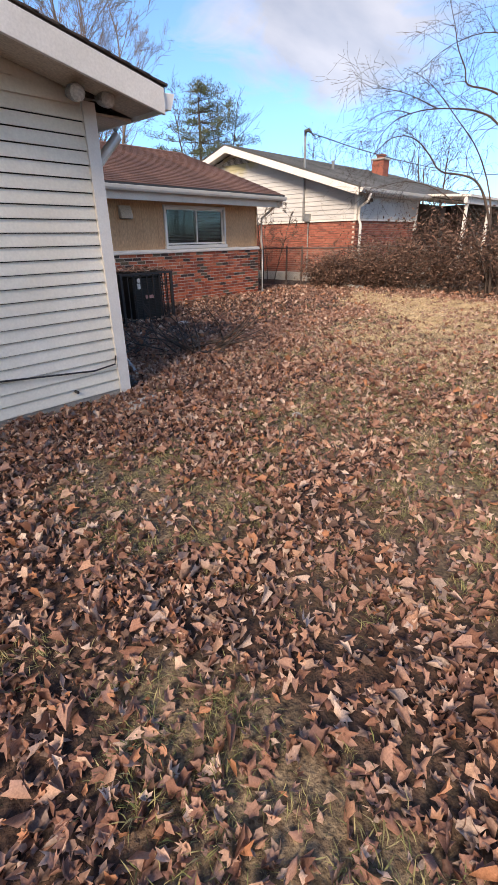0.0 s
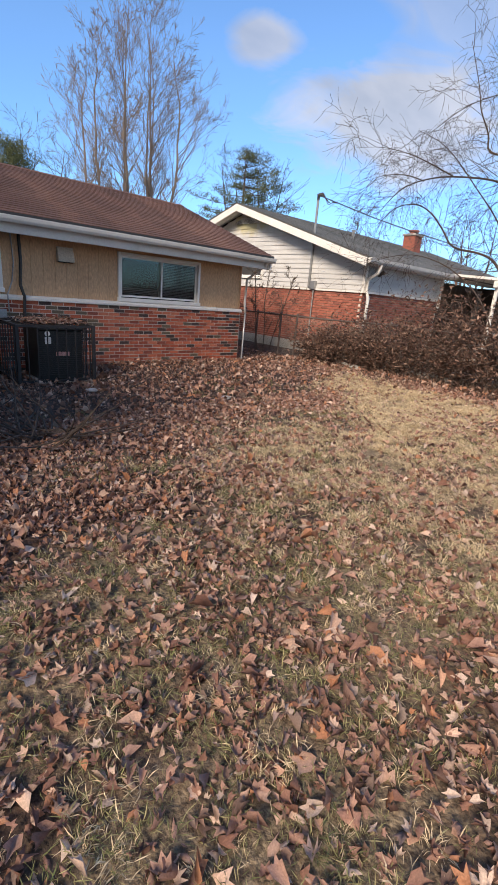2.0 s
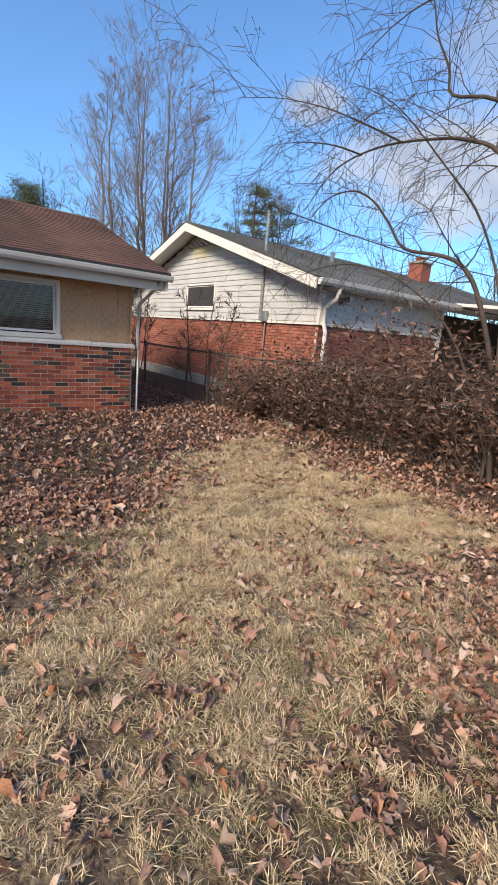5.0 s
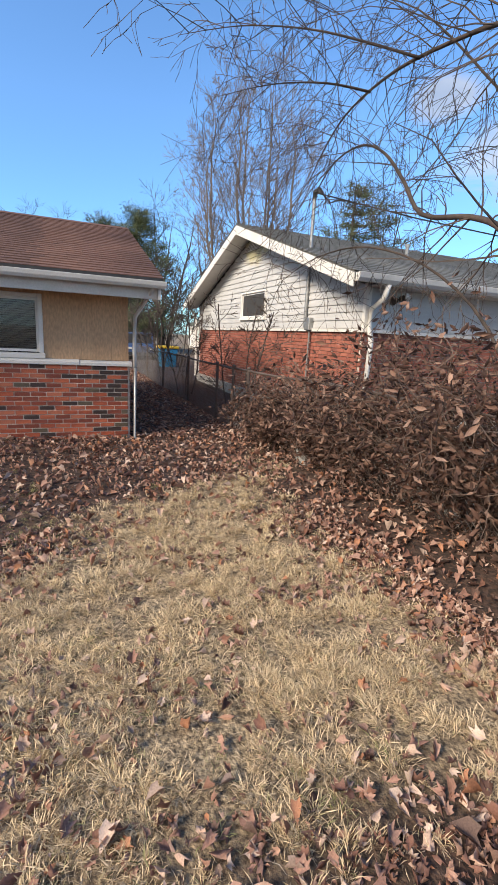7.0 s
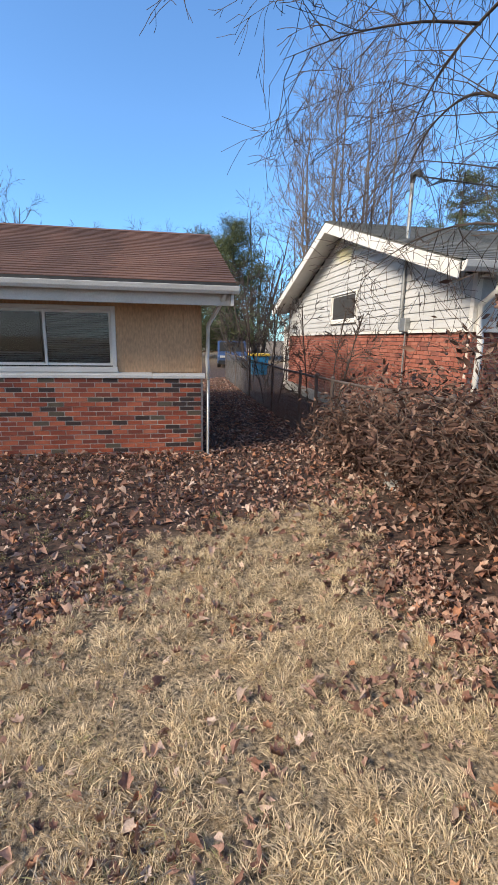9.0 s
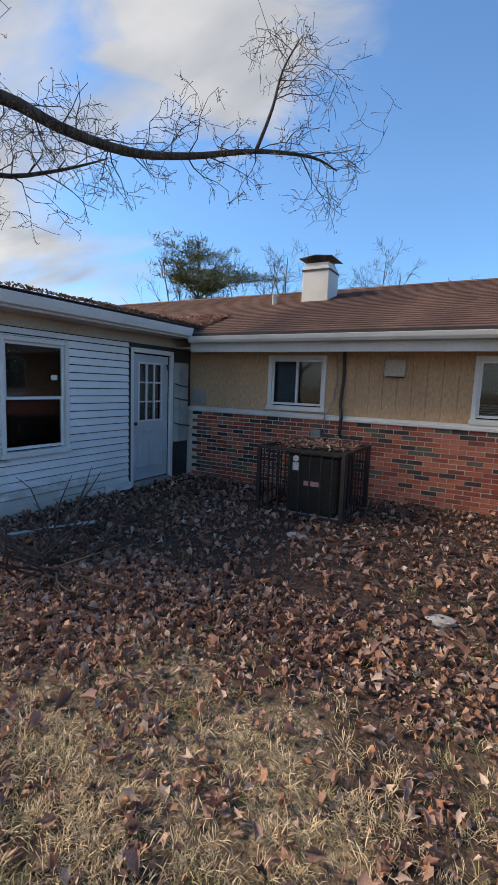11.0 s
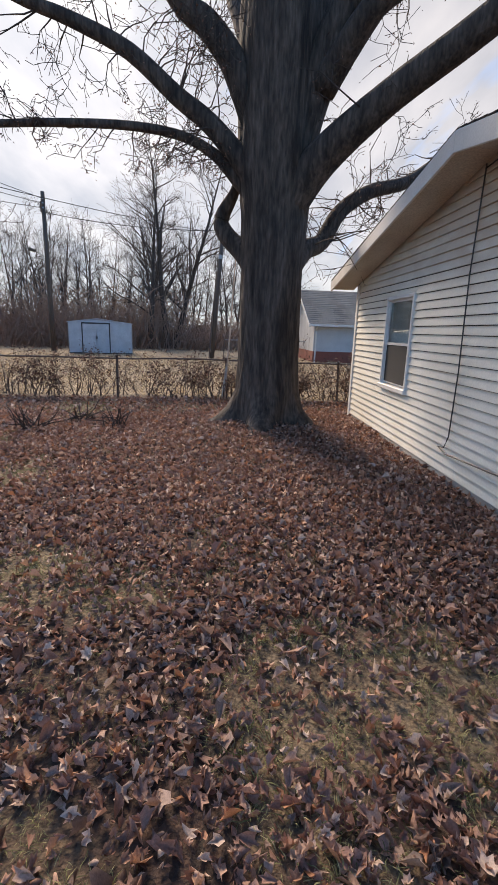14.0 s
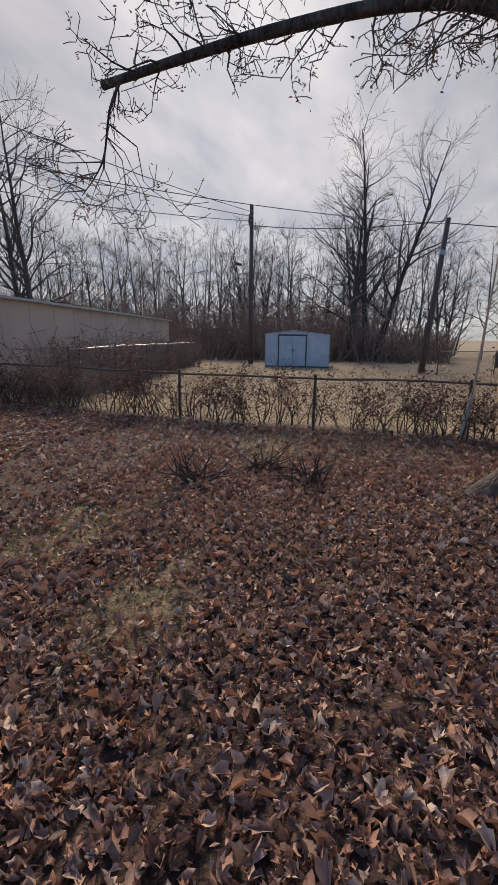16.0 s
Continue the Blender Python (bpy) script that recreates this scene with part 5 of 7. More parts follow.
def leaf_cloud(name, pts, rng_np, size, mat, parent, label="", hang=1.0, per=1, jitter=.05, shape=(LEAF_S, LEAF_SF)):
    pts = np.repeat(np.array([tuple(p) for p in pts]), per, axis=0)
    pts = pts + rng_np.normal(0, jitter, pts.shape)
    n = len(pts)
    v, f = scatter(*shape, pts, rng_np.uniform(0, 6.28, n), rng_np.normal(0, hang, n), rng_np.normal(0, hang, n), rng_np.uniform(size * .6, size * 1.4, n))
    ob = cloud_mesh(name, v, f, mat, parent, label)
    return ob


# ---- the great tree in the yard ----
tree = thing("tree", "old bare shade tree with deeply furrowed bark", "tree")
TX, TY = -7.12, -1.76
g = Geo()
levels_ = [(-.25, .98, 0), (0, .86, 0), (.12, .72, 0), (.3, .615, 0), (.6, .555, 0), (1.0, .52, .0), (1.7, .50, 0), (2.5, .50, 0), (3.3, .53, 0), (3.9, .58, .02), (4.4, .60, .03), (5.2, .62, .04), (6.0, .64, .05), (6.8, .5, .05)]
SEG = 72
rk = random.Random(12)
fine_levels = []
for (za, ra, oa), (zb, rb_, ob_) in zip(levels_, levels_[1:]):
    m = max(2, int((zb - za) / .12))
    for i in range(m):
        t = i / m
        fine_levels.append((za + (zb - za) * t, ra + (rb_ - ra) * t, oa + (ob_ - oa) * t))
fine_levels.append(levels_[-1])
for z_, r_, o_ in fine_levels:
    for k in range(SEG):
        w = 2 * math.pi * k / SEG
        flare = max(0, 1 - z_ / .55)
        root = 1 + flare * .30 * math.cos(5 * w + 1.1) + .04 * math.cos(2 * w + .5)
        ridge = noise.noise(Vector((math.cos(w) * 4.6, math.sin(w) * 4.6, z_ * .8)))
        ridge2 = abs(noise.noise(Vector((math.cos(w) * 9, math.sin(w) * 9, z_ * 1.1 + 7))))
        rr = r_ * root * (1 + .035 * ridge) - .055 * ridge2 + .012
        if z_ > 4.0:
            rr *= 1 + .12 * (z_ - 4.0) / 2 * math.cos(3 * w + .4)
        g.v.append((TX + o_ + rr * math.cos(w), TY + rr * math.sin(w), z_))
for i in range(len(fine_levels) - 1):
    for k in range(SEG):
        j = (k + 1) % SEG
        g.f.append((i * SEG + k, i * SEG + j, (i + 1) * SEG + j, (i + 1) * SEG + k))
top = (len(fine_levels) - 1) * SEG
g.f.append(tuple(range(top, top + SEG)))
part("trunk", g, M["bark"], tree, "thick dark trunk with furrowed bark and flared roots", True)
rt = random.Random(33)
twigs, drops = Geo(), []
MAIN_LIMBS = [
    ([(-6.95, -1.55, 3.5), (-6.6, -1.15, 4.0), (-5.98, -.46, 4.52), (-5.24, .36, 4.99), (-4.08, 1.64, 5.86), (-3.49, 2.29, 6.16), (-2.65, 3.22, 6.16), (-2.07, 3.86, 5.88), (-1.34, 4.66, 5.70), (-.6, 5.48, 5.82), (.3, 6.47, 6.15), (1.1, 7.35, 6.26), (1.5, 7.8, 6.1)], [.36, .30, .235, .21, .175, .155, .13, .11, .095, .075, .055, .035, .012]),
    ([(-7.05, -1.5, 2.55), (-7.36, -1.22, 2.88), (-7.56, -.9, 3.05), (-7.74, -.57, 3.58), (-8.08, .01, 4.0), (-8.6, .89, 4.36), (-9.2, 1.9, 5.1), (-9.9, 3.2, 5.8), (-10.8, 4.8, 5.8), (-11.9, 6.6, 6.4), (-12.8, 8.2, 6.5)], [.24, .19, .165, .15, .14, .13, .11, .09, .07, .045, .015]),
    ([(-7.1, -1.9, 3.35), (-7.1, -2.31, 3.75), (-7.1, -2.68, 4.1), (-7.1, -3.16, 4.33), (-7.1, -3.89, 4.43), (-7.1, -4.9, 4.42), (-7.1, -5.8, 4.36), (-7.1, -6.84, 4.26)], [.18, .125, .095, .082, .075, .068, .060, .05]),
    ([(-7.05, -1.95, 3.5), (-7.0, -2.29, 4.0), (-7.0, -2.78, 4.49), (-7.0, -3.24, 4.80), (-7.0, -3.92, 5.32), (-7.0, -4.71, 5.65), (-7.0, -5.5, 5.9), (-7.0, -6.8, 6.5)], [.24, .19, .165, .15, .13, .11, .09, .03]),
    ([(-7.15, -2.0, 2.45), (-7.42, -2.22, 2.80), (-7.60, -2.52, 3.12), (-7.62, -2.58, 3.36), (-7.5, -2.40, 3.68), (-7.44, -2.30, 3.95)], [.22, .19, .17, .15, .10, .07]),
    ([(-7.1, -1.9, 4.2), (-7.0, -2.2, 4.79), (-7.0, -2.48, 5.31), (-7.0, -2.83, 5.71), (-7.0, -3.3, 6.1), (-6.8, -4.4, 7.8), (-6.6, -5.4, 9.8)], [.34, .27, .23, .21, .19, .12, .03]),
    ([(-7.1, -1.5, 5.2), (-7.2, -1.3, 7.0), (-7.5, -1.5, 9.0), (-7.4, -1.2, 11.5), (-7.6, -1.3, 14)], [.42, .34, .26, .16, .03]),
    ([(-7.0, -1.55, 4.1), (-6.85, -1.3, 4.9), (-6.6, -1.0, 5.7), (-6.4, -.6, 6.5), (-6.0, .2, 8.2), (-5.6, .9, 10.4)], [.36, .31, .27, .23, .16, .03]),
    ([(-6.75, -1.2, 4.9), (-6.1, -.75, 5.5), (-6.0, -.35, 5.8), (-5.9, -.05, 6.2), (-5.7, .6, 6.6), (-5.4, 1.7, 6.6), (-5.0, 2.5, 6.5), (-4.4, 3.3, 7.1)], [.25, .19, .17, .16, .14, .11, .09, .03]),
    ([(-7.2, -1.75, 4.4), (-8.4, -2.2, 6.4), (-9.6, -2.6, 8.0), (-10.8, -3.0, 10)], [.32, .24, .15, .04]),
    ([(-3.88, 1.86, 5.95), (-3.34, 2.45, 5.25), (-2.74, 3.11, 4.95), (-2.1, 3.82, 5.18), (-1.5, 4.4, 5.5)], [.075, .06, .045, .03, .01]),
    ([(.3, 6.47, 6.15), (.5, 6.7, 6.96), (.63, 6.84, 7.7), (.88, 7.11, 8.4)], [.04, .032, .022, .008]),
    ([(-3.49, 2.29, 6.2), (-3.43, 2.35, 6.95), (-3.2, 2.5, 8.2)], [.06, .05, .02]),
    ([(-4.08, 1.64, 5.9), (-4.4, 1.2, 6.3), (-4.9, .9, 6.6), (-5.2, .5, 7.2)], [.08, .07, .055, .02]),
    ([(-7.1, -6.6, 4.28), (-7.0, -6.7, 3.95), (-7.1, -6.9, 3.5), (-7.2, -7.3, 3.2)], [.018, .015, .011, .005]),
]
for path, rad in MAIN_LIMBS:
    pts = spaced_points(path, 4)
    rr = []
    for i in range(len(rad) - 1):
        rr += [(rad[i] + (rad[i + 1] - rad[i]) * k / 4) * (.86 if rad[0] > .12 else 1) for k in range(4)]
    rr.append(rad[-1])
    part("limb", Geo().tube(pts, rr, 12 if rad[0] > .1 else 7), M["bark"], tree, smooth=True)
    stub = path[0] == (-7.15, -2.0, 2.45)
    for i in range(5, len(pts) - 1):
        if stub or (rr[i] > .17 and rt.random() < .8):
            continue
        for _ in range(2 if rt.random() < .6 else 1):
            ax = (pts[i + 1] - pts[i]).normalized()
            side = ax.cross(Vector((rt.gauss(0, 1), rt.gauss(0, 1), rt.gauss(0, 1)))).normalized()
            d = ax * .45 + side * .8 + Vector((0, 0, rt.uniform(-.35, .35)))
            r0 = min(.013, rr[i] * .4)
            grow(twigs, rt, pts[i], d, rt.uniform(.6, 1.5) * (.55 if path[0] == (-7.1, -1.9, 3.35) else 1), max(.008, r0), 2, 4, -.02, .40, (2, 4), (5, 4, 4, 3, 3), drops, .95, .0046, .6)
part("twig_crown", twigs, M["twig"], tree, "fine bare twigs")["kind"] = "stuff"
rnp = np.random.RandomState(5)
pick = [p for p in drops if rt.random() < .7]
leaf_cloud("dead_foliage", pick, rnp, .042, M["dry_leaf"], tree, "few withered leaves and seed tufts", 1.0, 1, .03)["kind"] = "stuff"


# ---- vine thicket over the east fence ----
def thicket_height(y):
    ragged = .55 * float(value_noise(0.0, y, .9, 61)) + .35 * float(value_noise(3.0, y, .35, 62))
    return 1.12 + ragged + .38 * math.exp(-((y - .3) / 1.6) ** 2) - .45 * max(0, (y - 2.0) / 1.6)


bush = thing("shrub", "tangled brown thicket of vines with withered leaves", "shrub")
rv = random.Random(77)
stems, vine_leaf = Geo(), []
for i in range(1250):
    y = rv.uniform(-7.5, 4.6)
    base_x = 9.72 + (4.6 - y) * .085
    x = base_x + rv.triangular(-.22, 1.0, .15)
    h = thicket_height(y) * rv.triangular(.35, 1.25, .8)
    lean = Vector((rv.gauss(-.12, .28), rv.gauss(0, .35), 1)).normalized()
    p, d = Vector((x, y, float(ground_z(x, y)) - .03)), lean
    pts = [p.copy()]
    n = 7
    for k in range(n):
        bend = -.14 if k > 3 else .02
        d = (d + Vector((rv.gauss(-.03, .24), rv.gauss(0, .26), bend))).normalized()
        p = p + d * (h * 1.15 / n)
        if p.z < .03:
            p.z = .03
        pts.append(p.copy())
    r0 = rv.uniform(.003, .008)
    stems.tube(pts, [r0 * (1 - .1 * k) for k in range(n + 1)], 3, False)
    vine_leaf += [q for q in pts[1:] if rv.random() < .8]
    for _ in range(3):
        k = rv.randint(2, n - 1)
        q, e = pts[k].copy(), Vector((rv.gauss(-.2, .8), rv.gauss(0, .8), rv.gauss(0, .5))).normalized()
        tw = [q.copy()]
        for s in range(4):
            e = (e + Vector((rv.gauss(0, .3), rv.gauss(0, .3), rv.gauss(-.06, .3)))).normalized()
            q = q + e * .11
            tw.append(q.copy())
        stems.tube(tw, [.0045, .004, .0035, .003, .0025], 3, False)
        vine_leaf += [t for t in tw[1:] if rv.random() < .9]
part("stem_tangle", stems, M["vine"], bush, "wiry brown stems")["kind"] = "stuff"
leaf_cloud("withered_foliage", vine_leaf, rnp, .084, M["dry_leaf"], bush, "curled brown leaves", 1.2, 2, .07, (LEAF_O, LEAF_OF))["kind"] = "stuff"

arch = thing("small_tree", "thin arching bare tree growing out of the thicket", "tree")
ra = random.Random(15)
g, tw2 = Geo(), Geo()
ARCHES = [
    [(9.90, -.60, -.05), (9.80, -.45, 1.2), (9.65, -.20, 2.1), (9.60, .03, 2.48), (9.60, .34, 2.64), (9.60, .88, 2.77), (9.60, 1.17, 3.10), (9.58, 1.47, 3.41), (9.55, 1.83, 3.58), (9.50, 2.26, 3.52), (9.45, 2.6, 3.2)],
    [(9.95, -.72, -.05), (9.85, -.78, 1.8), (9.70, -.50, 3.1), (9.60, -.11, 3.62), (9.60, .21, 3.80), (9.60, .59, 3.92), (9.55, 1.35, 4.02), (9.50, 1.96, 3.95), (9.45, 2.29, 3.75), (9.4, 2.6, 3.4)],
    [(10.0, -.90, -.05), (9.95, -1.05, 2.0), (9.80, -.60, 3.6), (9.60, -.01, 4.12), (9.60, .54, 4.34), (9.60, .64, 4.63), (9.60, .86, 5.04), (9.60, .98, 5.42), (9.45, 1.2, 6.1)],
    [(9.57, 1.10, 3.99), (9.20, 1.40, 4.16), (8.80, 1.65, 4.27), (8.30, 1.92, 4.30), (7.79, 2.12, 4.20)],
    [(9.52, 1.70, 3.98), (9.10, 1.80, 4.00), (8.60, 1.90, 3.92), (8.12, 1.98, 3.75)],
    [(10.1, -1.0, -.05), (10.1, -1.4, 1.9), (9.9, -1.3, 3.5), (9.5, -.7, 4.6), (9.2, .0, 5.0), (8.9, .7, 4.9), (8.7, 1.3, 4.5)],
    [(9.9, -.5, -.05), (10.2, -.2, 1.9), (10.3, .3, 3.1), (10.1, .9, 3.9), (9.8, 1.5, 4.6), (9.5, 2.0, 4.9)],
    [(10.0, -1.1, -.05), (9.9, -1.9, 1.7), (9.7, -2.3, 3.2), (9.4, -2.4, 4.2), (9.0, -2.2, 4.7)],
    [(9.95, -.65, -.05), (9.9, .1, 1.6), (9.8, .8, 2.3), (9.55, 1.5, 2.6), (9.3, 2.1, 2.55), (9.1, 2.6, 2.3)],
]
for i, path in enumerate(ARCHES):
    pts = spaced_points(path, 4)
    r0 = .034 - .002 * i if i not in (3, 4) else .013
    rr = [r0 * (1 - .86 * k / (len(pts) - 1)) for k in range(len(pts))]
    part("stem", Geo().tube(pts, rr, 7), M["twig"], arch, smooth=True)
    for k in range(3 if i in (3, 4) else 10, len(pts) - 1):
        for _ in range(1 if k % 4 else 2):
            ax = (pts[k + 1] - pts[k]).normalized()
            side = ax.cross(Vector((ra.gauss(0, 1), ra.gauss(0, 1), ra.gauss(0, 1)))).normalized()
            grow(tw2, ra, pts[k], ax * .6 + side * .75, ra.uniform(.5, 1.2), max(.005, rr[k] * .4), 2, 4, -.10, .20, (2, 4), (5, 4, 3, 3, 3), None, .7, .0024, .62)
part("twig_crown", tw2, M["twig"], arch, "fine drooping twigs")["kind"] = "stuff"

# saplings and weeds along the west fence
weeds = thing("brush_row", "withered weeds and saplings along the chain-link fence", "brush", kind="stuff")
rw = random.Random(9)
wg, wl_ = Geo(), []
for i in range(420):
    y = rw.uniform(-15.5, 3)
    x = -10.33 + rw.gauss(-.05, .14)
    h = rw.uniform(.35, 1.0) * (1.25 if y < -8 else 1)
    n0 = len(wg.v)
    grow(wg, rw, (x, y, -.05), (rw.gauss(0, .2), rw.gauss(0, .3), 1), h, rw.uniform(.008, .016), 1, 3, 0, .2, (2, 3), (4, 4, 3, 3), wl_, .6, .003, .6)
part("stem_tangle", wg, M["vine"], weeds)
leaf_cloud("withered_foliage", [p for p in wl_ if rw.random() < .5], rnp, .07, M["dry_leaf"], weeds, "", 1.0, 2, .06)


# ---- distant trees ----
def bare_tree(name, seed, height, trunk_r, stems, spread, levels, label, mat, kids=(3, 5), upright=.9, category="tree"):
    rr = random.Random(seed)
    t = thing(name, label, category)
    tg, bg = Geo(), Geo()
    for s in range(stems):
        a = 2 * math.pi * s / stems + rr.uniform(-.4, .4)
        lean = spread * (.25 if stems > 1 else .04)
        d = Vector((math.cos(a) * lean, math.sin(a) * lean, 1)).normalized()
        p = Vector((math.cos(a) * .25 * (stems > 1), math.sin(a) * .25 * (stems > 1), -.3))
        n = 9
        pts, rad = [p.copy()], [trunk_r * 1.25]
        for k in range(n):
            d = (d + Vector((rr.gauss(0, .05), rr.gauss(0, .05), .06))).normalized()
            p = p + d * (height * rr.uniform(.92, 1.02) / n)
            pts.append(p.copy())
            rad.append(max(.02, trunk_r * (1 - .93 * (k + 1) / n)))
        tg.tube(pts, rad, 7, False)
        for k in range(2, n):
            for _ in range(2 if stems > 2 else 3):
                b = rr.uniform(0, 6.283)
                f = rr.random()
                q = pts[k].lerp(pts[k + 1], f) if k < n else pts[k]
                dd = Vector((math.cos(b), math.sin(b), upright * rr.uniform(.6, 1.5)))
                grow(bg, rr, q, dd, height * spread * rr.uniform(.16, .34) * (1.25 - k / n * .75), rad[k] * .5, 1, levels, .03, .16, kids, (5, 4, 3, 3, 3), None, .55, .008, .6)
    part("trunk", tg, mat, t)
    part("branch_crown", bg, mat, t)["kind"] = "stuff"
    return t


def conifer(name, seed, height, width, label, layers, gap=.0, up=.1, base=.12, flat=.5, clump=.45, ragged=.3, reps=34, blade_w=.07):
    """Trunk, whorls of boughs, and clumps of needle tufts along each bough."""
    rr = random.Random(seed)
    rn = np.random.RandomState(seed)
    t = thing(name, label, "conifer")
    tg = Geo().tube([(0, 0, -.3), (rr.gauss(0, .1), 0, height * .5), (0, 0, height)], [height * .018, height * .012, .02], 7)
    tufts = []
    for i in range(layers):
        k = base + (1 - base) * i / layers
        z = height * k
        w = width * (1 - k) ** .75 + width * .06
        for j in range(rr.randint(4, 7)):
            a = rr.uniform(0, 6.283)
            l = w * rr.uniform(1 - ragged, 1 + ragged)
            e = Vector((math.cos(a) * l, math.sin(a) * l, z + up * l + rr.gauss(0, .1)))
            m = Vector((math.cos(a) * l * .5, math.sin(a) * l * .5, z + up * l * .25))
            tg.tube([(0, 0, z), m, e], [.035, .024, .010], 4, False)
            for s in range(max(3, int(l * 5))):
                f = rr.uniform(.25, 1.0)
                c = (Vector((0, 0, z)).lerp(m, f * 2) if f < .5 else m.lerp(e, f * 2 - 1))
                tufts.append((c.x + rr.gauss(0, clump * .5), c.y + rr.gauss(0, clump * .5), c.z + abs(rr.gauss(0, clump * flat * .5))))
    part("trunk", tg, M["bark_far"], t)
    pts = np.repeat(np.array(tufts), reps, axis=0)
    pts = pts + rn.normal(0, clump * .28, pts.shape) * np.array([1, 1, flat])
    n = len(pts)
    blade = np.array([(-blade_w, 0, 0), (blade_w, 0, 0), (blade_w * .4, 1, .12), (-blade_w * .4, 1, .12)], dtype=float)
    v, f = scatter(blade, np.array([(0, 1, 2, 3)]), pts, rn.uniform(0, 6.28, n), rn.normal(.35, .6, n), rn.normal(0, .5, n), rn.uniform(.16, .36, n))
    cloud_mesh("needle_foliage", v, f, M["needle"], t, "", "", "stuff")
    return t


def put(t, x, y, s=1.0, turn=0.0, z=0.0):
    t.matrix_basis = pose(x, y, z, 0, 0, turn) @ Matrix.Diagonal((s, s, s, 1))
    return t


def oval_tree(seed, height, width, leaders, label, mat):
    """A tall bare tree: several near-parallel leaders in an oval crown of ascending branches."""
    rr = random.Random(seed)
    t = thing("tree", label, "tree")
    tg, bg = Geo(), Geo()

    def reach(k):
        return width * .5 * max(.04, math.sin(math.pi * min(1, max(0, (k - .06) / .97)) ** .85)) ** .7
    for s in range(leaders):
        a, share = 2 * math.pi * s / leaders + rr.uniform(-.3, .3), (.15 if s % 4 == 0 else rr.uniform(.5, .85))
        top = height * (1.0 - .22 * share ** 2) * rr.uniform(.93, 1.0)
        pts, rad = [], []
        for k in range(15):
            f = k / 14
            w = reach(.08 + .62 * f) * share * min(1, f * 2.2 + .06)
            pts.append(Vector((math.cos(a) * w + rr.gauss(0, .10), math.sin(a) * w + rr.gauss(0, .10), -.3 + top * f)))
            rad.append(max(.02, .19 * (1 - .93 * f)))
        tg.tube(pts, rad, 7, False)
        for k in range(4, 14):
            for _ in range(3):
                f = k / 14
                b = a + rr.gauss(0, 1.3)
                q = pts[k].lerp(pts[k + 1], rr.random())
                room = max(.9, reach(f) - math.hypot(q.x, q.y) * .7)
                grow(bg, rr, q, Vector((math.cos(b), math.sin(b), rr.uniform(.7, 1.5))), min(4.2, room * rr.uniform(.75, 1.2)), max(.016, rad[k] * .42), 1, 4, .05, .11, (2, 4), (4, 3, 3, 3, 3), None, .48, .009, .58)
    part("trunk", tg, mat, t)
    part("branch_crown", bg, mat, t)["kind"] = "stuff"
    return t


big = oval_tree(101, 23.4, 14.4, 9, "tall many-stemmed bare tree behind the houses", M["bark_pale"])
put(big, 22.4, 36.9)
pine = conifer("pine_tree", 7, 11.5, 6.6, "green pine with sparse ragged boughs", 14, up=.16, base=.25, flat=.4, clump=.6, ragged=.5, reps=22, blade_w=.05)
put(pine, 24.2, 24.5)
put(bare_tree("tree", 131, 12.0, .15, 5, .9, 3, "bare grey tree beside the pine", M["bark_far"], (3, 4), 1.2), 27.5, 27.0)
ever = conifer("evergreen_tree", 19, 12.2, 5.2, "dense dark evergreen with an uneven outline", 22, up=.35, base=.04, flat=1.0, clump=.75, ragged=.28)
put(ever, 13.0, 40, .95)
put(copy_thing(ever, pose(0, 0, 0)), 10.3, 44, .93, 120)
wp = conifer("pine_tree", 31, 9.0, 6.8, "spreading pine with flat layered boughs", 5, up=.10, base=.60, flat=.11, clump=.8, ragged=.6, reps=34, blade_w=.06)
put(wp, -9.8, 18.6, 1.0)
mid = bare_tree("tree", 141, 11.5, .17, 3, 1.0, 3, "bare rounded tree beyond the roof", M["bark_far"], (3, 5), .9)
put(mid, -9.5, 31)
for x, y, s, a in ((-14.0, 33, 1.0, 60), (-4.2, 33, .98, 140), (3.0, 36, .86, 200), (-19, 30, 1.1, 20), (16.5, 46, 1.25, 80), (23, 50, 1.2, 300), (9.5, 50, 1.1, 30), (33, 31, .9, 10), (38, 24, .85, 50), (41, 18, .8, 150), (36, 12, .75, 250)):
    put(copy_thing(mid, pose(0, 0, 0)), x, y, s, a)
thin = bare_tree("small_tree", 151, 4.2, .03, 3, .9, 3, "thin bare sapling in the side passage", M["bark_far"], (2, 4), 1.0)
put(thin, 10.1, 13.5)
put(copy_thing(thin, pose(0, 0, 0)), 10.3, 16.5, 1.15, 70)
put(copy_thing(thin, pose(0, 0, 0)), 10.25, 6.6, .62, 170)
put(copy_thing(thin, pose(0, 0, 0)), 9.95, 10.2, .7, 20)

# the wood behind the yard
wood_a = bare_tree("tree", 201, 13.0, .17, 1, 1.0, 3, "bare grey woodland tree behind the yard", M["bark_far"], (3, 5), 1.1)
wood_b = bare_tree("tree", 207, 11.0, .12, 2, .9, 3, "bare grey woodland tree behind the yard", M["bark_far"], (3, 4), 1.5)
wood_d = bare_tree("tree", 221, 12.0, .13, 1, 1.0, 2, "bare grey woodland tree behind the yard", M["bark_far"], (4, 5), 1.2)
wood_c = bare_tree("tree", 215, 15.5, .26, 2, 1.05, 3, "tall ivy-hung bare woodland tree", M["bark_far"], (3, 5), 1.0)
put(wood_d, -66, -12, 1.3, 70)
for w_ in (wood_a, wood_b, wood_c, wood_d):
    w_["group"] = "wood behind the yard"
put(wood_a, -42, -8.5, 1.0, 10)
put(wood_b, -40, -17, 1.0, 50)
put(wood_c, -37.5, -6.6, 1.0, 130)
rf = random.Random(61)
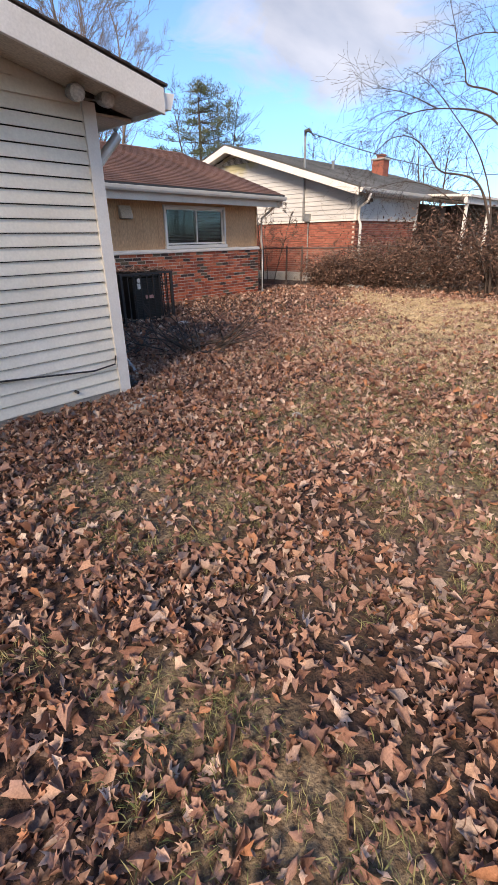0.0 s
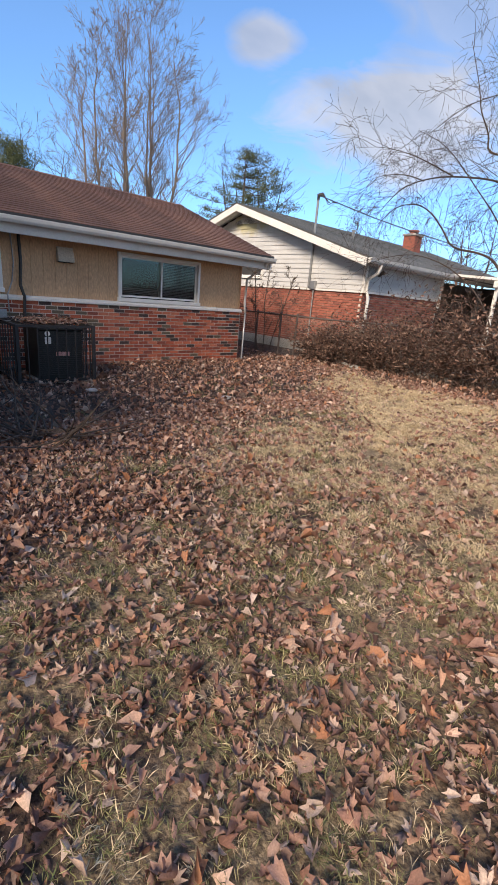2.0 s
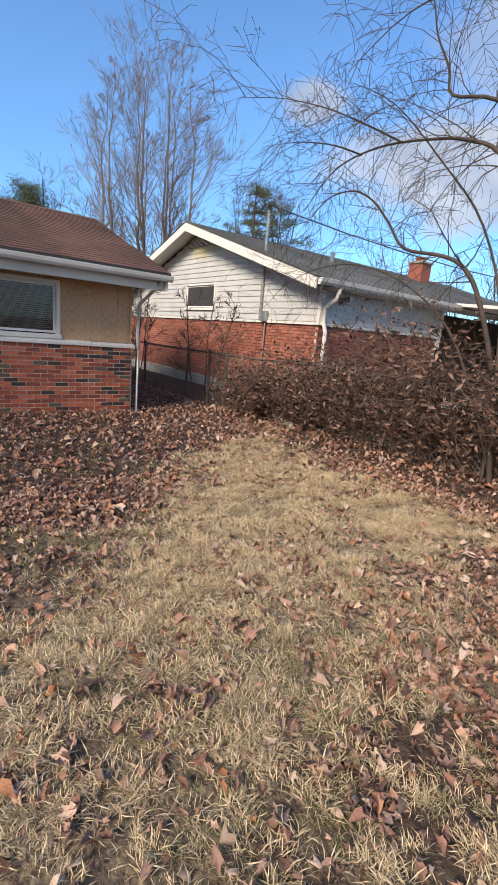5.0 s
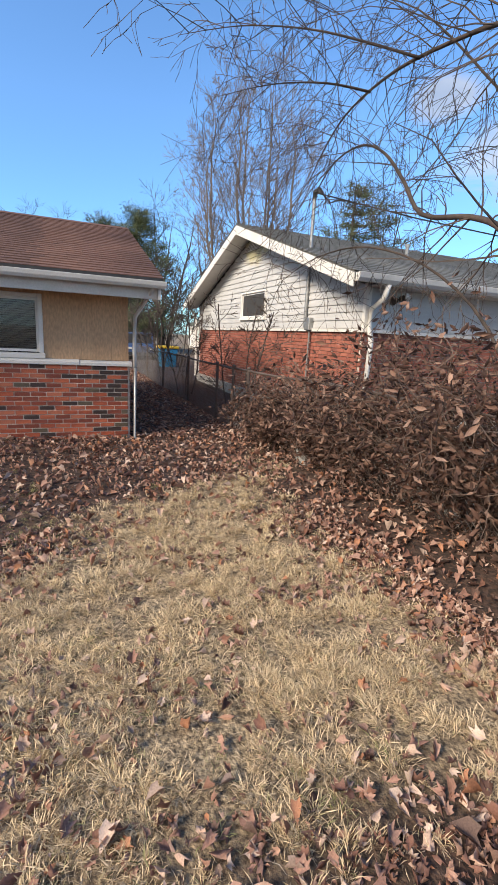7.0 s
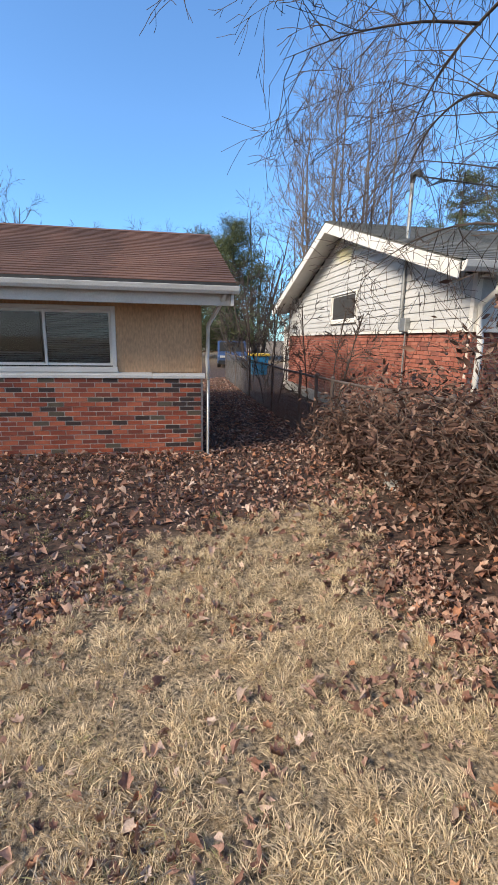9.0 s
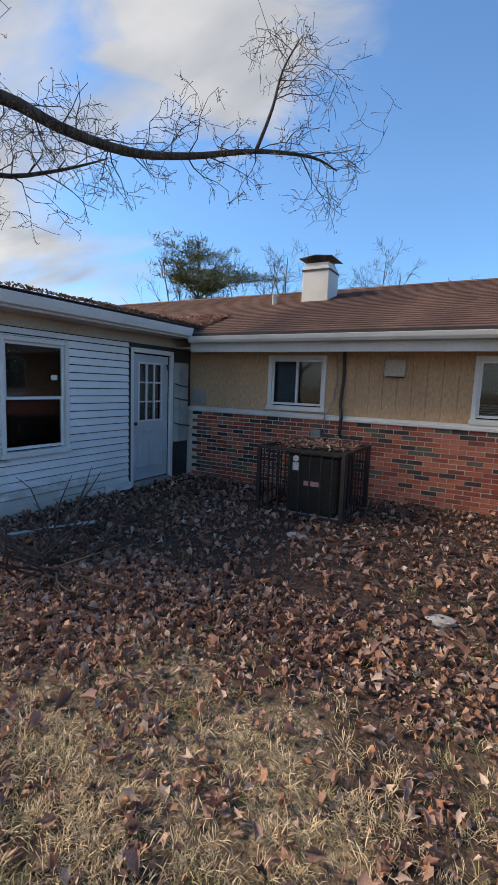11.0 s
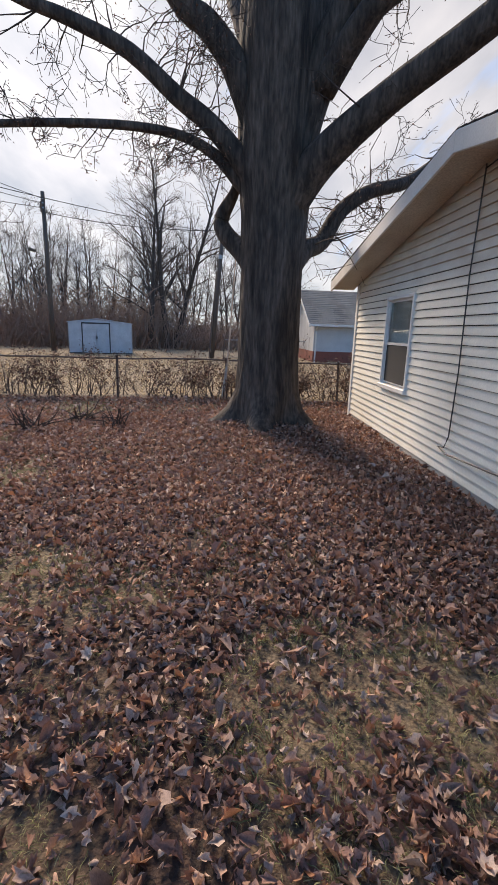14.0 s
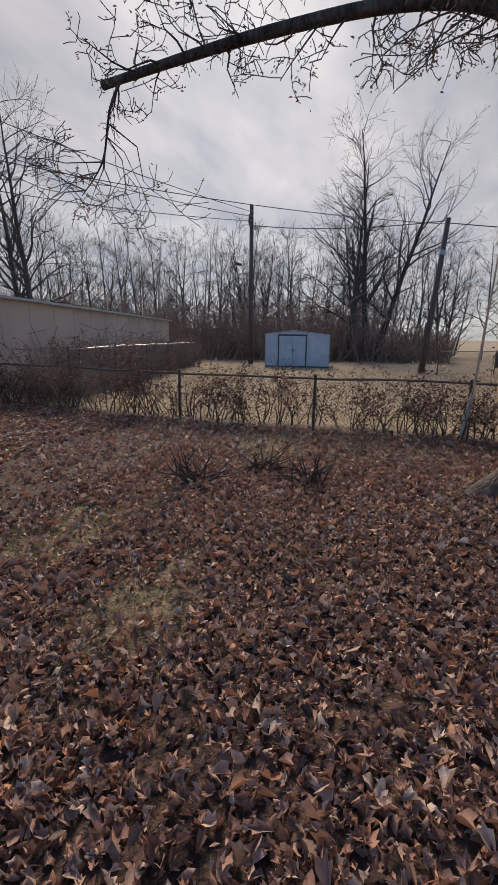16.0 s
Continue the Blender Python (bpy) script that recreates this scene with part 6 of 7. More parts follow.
for i in range(84):
    a = radians(-86 - 62 * ((i % 42) + rf.random()) / 42)
    d = rf.uniform(41, 58) if i < 42 else rf.uniform(58, 85)
    src_ = rf.choice((wood_a, wood_b, wood_d)) if i < 42 else wood_d
    put(copy_thing(src_, pose(0, 0, 0)), -2 + d * math.sin(a), -3 + d * math.cos(a), rf.uniform(.72, 1.0) * (d / 50), rf.uniform(0, 360))
for x, y, s, a in ((-36.5, -8.2, .85, 200), (-40, -2.0, .7, 40), (-44, 1.5, .72, 90), (-48, 4.5, .7, 20), (-23.4, -24.5, .85, 75), (-33, 1.2, .52, 210), (-38, 2.4, .60, 310)):
    put(copy_thing(wood_a if s < .8 else wood_c, pose(0, 0, 0)), x, y, s, a)

rq = random.Random(88)
thick = Geo()
for i in range(5000):
    if i < 3900:
        a, d, h = radians(rq.uniform(-147, -87)), rq.uniform(33, 47), rq.uniform(1.4, 5.0)
    else:
        a, d, h = radians(-120), 16.0, rq.triangular(.7, 2.0, 1.3)
    x, y = -2 + d * math.sin(a), -3 + d * math.cos(a)
    if i >= 3900:
        along = rq.random()
        x, y = -10.9 - 15.5 * along, -12.1 - 4.0 * along + rq.uniform(-.3, 1.0)
    if x > -10.6:
        continue
    if a > radians(-95) and i < 3900:
        h *= .6
    k_ = 2.3 * d / 38
    p, dd = Vector((x, y, -.1)), Vector((rq.gauss(0, .28), rq.gauss(0, .28), 1)).normalized()
    pts = [p.copy()]
    for k in range(3):
        dd = (dd + Vector((rq.gauss(0, .25), rq.gauss(0, .25), -.05))).normalized()
        p = p + dd * h / 3
        pts.append(p.copy())
    thick.tube(pts, [.022 * k_, .018 * k_, .013 * k_, .007 * k_], 3, False)
    for _ in range(3):
        k = rq.randint(1, 3)
        e = Vector((rq.gauss(0, 1), rq.gauss(0, 1), rq.gauss(.3, .6))).normalized()
        thick.tube([pts[k], pts[k] + e * h * rq.uniform(.15, .34)], [.011 * k_, .007 * k_], 3, False)
under = part("undergrowth", thick, M["brush"])
tagged(under, "brown leafless undergrowth at the edge of the wood", "undergrowth", "", "stuff")

# ---- garden shed ----
shed = thing("garden_shed", "pale blue-grey metal garden shed with dark-edged doors", "shed", at=pose(-27.0, -11.35, -.04, 0, 0, 101))
SW, SD, SH = 3.55, 2.4, 1.72


def ribbed(name, x0, x1, y, z0, z1, n, d):
    """A sheet panel with pressed ribs, each rib a part of it."""
    p = part(name, Geo().box(x0, x1, y, y + .03, z0, z1), M["shed"], shed)
    for i in range(n):
        x = x0 + (x1 - x0) * (i + .5) / n
        part("rib", Geo().box(x - .012, x + .012, y - d, y, z0 + .02, z1 - .02), M["shed"], p)
    return p


ribbed("front_panel", 0, .75, 0, 0, SH, 5, .012)
ribbed("front_panel", 2.28, SW, 0, 0, SH, 8, .012)
part("front_header", Geo().prism([(.0, SH), (SW, SH), (SW, SH + .03), (SW * .45, SH + .22), (0, SH + .05)], "y", 0, .03), M["shed"], shed)
for a, b in ((.78, 1.52), (1.54, 2.25)):
    d_ = ribbed("door_leaf", a, b, -.02, .05, SH - .04, 4, .012)
    part("door_handle", Geo().box(1.50 if a < 1 else 1.56, 1.53 if a < 1 else 1.59, -.07, -.035, .85, 1.0), M["shed_trim"], d_)
part("door_track", Geo().box(.72, 2.32, -.05, -.0, SH - .03, SH + .05).box(.72, .78, -.045, -.002, .02, SH - .03).box(2.25, 2.31, -.045, -.002, .02, SH - .03), M["shed_trim"], shed, "dark door surround")
part("side_panel", Geo().box(0, .03, .03, SD, 0, SH), M["shed"], shed)
part("side_panel", Geo().box(SW - .03, SW, .03, SD, 0, SH), M["shed"], shed)
part("back_panel", Geo().box(.03, SW - .03, SD - .03, SD, 0, SH), M["shed"], shed)
part("roof", Geo().prism([(-.06, SH + .03), (SW * .45, SH + .26), (SW + .06, SH + .02), (SW + .06, SH + .05), (SW * .45, SH + .29), (-.06, SH + .06)], "y", -.08, SD + .08), M["shed"], shed, "low-pitched metal roof")
part("corner_trim", Geo().box(-.012, .03, -.014, .0, 0, SH).box(SW - .03, SW + .012, -.014, 0, 0, SH), M["tin"], shed)
part("sill", Geo().box(0, SW, -.03, .0, 0, .05), M["shed_trim"], shed)

# ---- utility poles and wires ----
P1, P2 = (-29.2, -13.0), (-25.2, -3.1)
pole = thing("utility_pole", "dark wooden utility pole with a small lamp arm", "pole")
part("shaft", Geo().tube([(P1[0], P1[1], -.4), (P1[0], P1[1] - .05, 9.0)], [.16, .11], 10), M["pole_wood"], pole, smooth=True)
part("bracket", Geo().box(P1[0] - .05, P1[0] + .05, P1[1] - .22, P1[1] - .08, 7.9, 8.5), M["pole_wood"], pole)
part("lamp_arm", Geo().tube([(P1[0], P1[1], 5.4), (P1[0] + .2, P1[1] - .6, 5.75)], .03, 6), M["grey_metal"], pole)
part("lamp_head", Geo().tube([(P1[0] + .2, P1[1] - .55, 5.72), (P1[0] + .3, P1[1] - .95, 5.82)], [.08, .11], 8), M["bronze"], pole)
for z_ in (8.1, 8.35, 8.6):
    part("insulator", Geo().tube([(P1[0] + .13, P1[1], z_), (P1[0] + .22, P1[1], z_ + .02)], [.03, .05], 6), M["grey_metal"], pole)
pole2 = thing("utility_pole", "leaning dark wooden utility pole with a pale guy guard", "pole")
part("shaft", Geo().tube([(P2[0], P2[1], -.4), (P2[0] - .1, P2[1] + .55, 6.7)], [.15, .11], 10), M["pole_wood"], pole2, smooth=True)
part("band", Geo().tube([(P2[0] - .08, P2[1] + .43, 5.2), (P2[0] - .08, P2[1] + .46, 5.4)], .13, 10), M["grey_metal"], pole2)
part("guy_guard", Geo().tube([(P2[0] + .35, P2[1] - .1, -.1), (P2[0] + .25, P2[1] + .05, 2.3)], .035, 6), M["rust"], pole2)


def wire(a, b, sag_, r=.016, label="black overhead power line"):
    pts = [tuple(a[j] + (b[j] - a[j]) * k / 20 - (sag_ * 4 * (k / 20) * (1 - k / 20) if j == 2 else 0) for j in range(3)) for k in range(21)]
    tagged(part("overhead_wire", Geo().tube(pts, r, 4), M["rubber"]), label, "wire", "lines on the poles")


wire((P1[0] + .15, P1[1], 8.6), (-3.0, -21.0, 9.4), .5)
wire((P1[0] + .15, P1[1], 8.35), (-4.5, -23.0, 8.6), .6)
wire((P1[0] + .15, P1[1], 8.1), (-8.0, -26.0, 7.4), .5)
wire((P1[0], P1[1], 7.9), (P2[0] - .1, P2[1] + .55, 6.6), .25, .02)
wire((P2[0] - .1, P2[1] + .55, 6.5), (-42, 30, 7.2), .5, .02)
wire((-7.5, -27.5, 9.2), (P2[0] - .1, P2[1] + .55, 6.45), .9, .014)

# thin pale pole stuck in the fence
pv = thing("fence_stake", "thin pale plastic pole leaning at the fence", "pole")
part("shaft", Geo().tube([(-10.22, -2.45, -.05), (-10.24, -2.36, 1.4), (-10.27, -2.26, 3.1)], [.024, .02, .012], 7), M["beige"], pv)
part("torn_wrap", Geo().tube([(-10.2, -2.5, .02), (-10.2, -2.45, .35), (-10.21, -2.42, .72)], [.03, .042, .02], 7), M["tin"], pv, "torn pale plastic wrap")

# ---- long low building and far houses ----
lb = thing("long_building", "long low beige metal-clad building beyond the brush", "building", at=pose(-9.4, -12.35, 0, 0, 0, 195))
LBL = 16.9
part("front_wall", Geo().box(0, LBL, 0, .1, -.2, 2.38), M["beige"], lb)
for i in range(13):
    part("cladding_seam", Geo().box(i * 1.27 + .1, i * 1.27 + .15, -.012, 0, -.2, 2.34), M["beige"], lb)
part("roof", Geo().prism([(-.15, 2.38), (5.1, 2.46), (5.1, 2.58), (-.15, 2.45)], "x", -.2, LBL + .2), M["tin"], lb)
part("end_wall", Geo().box(0, .1, .1, 5, -.2, 2.38), M["beige"], lb)
part("end_wall", Geo().box(LBL - .1, LBL, .1, 5, -.2, 2.38), M["beige"], lb)
part("back_wall", Geo().box(.1, LBL - .1, 4.9, 5, -.2, 2.42), M["beige"], lb)


def far_house(label, m, L, D, eave, ridge, wall_mat, roof_mat, wins=(), base=.6, door_at=None):
    """A small gabled house: local x along the ridge, front at y = 0."""
    h = thing("house", label, "house", at=m)
    part("wall", Geo().box(0, L, 0, D, base, eave).prism([(0, eave), (D, eave), (D / 2, ridge - .1)], "x", 0, L), wall_mat, h)
    part("base_wall", Geo().box(-.02, L + .02, -.02, D + .02, -.3, base), M["brick_red"], h)
    rf_ = part("roof", Geo().prism([(-.4, eave - .12), (D / 2, ridge), (D + .4, eave - .12), (D + .4, eave - .22), (D / 2, ridge - .12), (-.4, eave - .22)], "x", -.35, L + .35), roof_mat, h)
    shingle_courses(rf_, roof_mat, 18, -.36, L + .36, -.42, eave - .11, D / 2, ridge + .01, int(L * 10), tab=.5)
    part("gutter", Geo().box(-.35, L + .35, -.5, -.4, eave - .24, eave - .12), M["white"], h)
    for a in (0, 1):
        x = -.38 if a == 0 else L + .34
        part("rake_board", Geo().prism([(-.4, eave - .13), (D / 2, ridge - .01), (D / 2, ridge - .2), (-.4, eave - .3)], "x", x, x + .04), M["white"], h)
        part("rake_board", Geo().prism([(D + .4, eave - .13), (D / 2, ridge - .01), (D / 2, ridge - .2), (D + .4, eave - .3)], "x", x, x + .04), M["white"], h)
    part("downspout", Geo().tube([(.1, -.42, eave - .24), (.1, -.06, eave - .5), (.1, -.06, 0)], .045, 6), M["white"], h)
    for x0, x1, z0, z1 in wins:
        w_ = new("window")
        w_.parent = h
        part("frame", Geo().box(x0 - .07, x1 + .07, -.05, .0, z0 - .07, z1 + .07), M["vinyl"], w_)
        part("pane", Geo().box(x0, (x0 + x1) / 2 - .02, -.056, -.05, z0, z1).box((x0 + x1) / 2 + .02, x1, -.056, -.05, z0, z1), M["curtain"], w_)
    for i in range(int((eave - base) / .2)):
        z_ = base + i * .2
        part("siding_board", Geo().prism([(0, z_), (-.02, z_), (-.004, z_ + .2), (0, z_ + .2)], "x", 0, L), wall_mat, h)
    return h


far_house("small white-sided house with a grey shingle roof", pose(-25.2, 2.6, -.2, 0, 0, 90), 11, 8, 2.35, 4.35, M["nsiding"], M["shingle_grey"], [(3.0, 4.4, 1.0, 2.0), (6.5, 7.9, 1.0, 2.0)], .75)
far_house("distant white house with a grey roof", pose(-62, 6.0, -1.2, 0, 0, 80), 12, 8, 2.9, 5.2, M["vinyl"], M["shingle_grey"], [(2, 3.4, 1.1, 2.2), (6, 7.4, 1.1, 2.2)], .3)
far_house("distant white gabled house across the street", pose(22.0, 57, -.4, 0, 0, -72), 10, 8, 3.2, 5.4, M["vinyl"], M["shingle_grey"], [(2, 3.2, 1.4, 2.6), (5, 6.2, 1.4, 2.6)], .3)
far_house("distant low house at the end of the passage", pose(6.5, 62, -.4, 0, 0, 0), 12, 8, 2.6, 4.4, M["nsiding"], M["shingle"], [(2, 4, 1.0, 2.1), (7, 9, 1.0, 2.1)], .6)


def car(label, m, paint, L=4.6, W=1.8, H=1.65):
    """A parked car with a shaped body, glasshouse, wheels and lamps."""
    c = thing("car", label, "car", at=m)
    prof = [(0, .35), (.05, .75), (.25, .88), (1.15, .98), (1.75, H - .05), (2.2, H), (3.6, H - .02), (4.3, 1.05), (L - .05, .95), (L, .4), (L - .3, .28), (.3, .28)]
    part("body", Geo().prism(prof, "y", 0, W), paint, c, bevel=.05)
    part("side_glass", Geo().prism([(1.35, 1.02), (1.85, H - .12), (3.5, H - .1), (4.05, 1.05)], "y", -.006, W + .006), M["dark"], c, "dark car windows")
    part("windscreen", Geo().prism([(1.14, 1.0), (1.70, H - .1), (1.72, H - .1), (1.18, 1.0)], "y", .12, W - .12), M["dark"], c)
    for x in (.85, 3.7):
        for y in (-.01, W - .19):
            wh = new("wheel")
            wh.parent = c
            part("tyre", Geo().tube([(x, y, .32), (x, y + .2, .32)], .32, 16), M["rubber"], wh)
            part("rim", Geo().tube([(x, y - .006, .32), (x, y + .206, .32)], .19, 12), M["grey_metal"], wh)
    for y in (.15, W - .45):
        part("headlight", Geo().box(-.01, .1, y, y + .3, .66, .78), M["lamp_glass"], c)
        part("tail_light", Geo().box(L - .06, L + .01, y, y + .3, .72, .9), M["pinklabel"], c)
    part("bumper", Geo().box(-.06, .05, .05, W - .05, .3, .5), M["rubber"], c)
    return c


car("blue car parked beside the side passage", pose(11.9, 25.5, 0, 0, 0, 84), M["paint_blue"])
car("dark car parked by the far house", pose(-48, 3.6, -.3, 0, 0, 100), M["paint_dark"])
car("pale car parked by the far house", pose(-44.5, 5.6, -.3, 0, 0, 80), M["shed"])
cart = thing("yellow_bin", "yellow and teal yard bin beside the parked car", "bin", at=pose(11.6, 20.6, 0))
part("tub", Geo().prism([(-.35, 0), (.35, 0), (.45, .95), (-.45, .95)], "y", -.4, .4), M["teal"], cart, bevel=.03)
part("lid", Geo().box(-.5, .5, -.45, .45, .95, 1.08), M["yellow"], cart, bevel=.03)
driveway = tagged(part("driveway", Geo().box(8.0, 9.4, 18, 60, -.05, .03), M["concrete"]), "pale concrete drive in front of the houses", "driveway", "", "structure")

# ---- things on the ground ----
pipe = thing("loose_pipe", "grimy white plastic pipe lying on the leaves", "pipe")
part("tube", Geo().tube([(.40, .38, .035), (.72, 1.05, .04), (1.05, 1.75, .045)], .020, 8), M["tin"], pipe)
rs = random.Random(41)


def rock(x, y, sx_, sy_, sz_, label, mat="stone", turn=0.0):
    g = Geo().sphere((0, 0, 0), 1, 10, 6)
    g.v = [(a * sx_ * (1 + .22 * noise.noise(Vector((a * 2 + x, b * 2 + y, c * 2)))), b * sy_ * (1 + .22 * noise.noise(Vector((a * 2 + y, b * 2, c * 2 + x)))), max(-.4, min(.75, c)) * sz_) for a, b, c in g.v]
    return tagged(part("stone", g, M[mat], at=pose(x, y, float(ground_z(x, y)) + sz_ * .25, 0, 0, turn)), label, "stone", "stones in the yard")


rock(-.12, -.42, .30, .11, .035, "flat weathered splash stone by the downspout", "concrete", 15)
rock(4.72, 1.62, .12, .08, .04, "flat pale stone among the leaves", "stone", 20)
rock(3.12, 2.72, .14, .08, .04, "flat pale stone among the leaves", "stone", -10)
rock(.55, -1.75, .07, .05, .02, "small flat grey stone in the grass", "stone", 40)
rock(9.9, 3.1, .5, .12, .09, "broken concrete kerb piece under the vines", "concrete", 70)
rock(10.4, 1.2, .6, .14, .12, "broken concrete kerb piece under the vines", "concrete", 80)
rock(10.6, -.6, .5, .14, .12, "broken concrete kerb piece under the vines", "concrete", 88)


def stick_pile(label, x, y, n, spread_, length, up, seed):
    rr = random.Random(seed)
    t = thing("stick_pile", label, "sticks")
    for i in range(n):
        a = rr.uniform(0, 6.28)
        p = Vector((x + rr.gauss(0, spread_), y + rr.gauss(0, spread_), .02 + float(ground_z(x, y))))
        d = Vector((math.cos(a), math.sin(a), rr.uniform(.02, up)))
        pts = [p]
        for k in range(5):
            d = (d + Vector((rr.gauss(0, .2), rr.gauss(0, .2), rr.gauss(0, .12)))).normalized()
            q = pts[-1] + d * length * rr.uniform(.12, .24)
            q.z = max(q.z, .02)
            pts.append(q)
        part("stick", Geo().tube(pts, [.011, .010, .0085, .007, .005, .003], 5), M["twig"], t)
    return t


stick_pile("heap of fallen twigs on the leaves", 1.7, .75, 34, .18, 1.1, .9, 3)
stick_pile("fallen bare branch on the leaves", 1.2, 1.5, 10, .2, .9, .25, 4)
stick_pile("dead clump of weeds among the leaves", -6.6, -5.5, 22, .09, .5, 2.2, 5)
stick_pile("dead clump of weeds among the leaves", -7.05, -4.3, 18, .10, .45, 2.2, 6)
stick_pile("dead clump of weeds among the leaves", -7.3, -5.0, 18, .10, .5, 2.2, 7)
stick_pile("fallen twigs beside the wall", 3.9, 3.2, 8, .4, .6, .2, 8)
litter = thing("litter_scrap", "crumpled pale plastic scrap in the grass", "litter")
part("scrap", Geo().prism([(6.05, -1.55), (6.085, -1.54), (6.095, -1.51), (6.06, -1.505)], "z", .03, .05), M["teal"], litter)

# ---- fallen leaves, grass ----
rng_l = np.random.RandomState(2)


def in_wing(x, y):
    return ((x < .03) & (x > -8.2) & (y > -.03)) | ((x > -.1) & (x < 7.78) & (y > MY - .07))


def leaves_over(n, x0, x1, y0, y1, keep, size, seed, template=LEAF_T, tf=LEAF_F, lift=.012, tilt=.35):
    r = np.random.RandomState(seed)
    x, y = r.uniform(x0, x1, n), r.uniform(y0, y1, n)
    ok = (r.uniform(0, 1, n) < keep(x, y)) & ~in_wing(x, y)
    x, y = x[ok], y[ok]
    m = len(x)
    z = ground_z(x, y) + lift + r.uniform(0, .02, m)
    s = size * np.clip(r.lognormal(-.12, .30, m), .45, 1.6)
    return scatter(template, tf, np.stack([x, y, z], 1), r.uniform(0, 6.28, m), r.normal(0, tilt, m), r.normal(0, tilt, m), s)


def litter_density(x, y):
    lawn, mixed = lawn_mask(x, y), np.maximum(mixed_mask(x, y), patch_mask(x, y))
    bank = .25 * ((y > 2.2) & (x > 0)) + .25 * (x > 8.6) + .2 * ((y > -1.0) & (x < 0))
    clump = .62 + .7 * value_noise(x, y, .38, 31)
    drift = smooth01((value_noise(x, y, .30, 33) * .65 + value_noise(x, y, .13, 34) * .35 - .50) * 5)
    cover_ = (.88 + bank) * (1 - mixed) + mixed * (.14 + .2 * smooth01((4.0 - x) * .8) + .50 * drift)
    cover_ = cover_ * (1 - lawn) + lawn * (.05 + .30 * drift)
    return np.clip(cover_ * clump, 0, 1)


def outer_density(x, y):
    near = (x > -8.2) & (x < 9.2) & (y > -6.6) & (y < 1.4)
    return litter_density(x, y) * np.where(near, .25, 1.0)


for n_, tv_, tf_, size_, seed_, lift_, tilt_, lab_ in (
        (34000, LEAF_T, LEAF_F, .062, 71, .016, .6, "thick litter of curled brown lobed leaves"),
        (34000, LEAF_T2, LEAF_F2, .058, 74, .014, .6, "thick litter of twisted brown lobed leaves"),
        (50000, LEAF_T3, LEAF_F3, .068, 75, .016, .75, "litter of folded three-lobed brown leaves"),
        (50000, LEAF_T4, LEAF_F4, .062, 77, .014, .75, "litter of crumpled three-lobed brown leaves")):
    v1, f1 = leaves_over(n_, -8.2, 9.2, -6.6, 1.4, litter_density, size_, seed_, tv_, tf_, lift_, tilt_)
    cloud_mesh("fallen_leaves", v1, f1, M["leaf"], None, lab_, "leaves", "stuff", True)
for n_, tv_, tf_, size_, seed_, lift_, tilt_, keep_, lab_ in (
        (52000, LEAF_T3, LEAF_F3, .086, 78, .014, .7, outer_density, "litter of folded brown leaves round the yard's edges"),
        (50000, LEAF_S, LEAF_SF, .048, 72, .006, .6, litter_density, "small broken brown leaf litter")):
    v1, f1 = leaves_over(n_, -10.2, 11.4, -8.5, 4.95, keep_, size_, seed_, tv_, tf_, lift_, tilt_)
    cloud_mesh("fallen_leaves", v1, f1, M["leaf"], None, lab_, "leaves", "stuff")
v3, f3 = leaves_over(26000, -10.2, -1.0, -16.5, -8.4, lambda x, y: .75 + 0 * x, .12, 76, LEAF_S, LEAF_SF)
cloud_mesh("fallen_leaves", v3, f3, M["leaf"], None, "leaf litter at the far side of the yard", "leaves", "stuff")
v3, f3 = leaves_over(9000, 7.7, 9.6, 4.8, 18, lambda x, y: .9 + 0 * x, .08, 73, LEAF_S, LEAF_SF)
cloud_mesh("fallen_leaves", v3, f3, M["leaf"], None, "leaf litter in the side passage", "leaves", "stuff")
# leaves on the wing roof, in the valley and on the condenser
r = np.random.RandomState(91)
n = 2600
y = 5.6 - np.abs(r.normal(0, 1.5, n))
x = .40 - np.abs(r.normal(0, .75, n))
ok = (y > -.3) & (x > -3)
x, y = x[ok], y[ok]
z = WEAVE + .02 + (RIDGE_Z - WEAVE) * (.43 - x) / (.43 - RIDGE_X)
z = np.maximum(z, EZ + .01 + (RZ - EZ) * (y - EY) / (RY - EY)) + r.uniform(0, .03, len(x))
v4, f4 = scatter(LEAF_S, LEAF_SF, np.stack([x, y, z], 1), r.uniform(0, 6.28, len(x)), r.normal(0, .4, len(x)), r.normal(0, .4, len(x)), r.uniform(.06, .12, len(x)))
cloud_mesh("fallen_leaves", v4, f4, M["leaf"], None, "drift of leaves in the roof valley", "leaves", "stuff")
n = 420
p = np.stack([r.uniform(2.45, 3.36, n), r.uniform(3.42, 4.35, n), CZ + .01 + np.abs(r.normal(0, .02, n))], 1)
v5, f5 = scatter(LEAF_S, LEAF_SF, p, r.uniform(0, 6.28, n), r.normal(0, .4, n), r.normal(0, .4, n), r.uniform(.06, .11, n))
cloud_mesh("fallen_leaves", v5, f5, M["leaf"], None, "leaves heaped on the cage top", "leaves", "stuff")


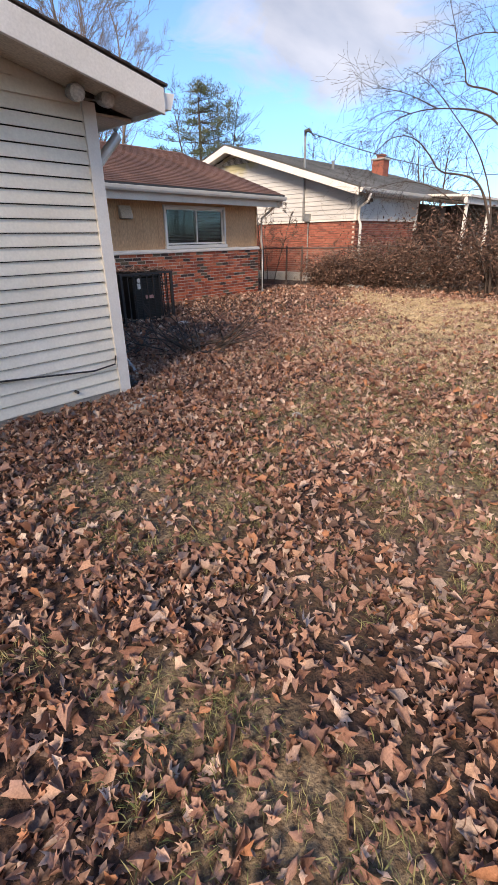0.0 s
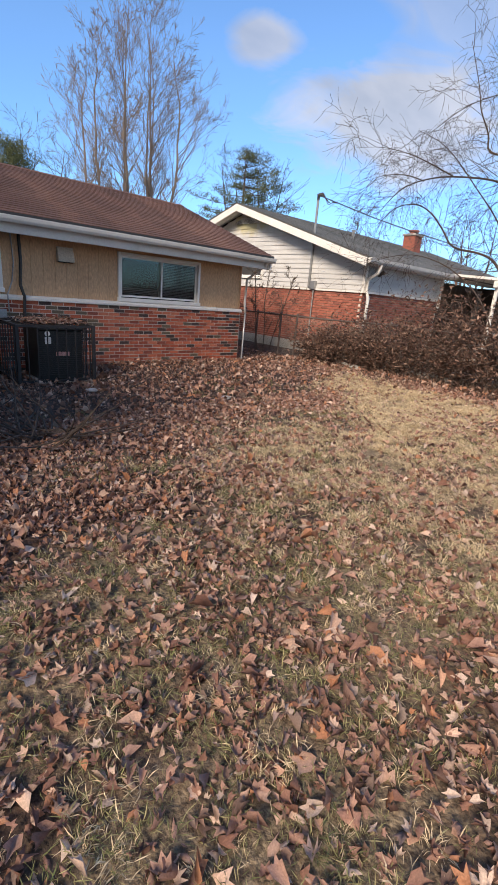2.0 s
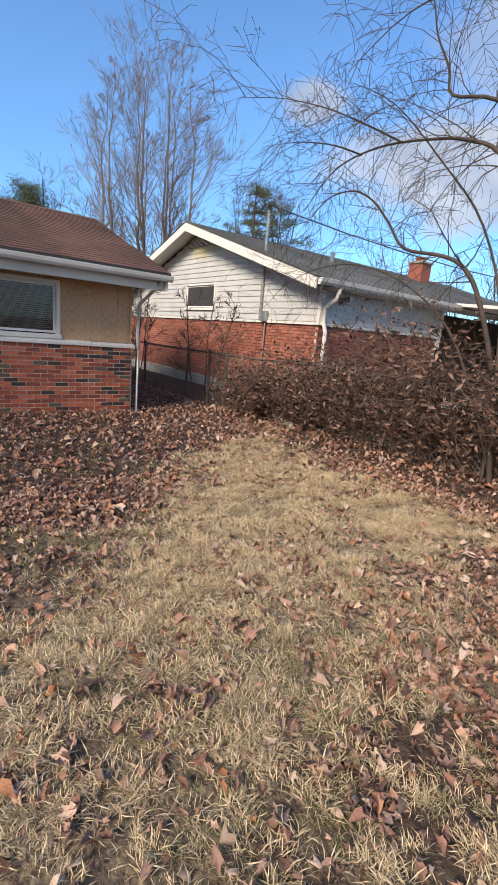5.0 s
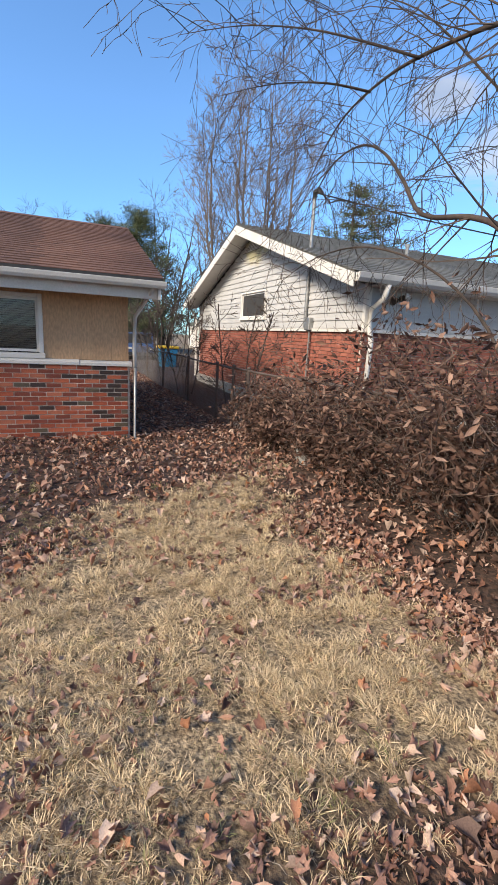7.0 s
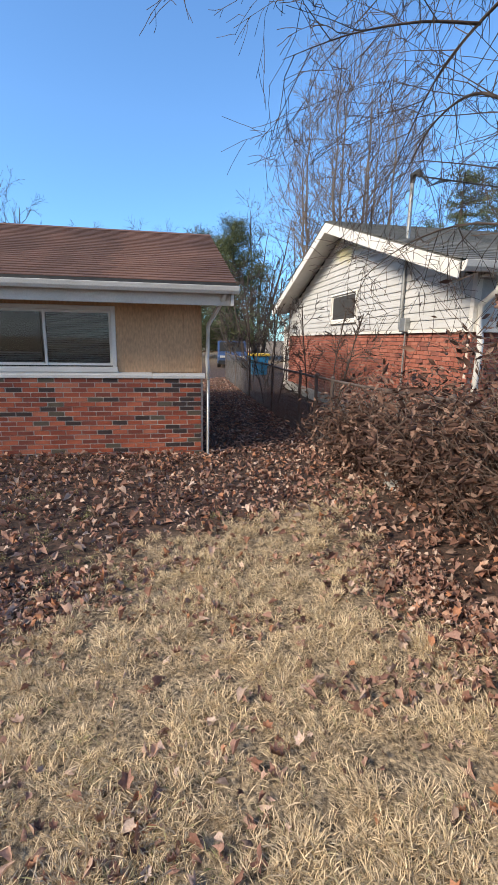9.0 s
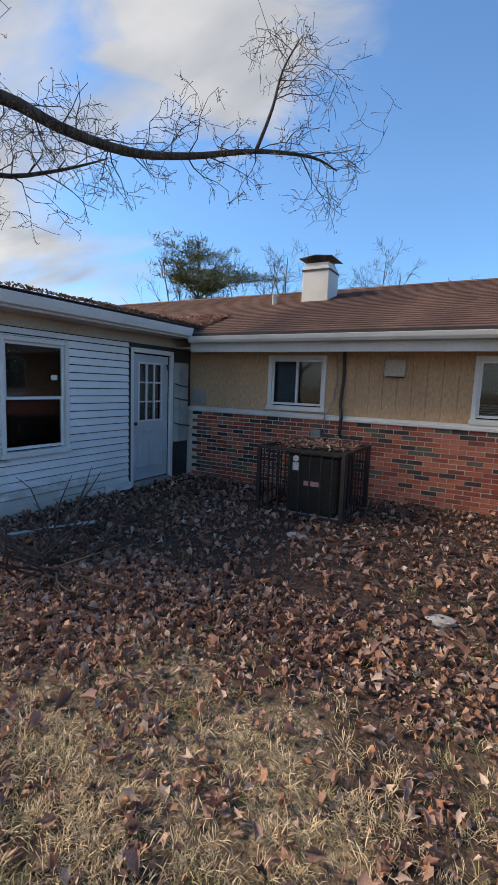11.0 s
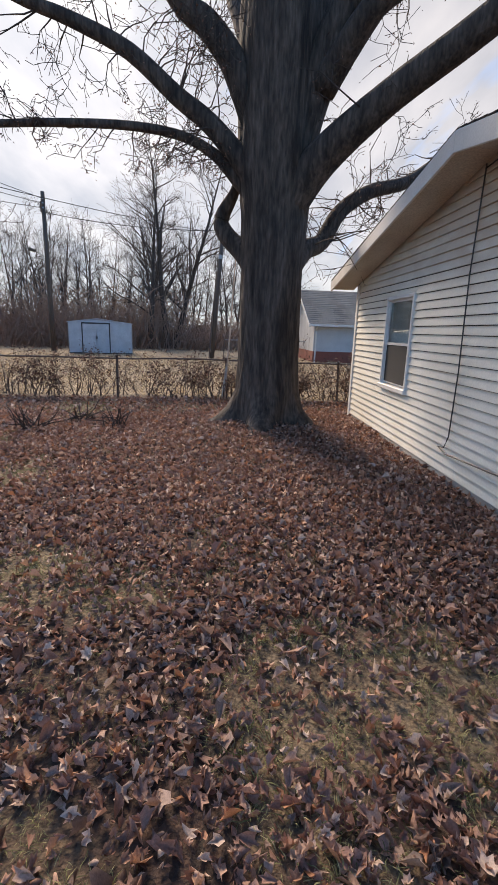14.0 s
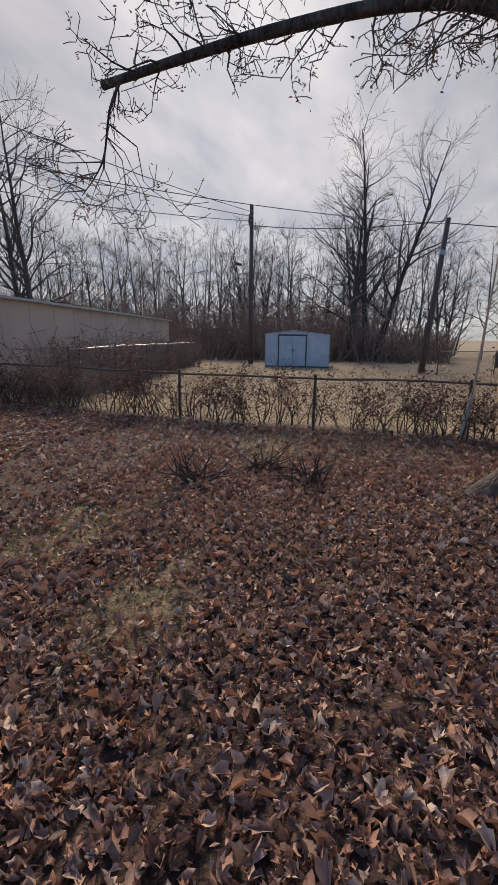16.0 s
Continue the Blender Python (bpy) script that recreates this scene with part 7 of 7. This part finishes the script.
def grass(tufts, x0, x1, y0, y1, keep, blades, length, seed, mat, label, width=.0014, lie=.4, size=.038):
    """Matted tufts of thin bent blades that lean outwards and flop over."""
    r = np.random.RandomState(seed)
    x, y = r.uniform(x0, x1, tufts), r.uniform(y0, y1, tufts)
    ok = (r.uniform(0, 1, tufts) < keep(x, y)) & ~in_wing(x, y)
    x, y = np.repeat(x[ok], blades), np.repeat(y[ok], blades)
    big_ = np.repeat(r.uniform(.55, 1.35, ok.sum()), blades)
    sway = np.repeat(r.uniform(0, 6.28, ok.sum()), blades)
    m = len(x)
    a, d = r.uniform(0, 6.28, m), np.abs(r.normal(0, size, m)) * big_
    x, y = x + np.cos(a) * d, y + np.sin(a) * d
    yaw = np.where(r.uniform(0, 1, m) < .55, a, sway) - 1.5708 + r.normal(0, .7, m)
    w = width / length
    t = np.array([(0, 0, 0), (-w, .52, .20), (w, .50, .22), (.04, 1, .06)], dtype=float)
    tf = np.array([(0, 2, 1), (1, 2, 3)])
    sel = ~in_wing(x, y)
    rise = np.clip(r.normal(.45, lie, m), -.05, 1.2)
    v, f = scatter(t, tf, np.stack([x, y, ground_z(x, y) + r.uniform(-.002, .016, m) * big_], 1)[sel], yaw[sel], rise[sel], r.normal(0, .35, m)[sel], (r.uniform(length * .5, length * 1.25, m) * big_)[sel])
    return cloud_mesh("dead_grass" if mat == "straw" else "green_grass", v, f, M[mat], None, label, "grass", "stuff")


def tuft_spots(x, y):
    """Grass grows in fist-sized clumps with bare gaps between."""
    return smooth01((value_noise(x, y, .15, 40) * .7 + value_noise(x, y, .06, 42) * .3 - .36) * 5)


def straw_density(x, y):
    return np.clip(lawn_mask(x, y) * (.16 + .9 * tuft_spots(x, y)), 0, 1)


def mixed_density(x, y):
    strawy = .22 + .78 * smooth01((x - 2.2) * .8) * smooth01((-.1 - y) * 1.2 + .15)
    return np.clip(strawy * np.maximum(mixed_mask(x, y), patch_mask(x, y)) * (1 - lawn_mask(x, y)) * (.25 + .75 * tuft_spots(x, y)) * (.35 + .8 * value_noise(x, y, .5, 43)), 0, 1)


def green_density(x, y):
    speck = smooth01((value_noise(x, y, .8, 44) * .6 + value_noise(x, y, .3, 45) * .4 - .60) * 6) * .6
    return np.clip((speck + mixed_mask(x, y) * .9 * value_noise(x, y, .6, 47) + patch_mask(x, y) * 1.6) * (.3 + .7 * tuft_spots(x, y)) * (1 - .75 * lawn_mask(x, y)), 0, 1)


grass(11000, 4.6, 9.6, -3.2, 3.6, straw_density, 80, .050, 81, "straw", "matted straw-coloured winter grass in tufts")
grass(27000, .4, 9.4, -4.4, 1.6, mixed_density, 44, .048, 84, "straw", "thin straw-coloured winter grass among leaves")
grass(29000, -9.8, 9.4, -6.6, 3.2, green_density, 34, .046, 82, "green", "tufts of faded green grass among leaves", .0013, .45, .045)
grass(5000, -26, -10.5, -14, 4, lambda x, y: .9 + 0 * x, 8, .16, 83, "straw", "dead grass of the field beyond the fence", .010, .5, .12)

# bricks of the wainscot nearest the walk, each a piece of its own
rb3 = random.Random(5)
for xc, zc, half in near_bricks:
    b = new("brick", half_mesh if half else rb3.choice(brick_meshes))
    b.parent = brick_wall
    b.location = (xc, MY - .042 + rb3.uniform(-.002, .002), zc)
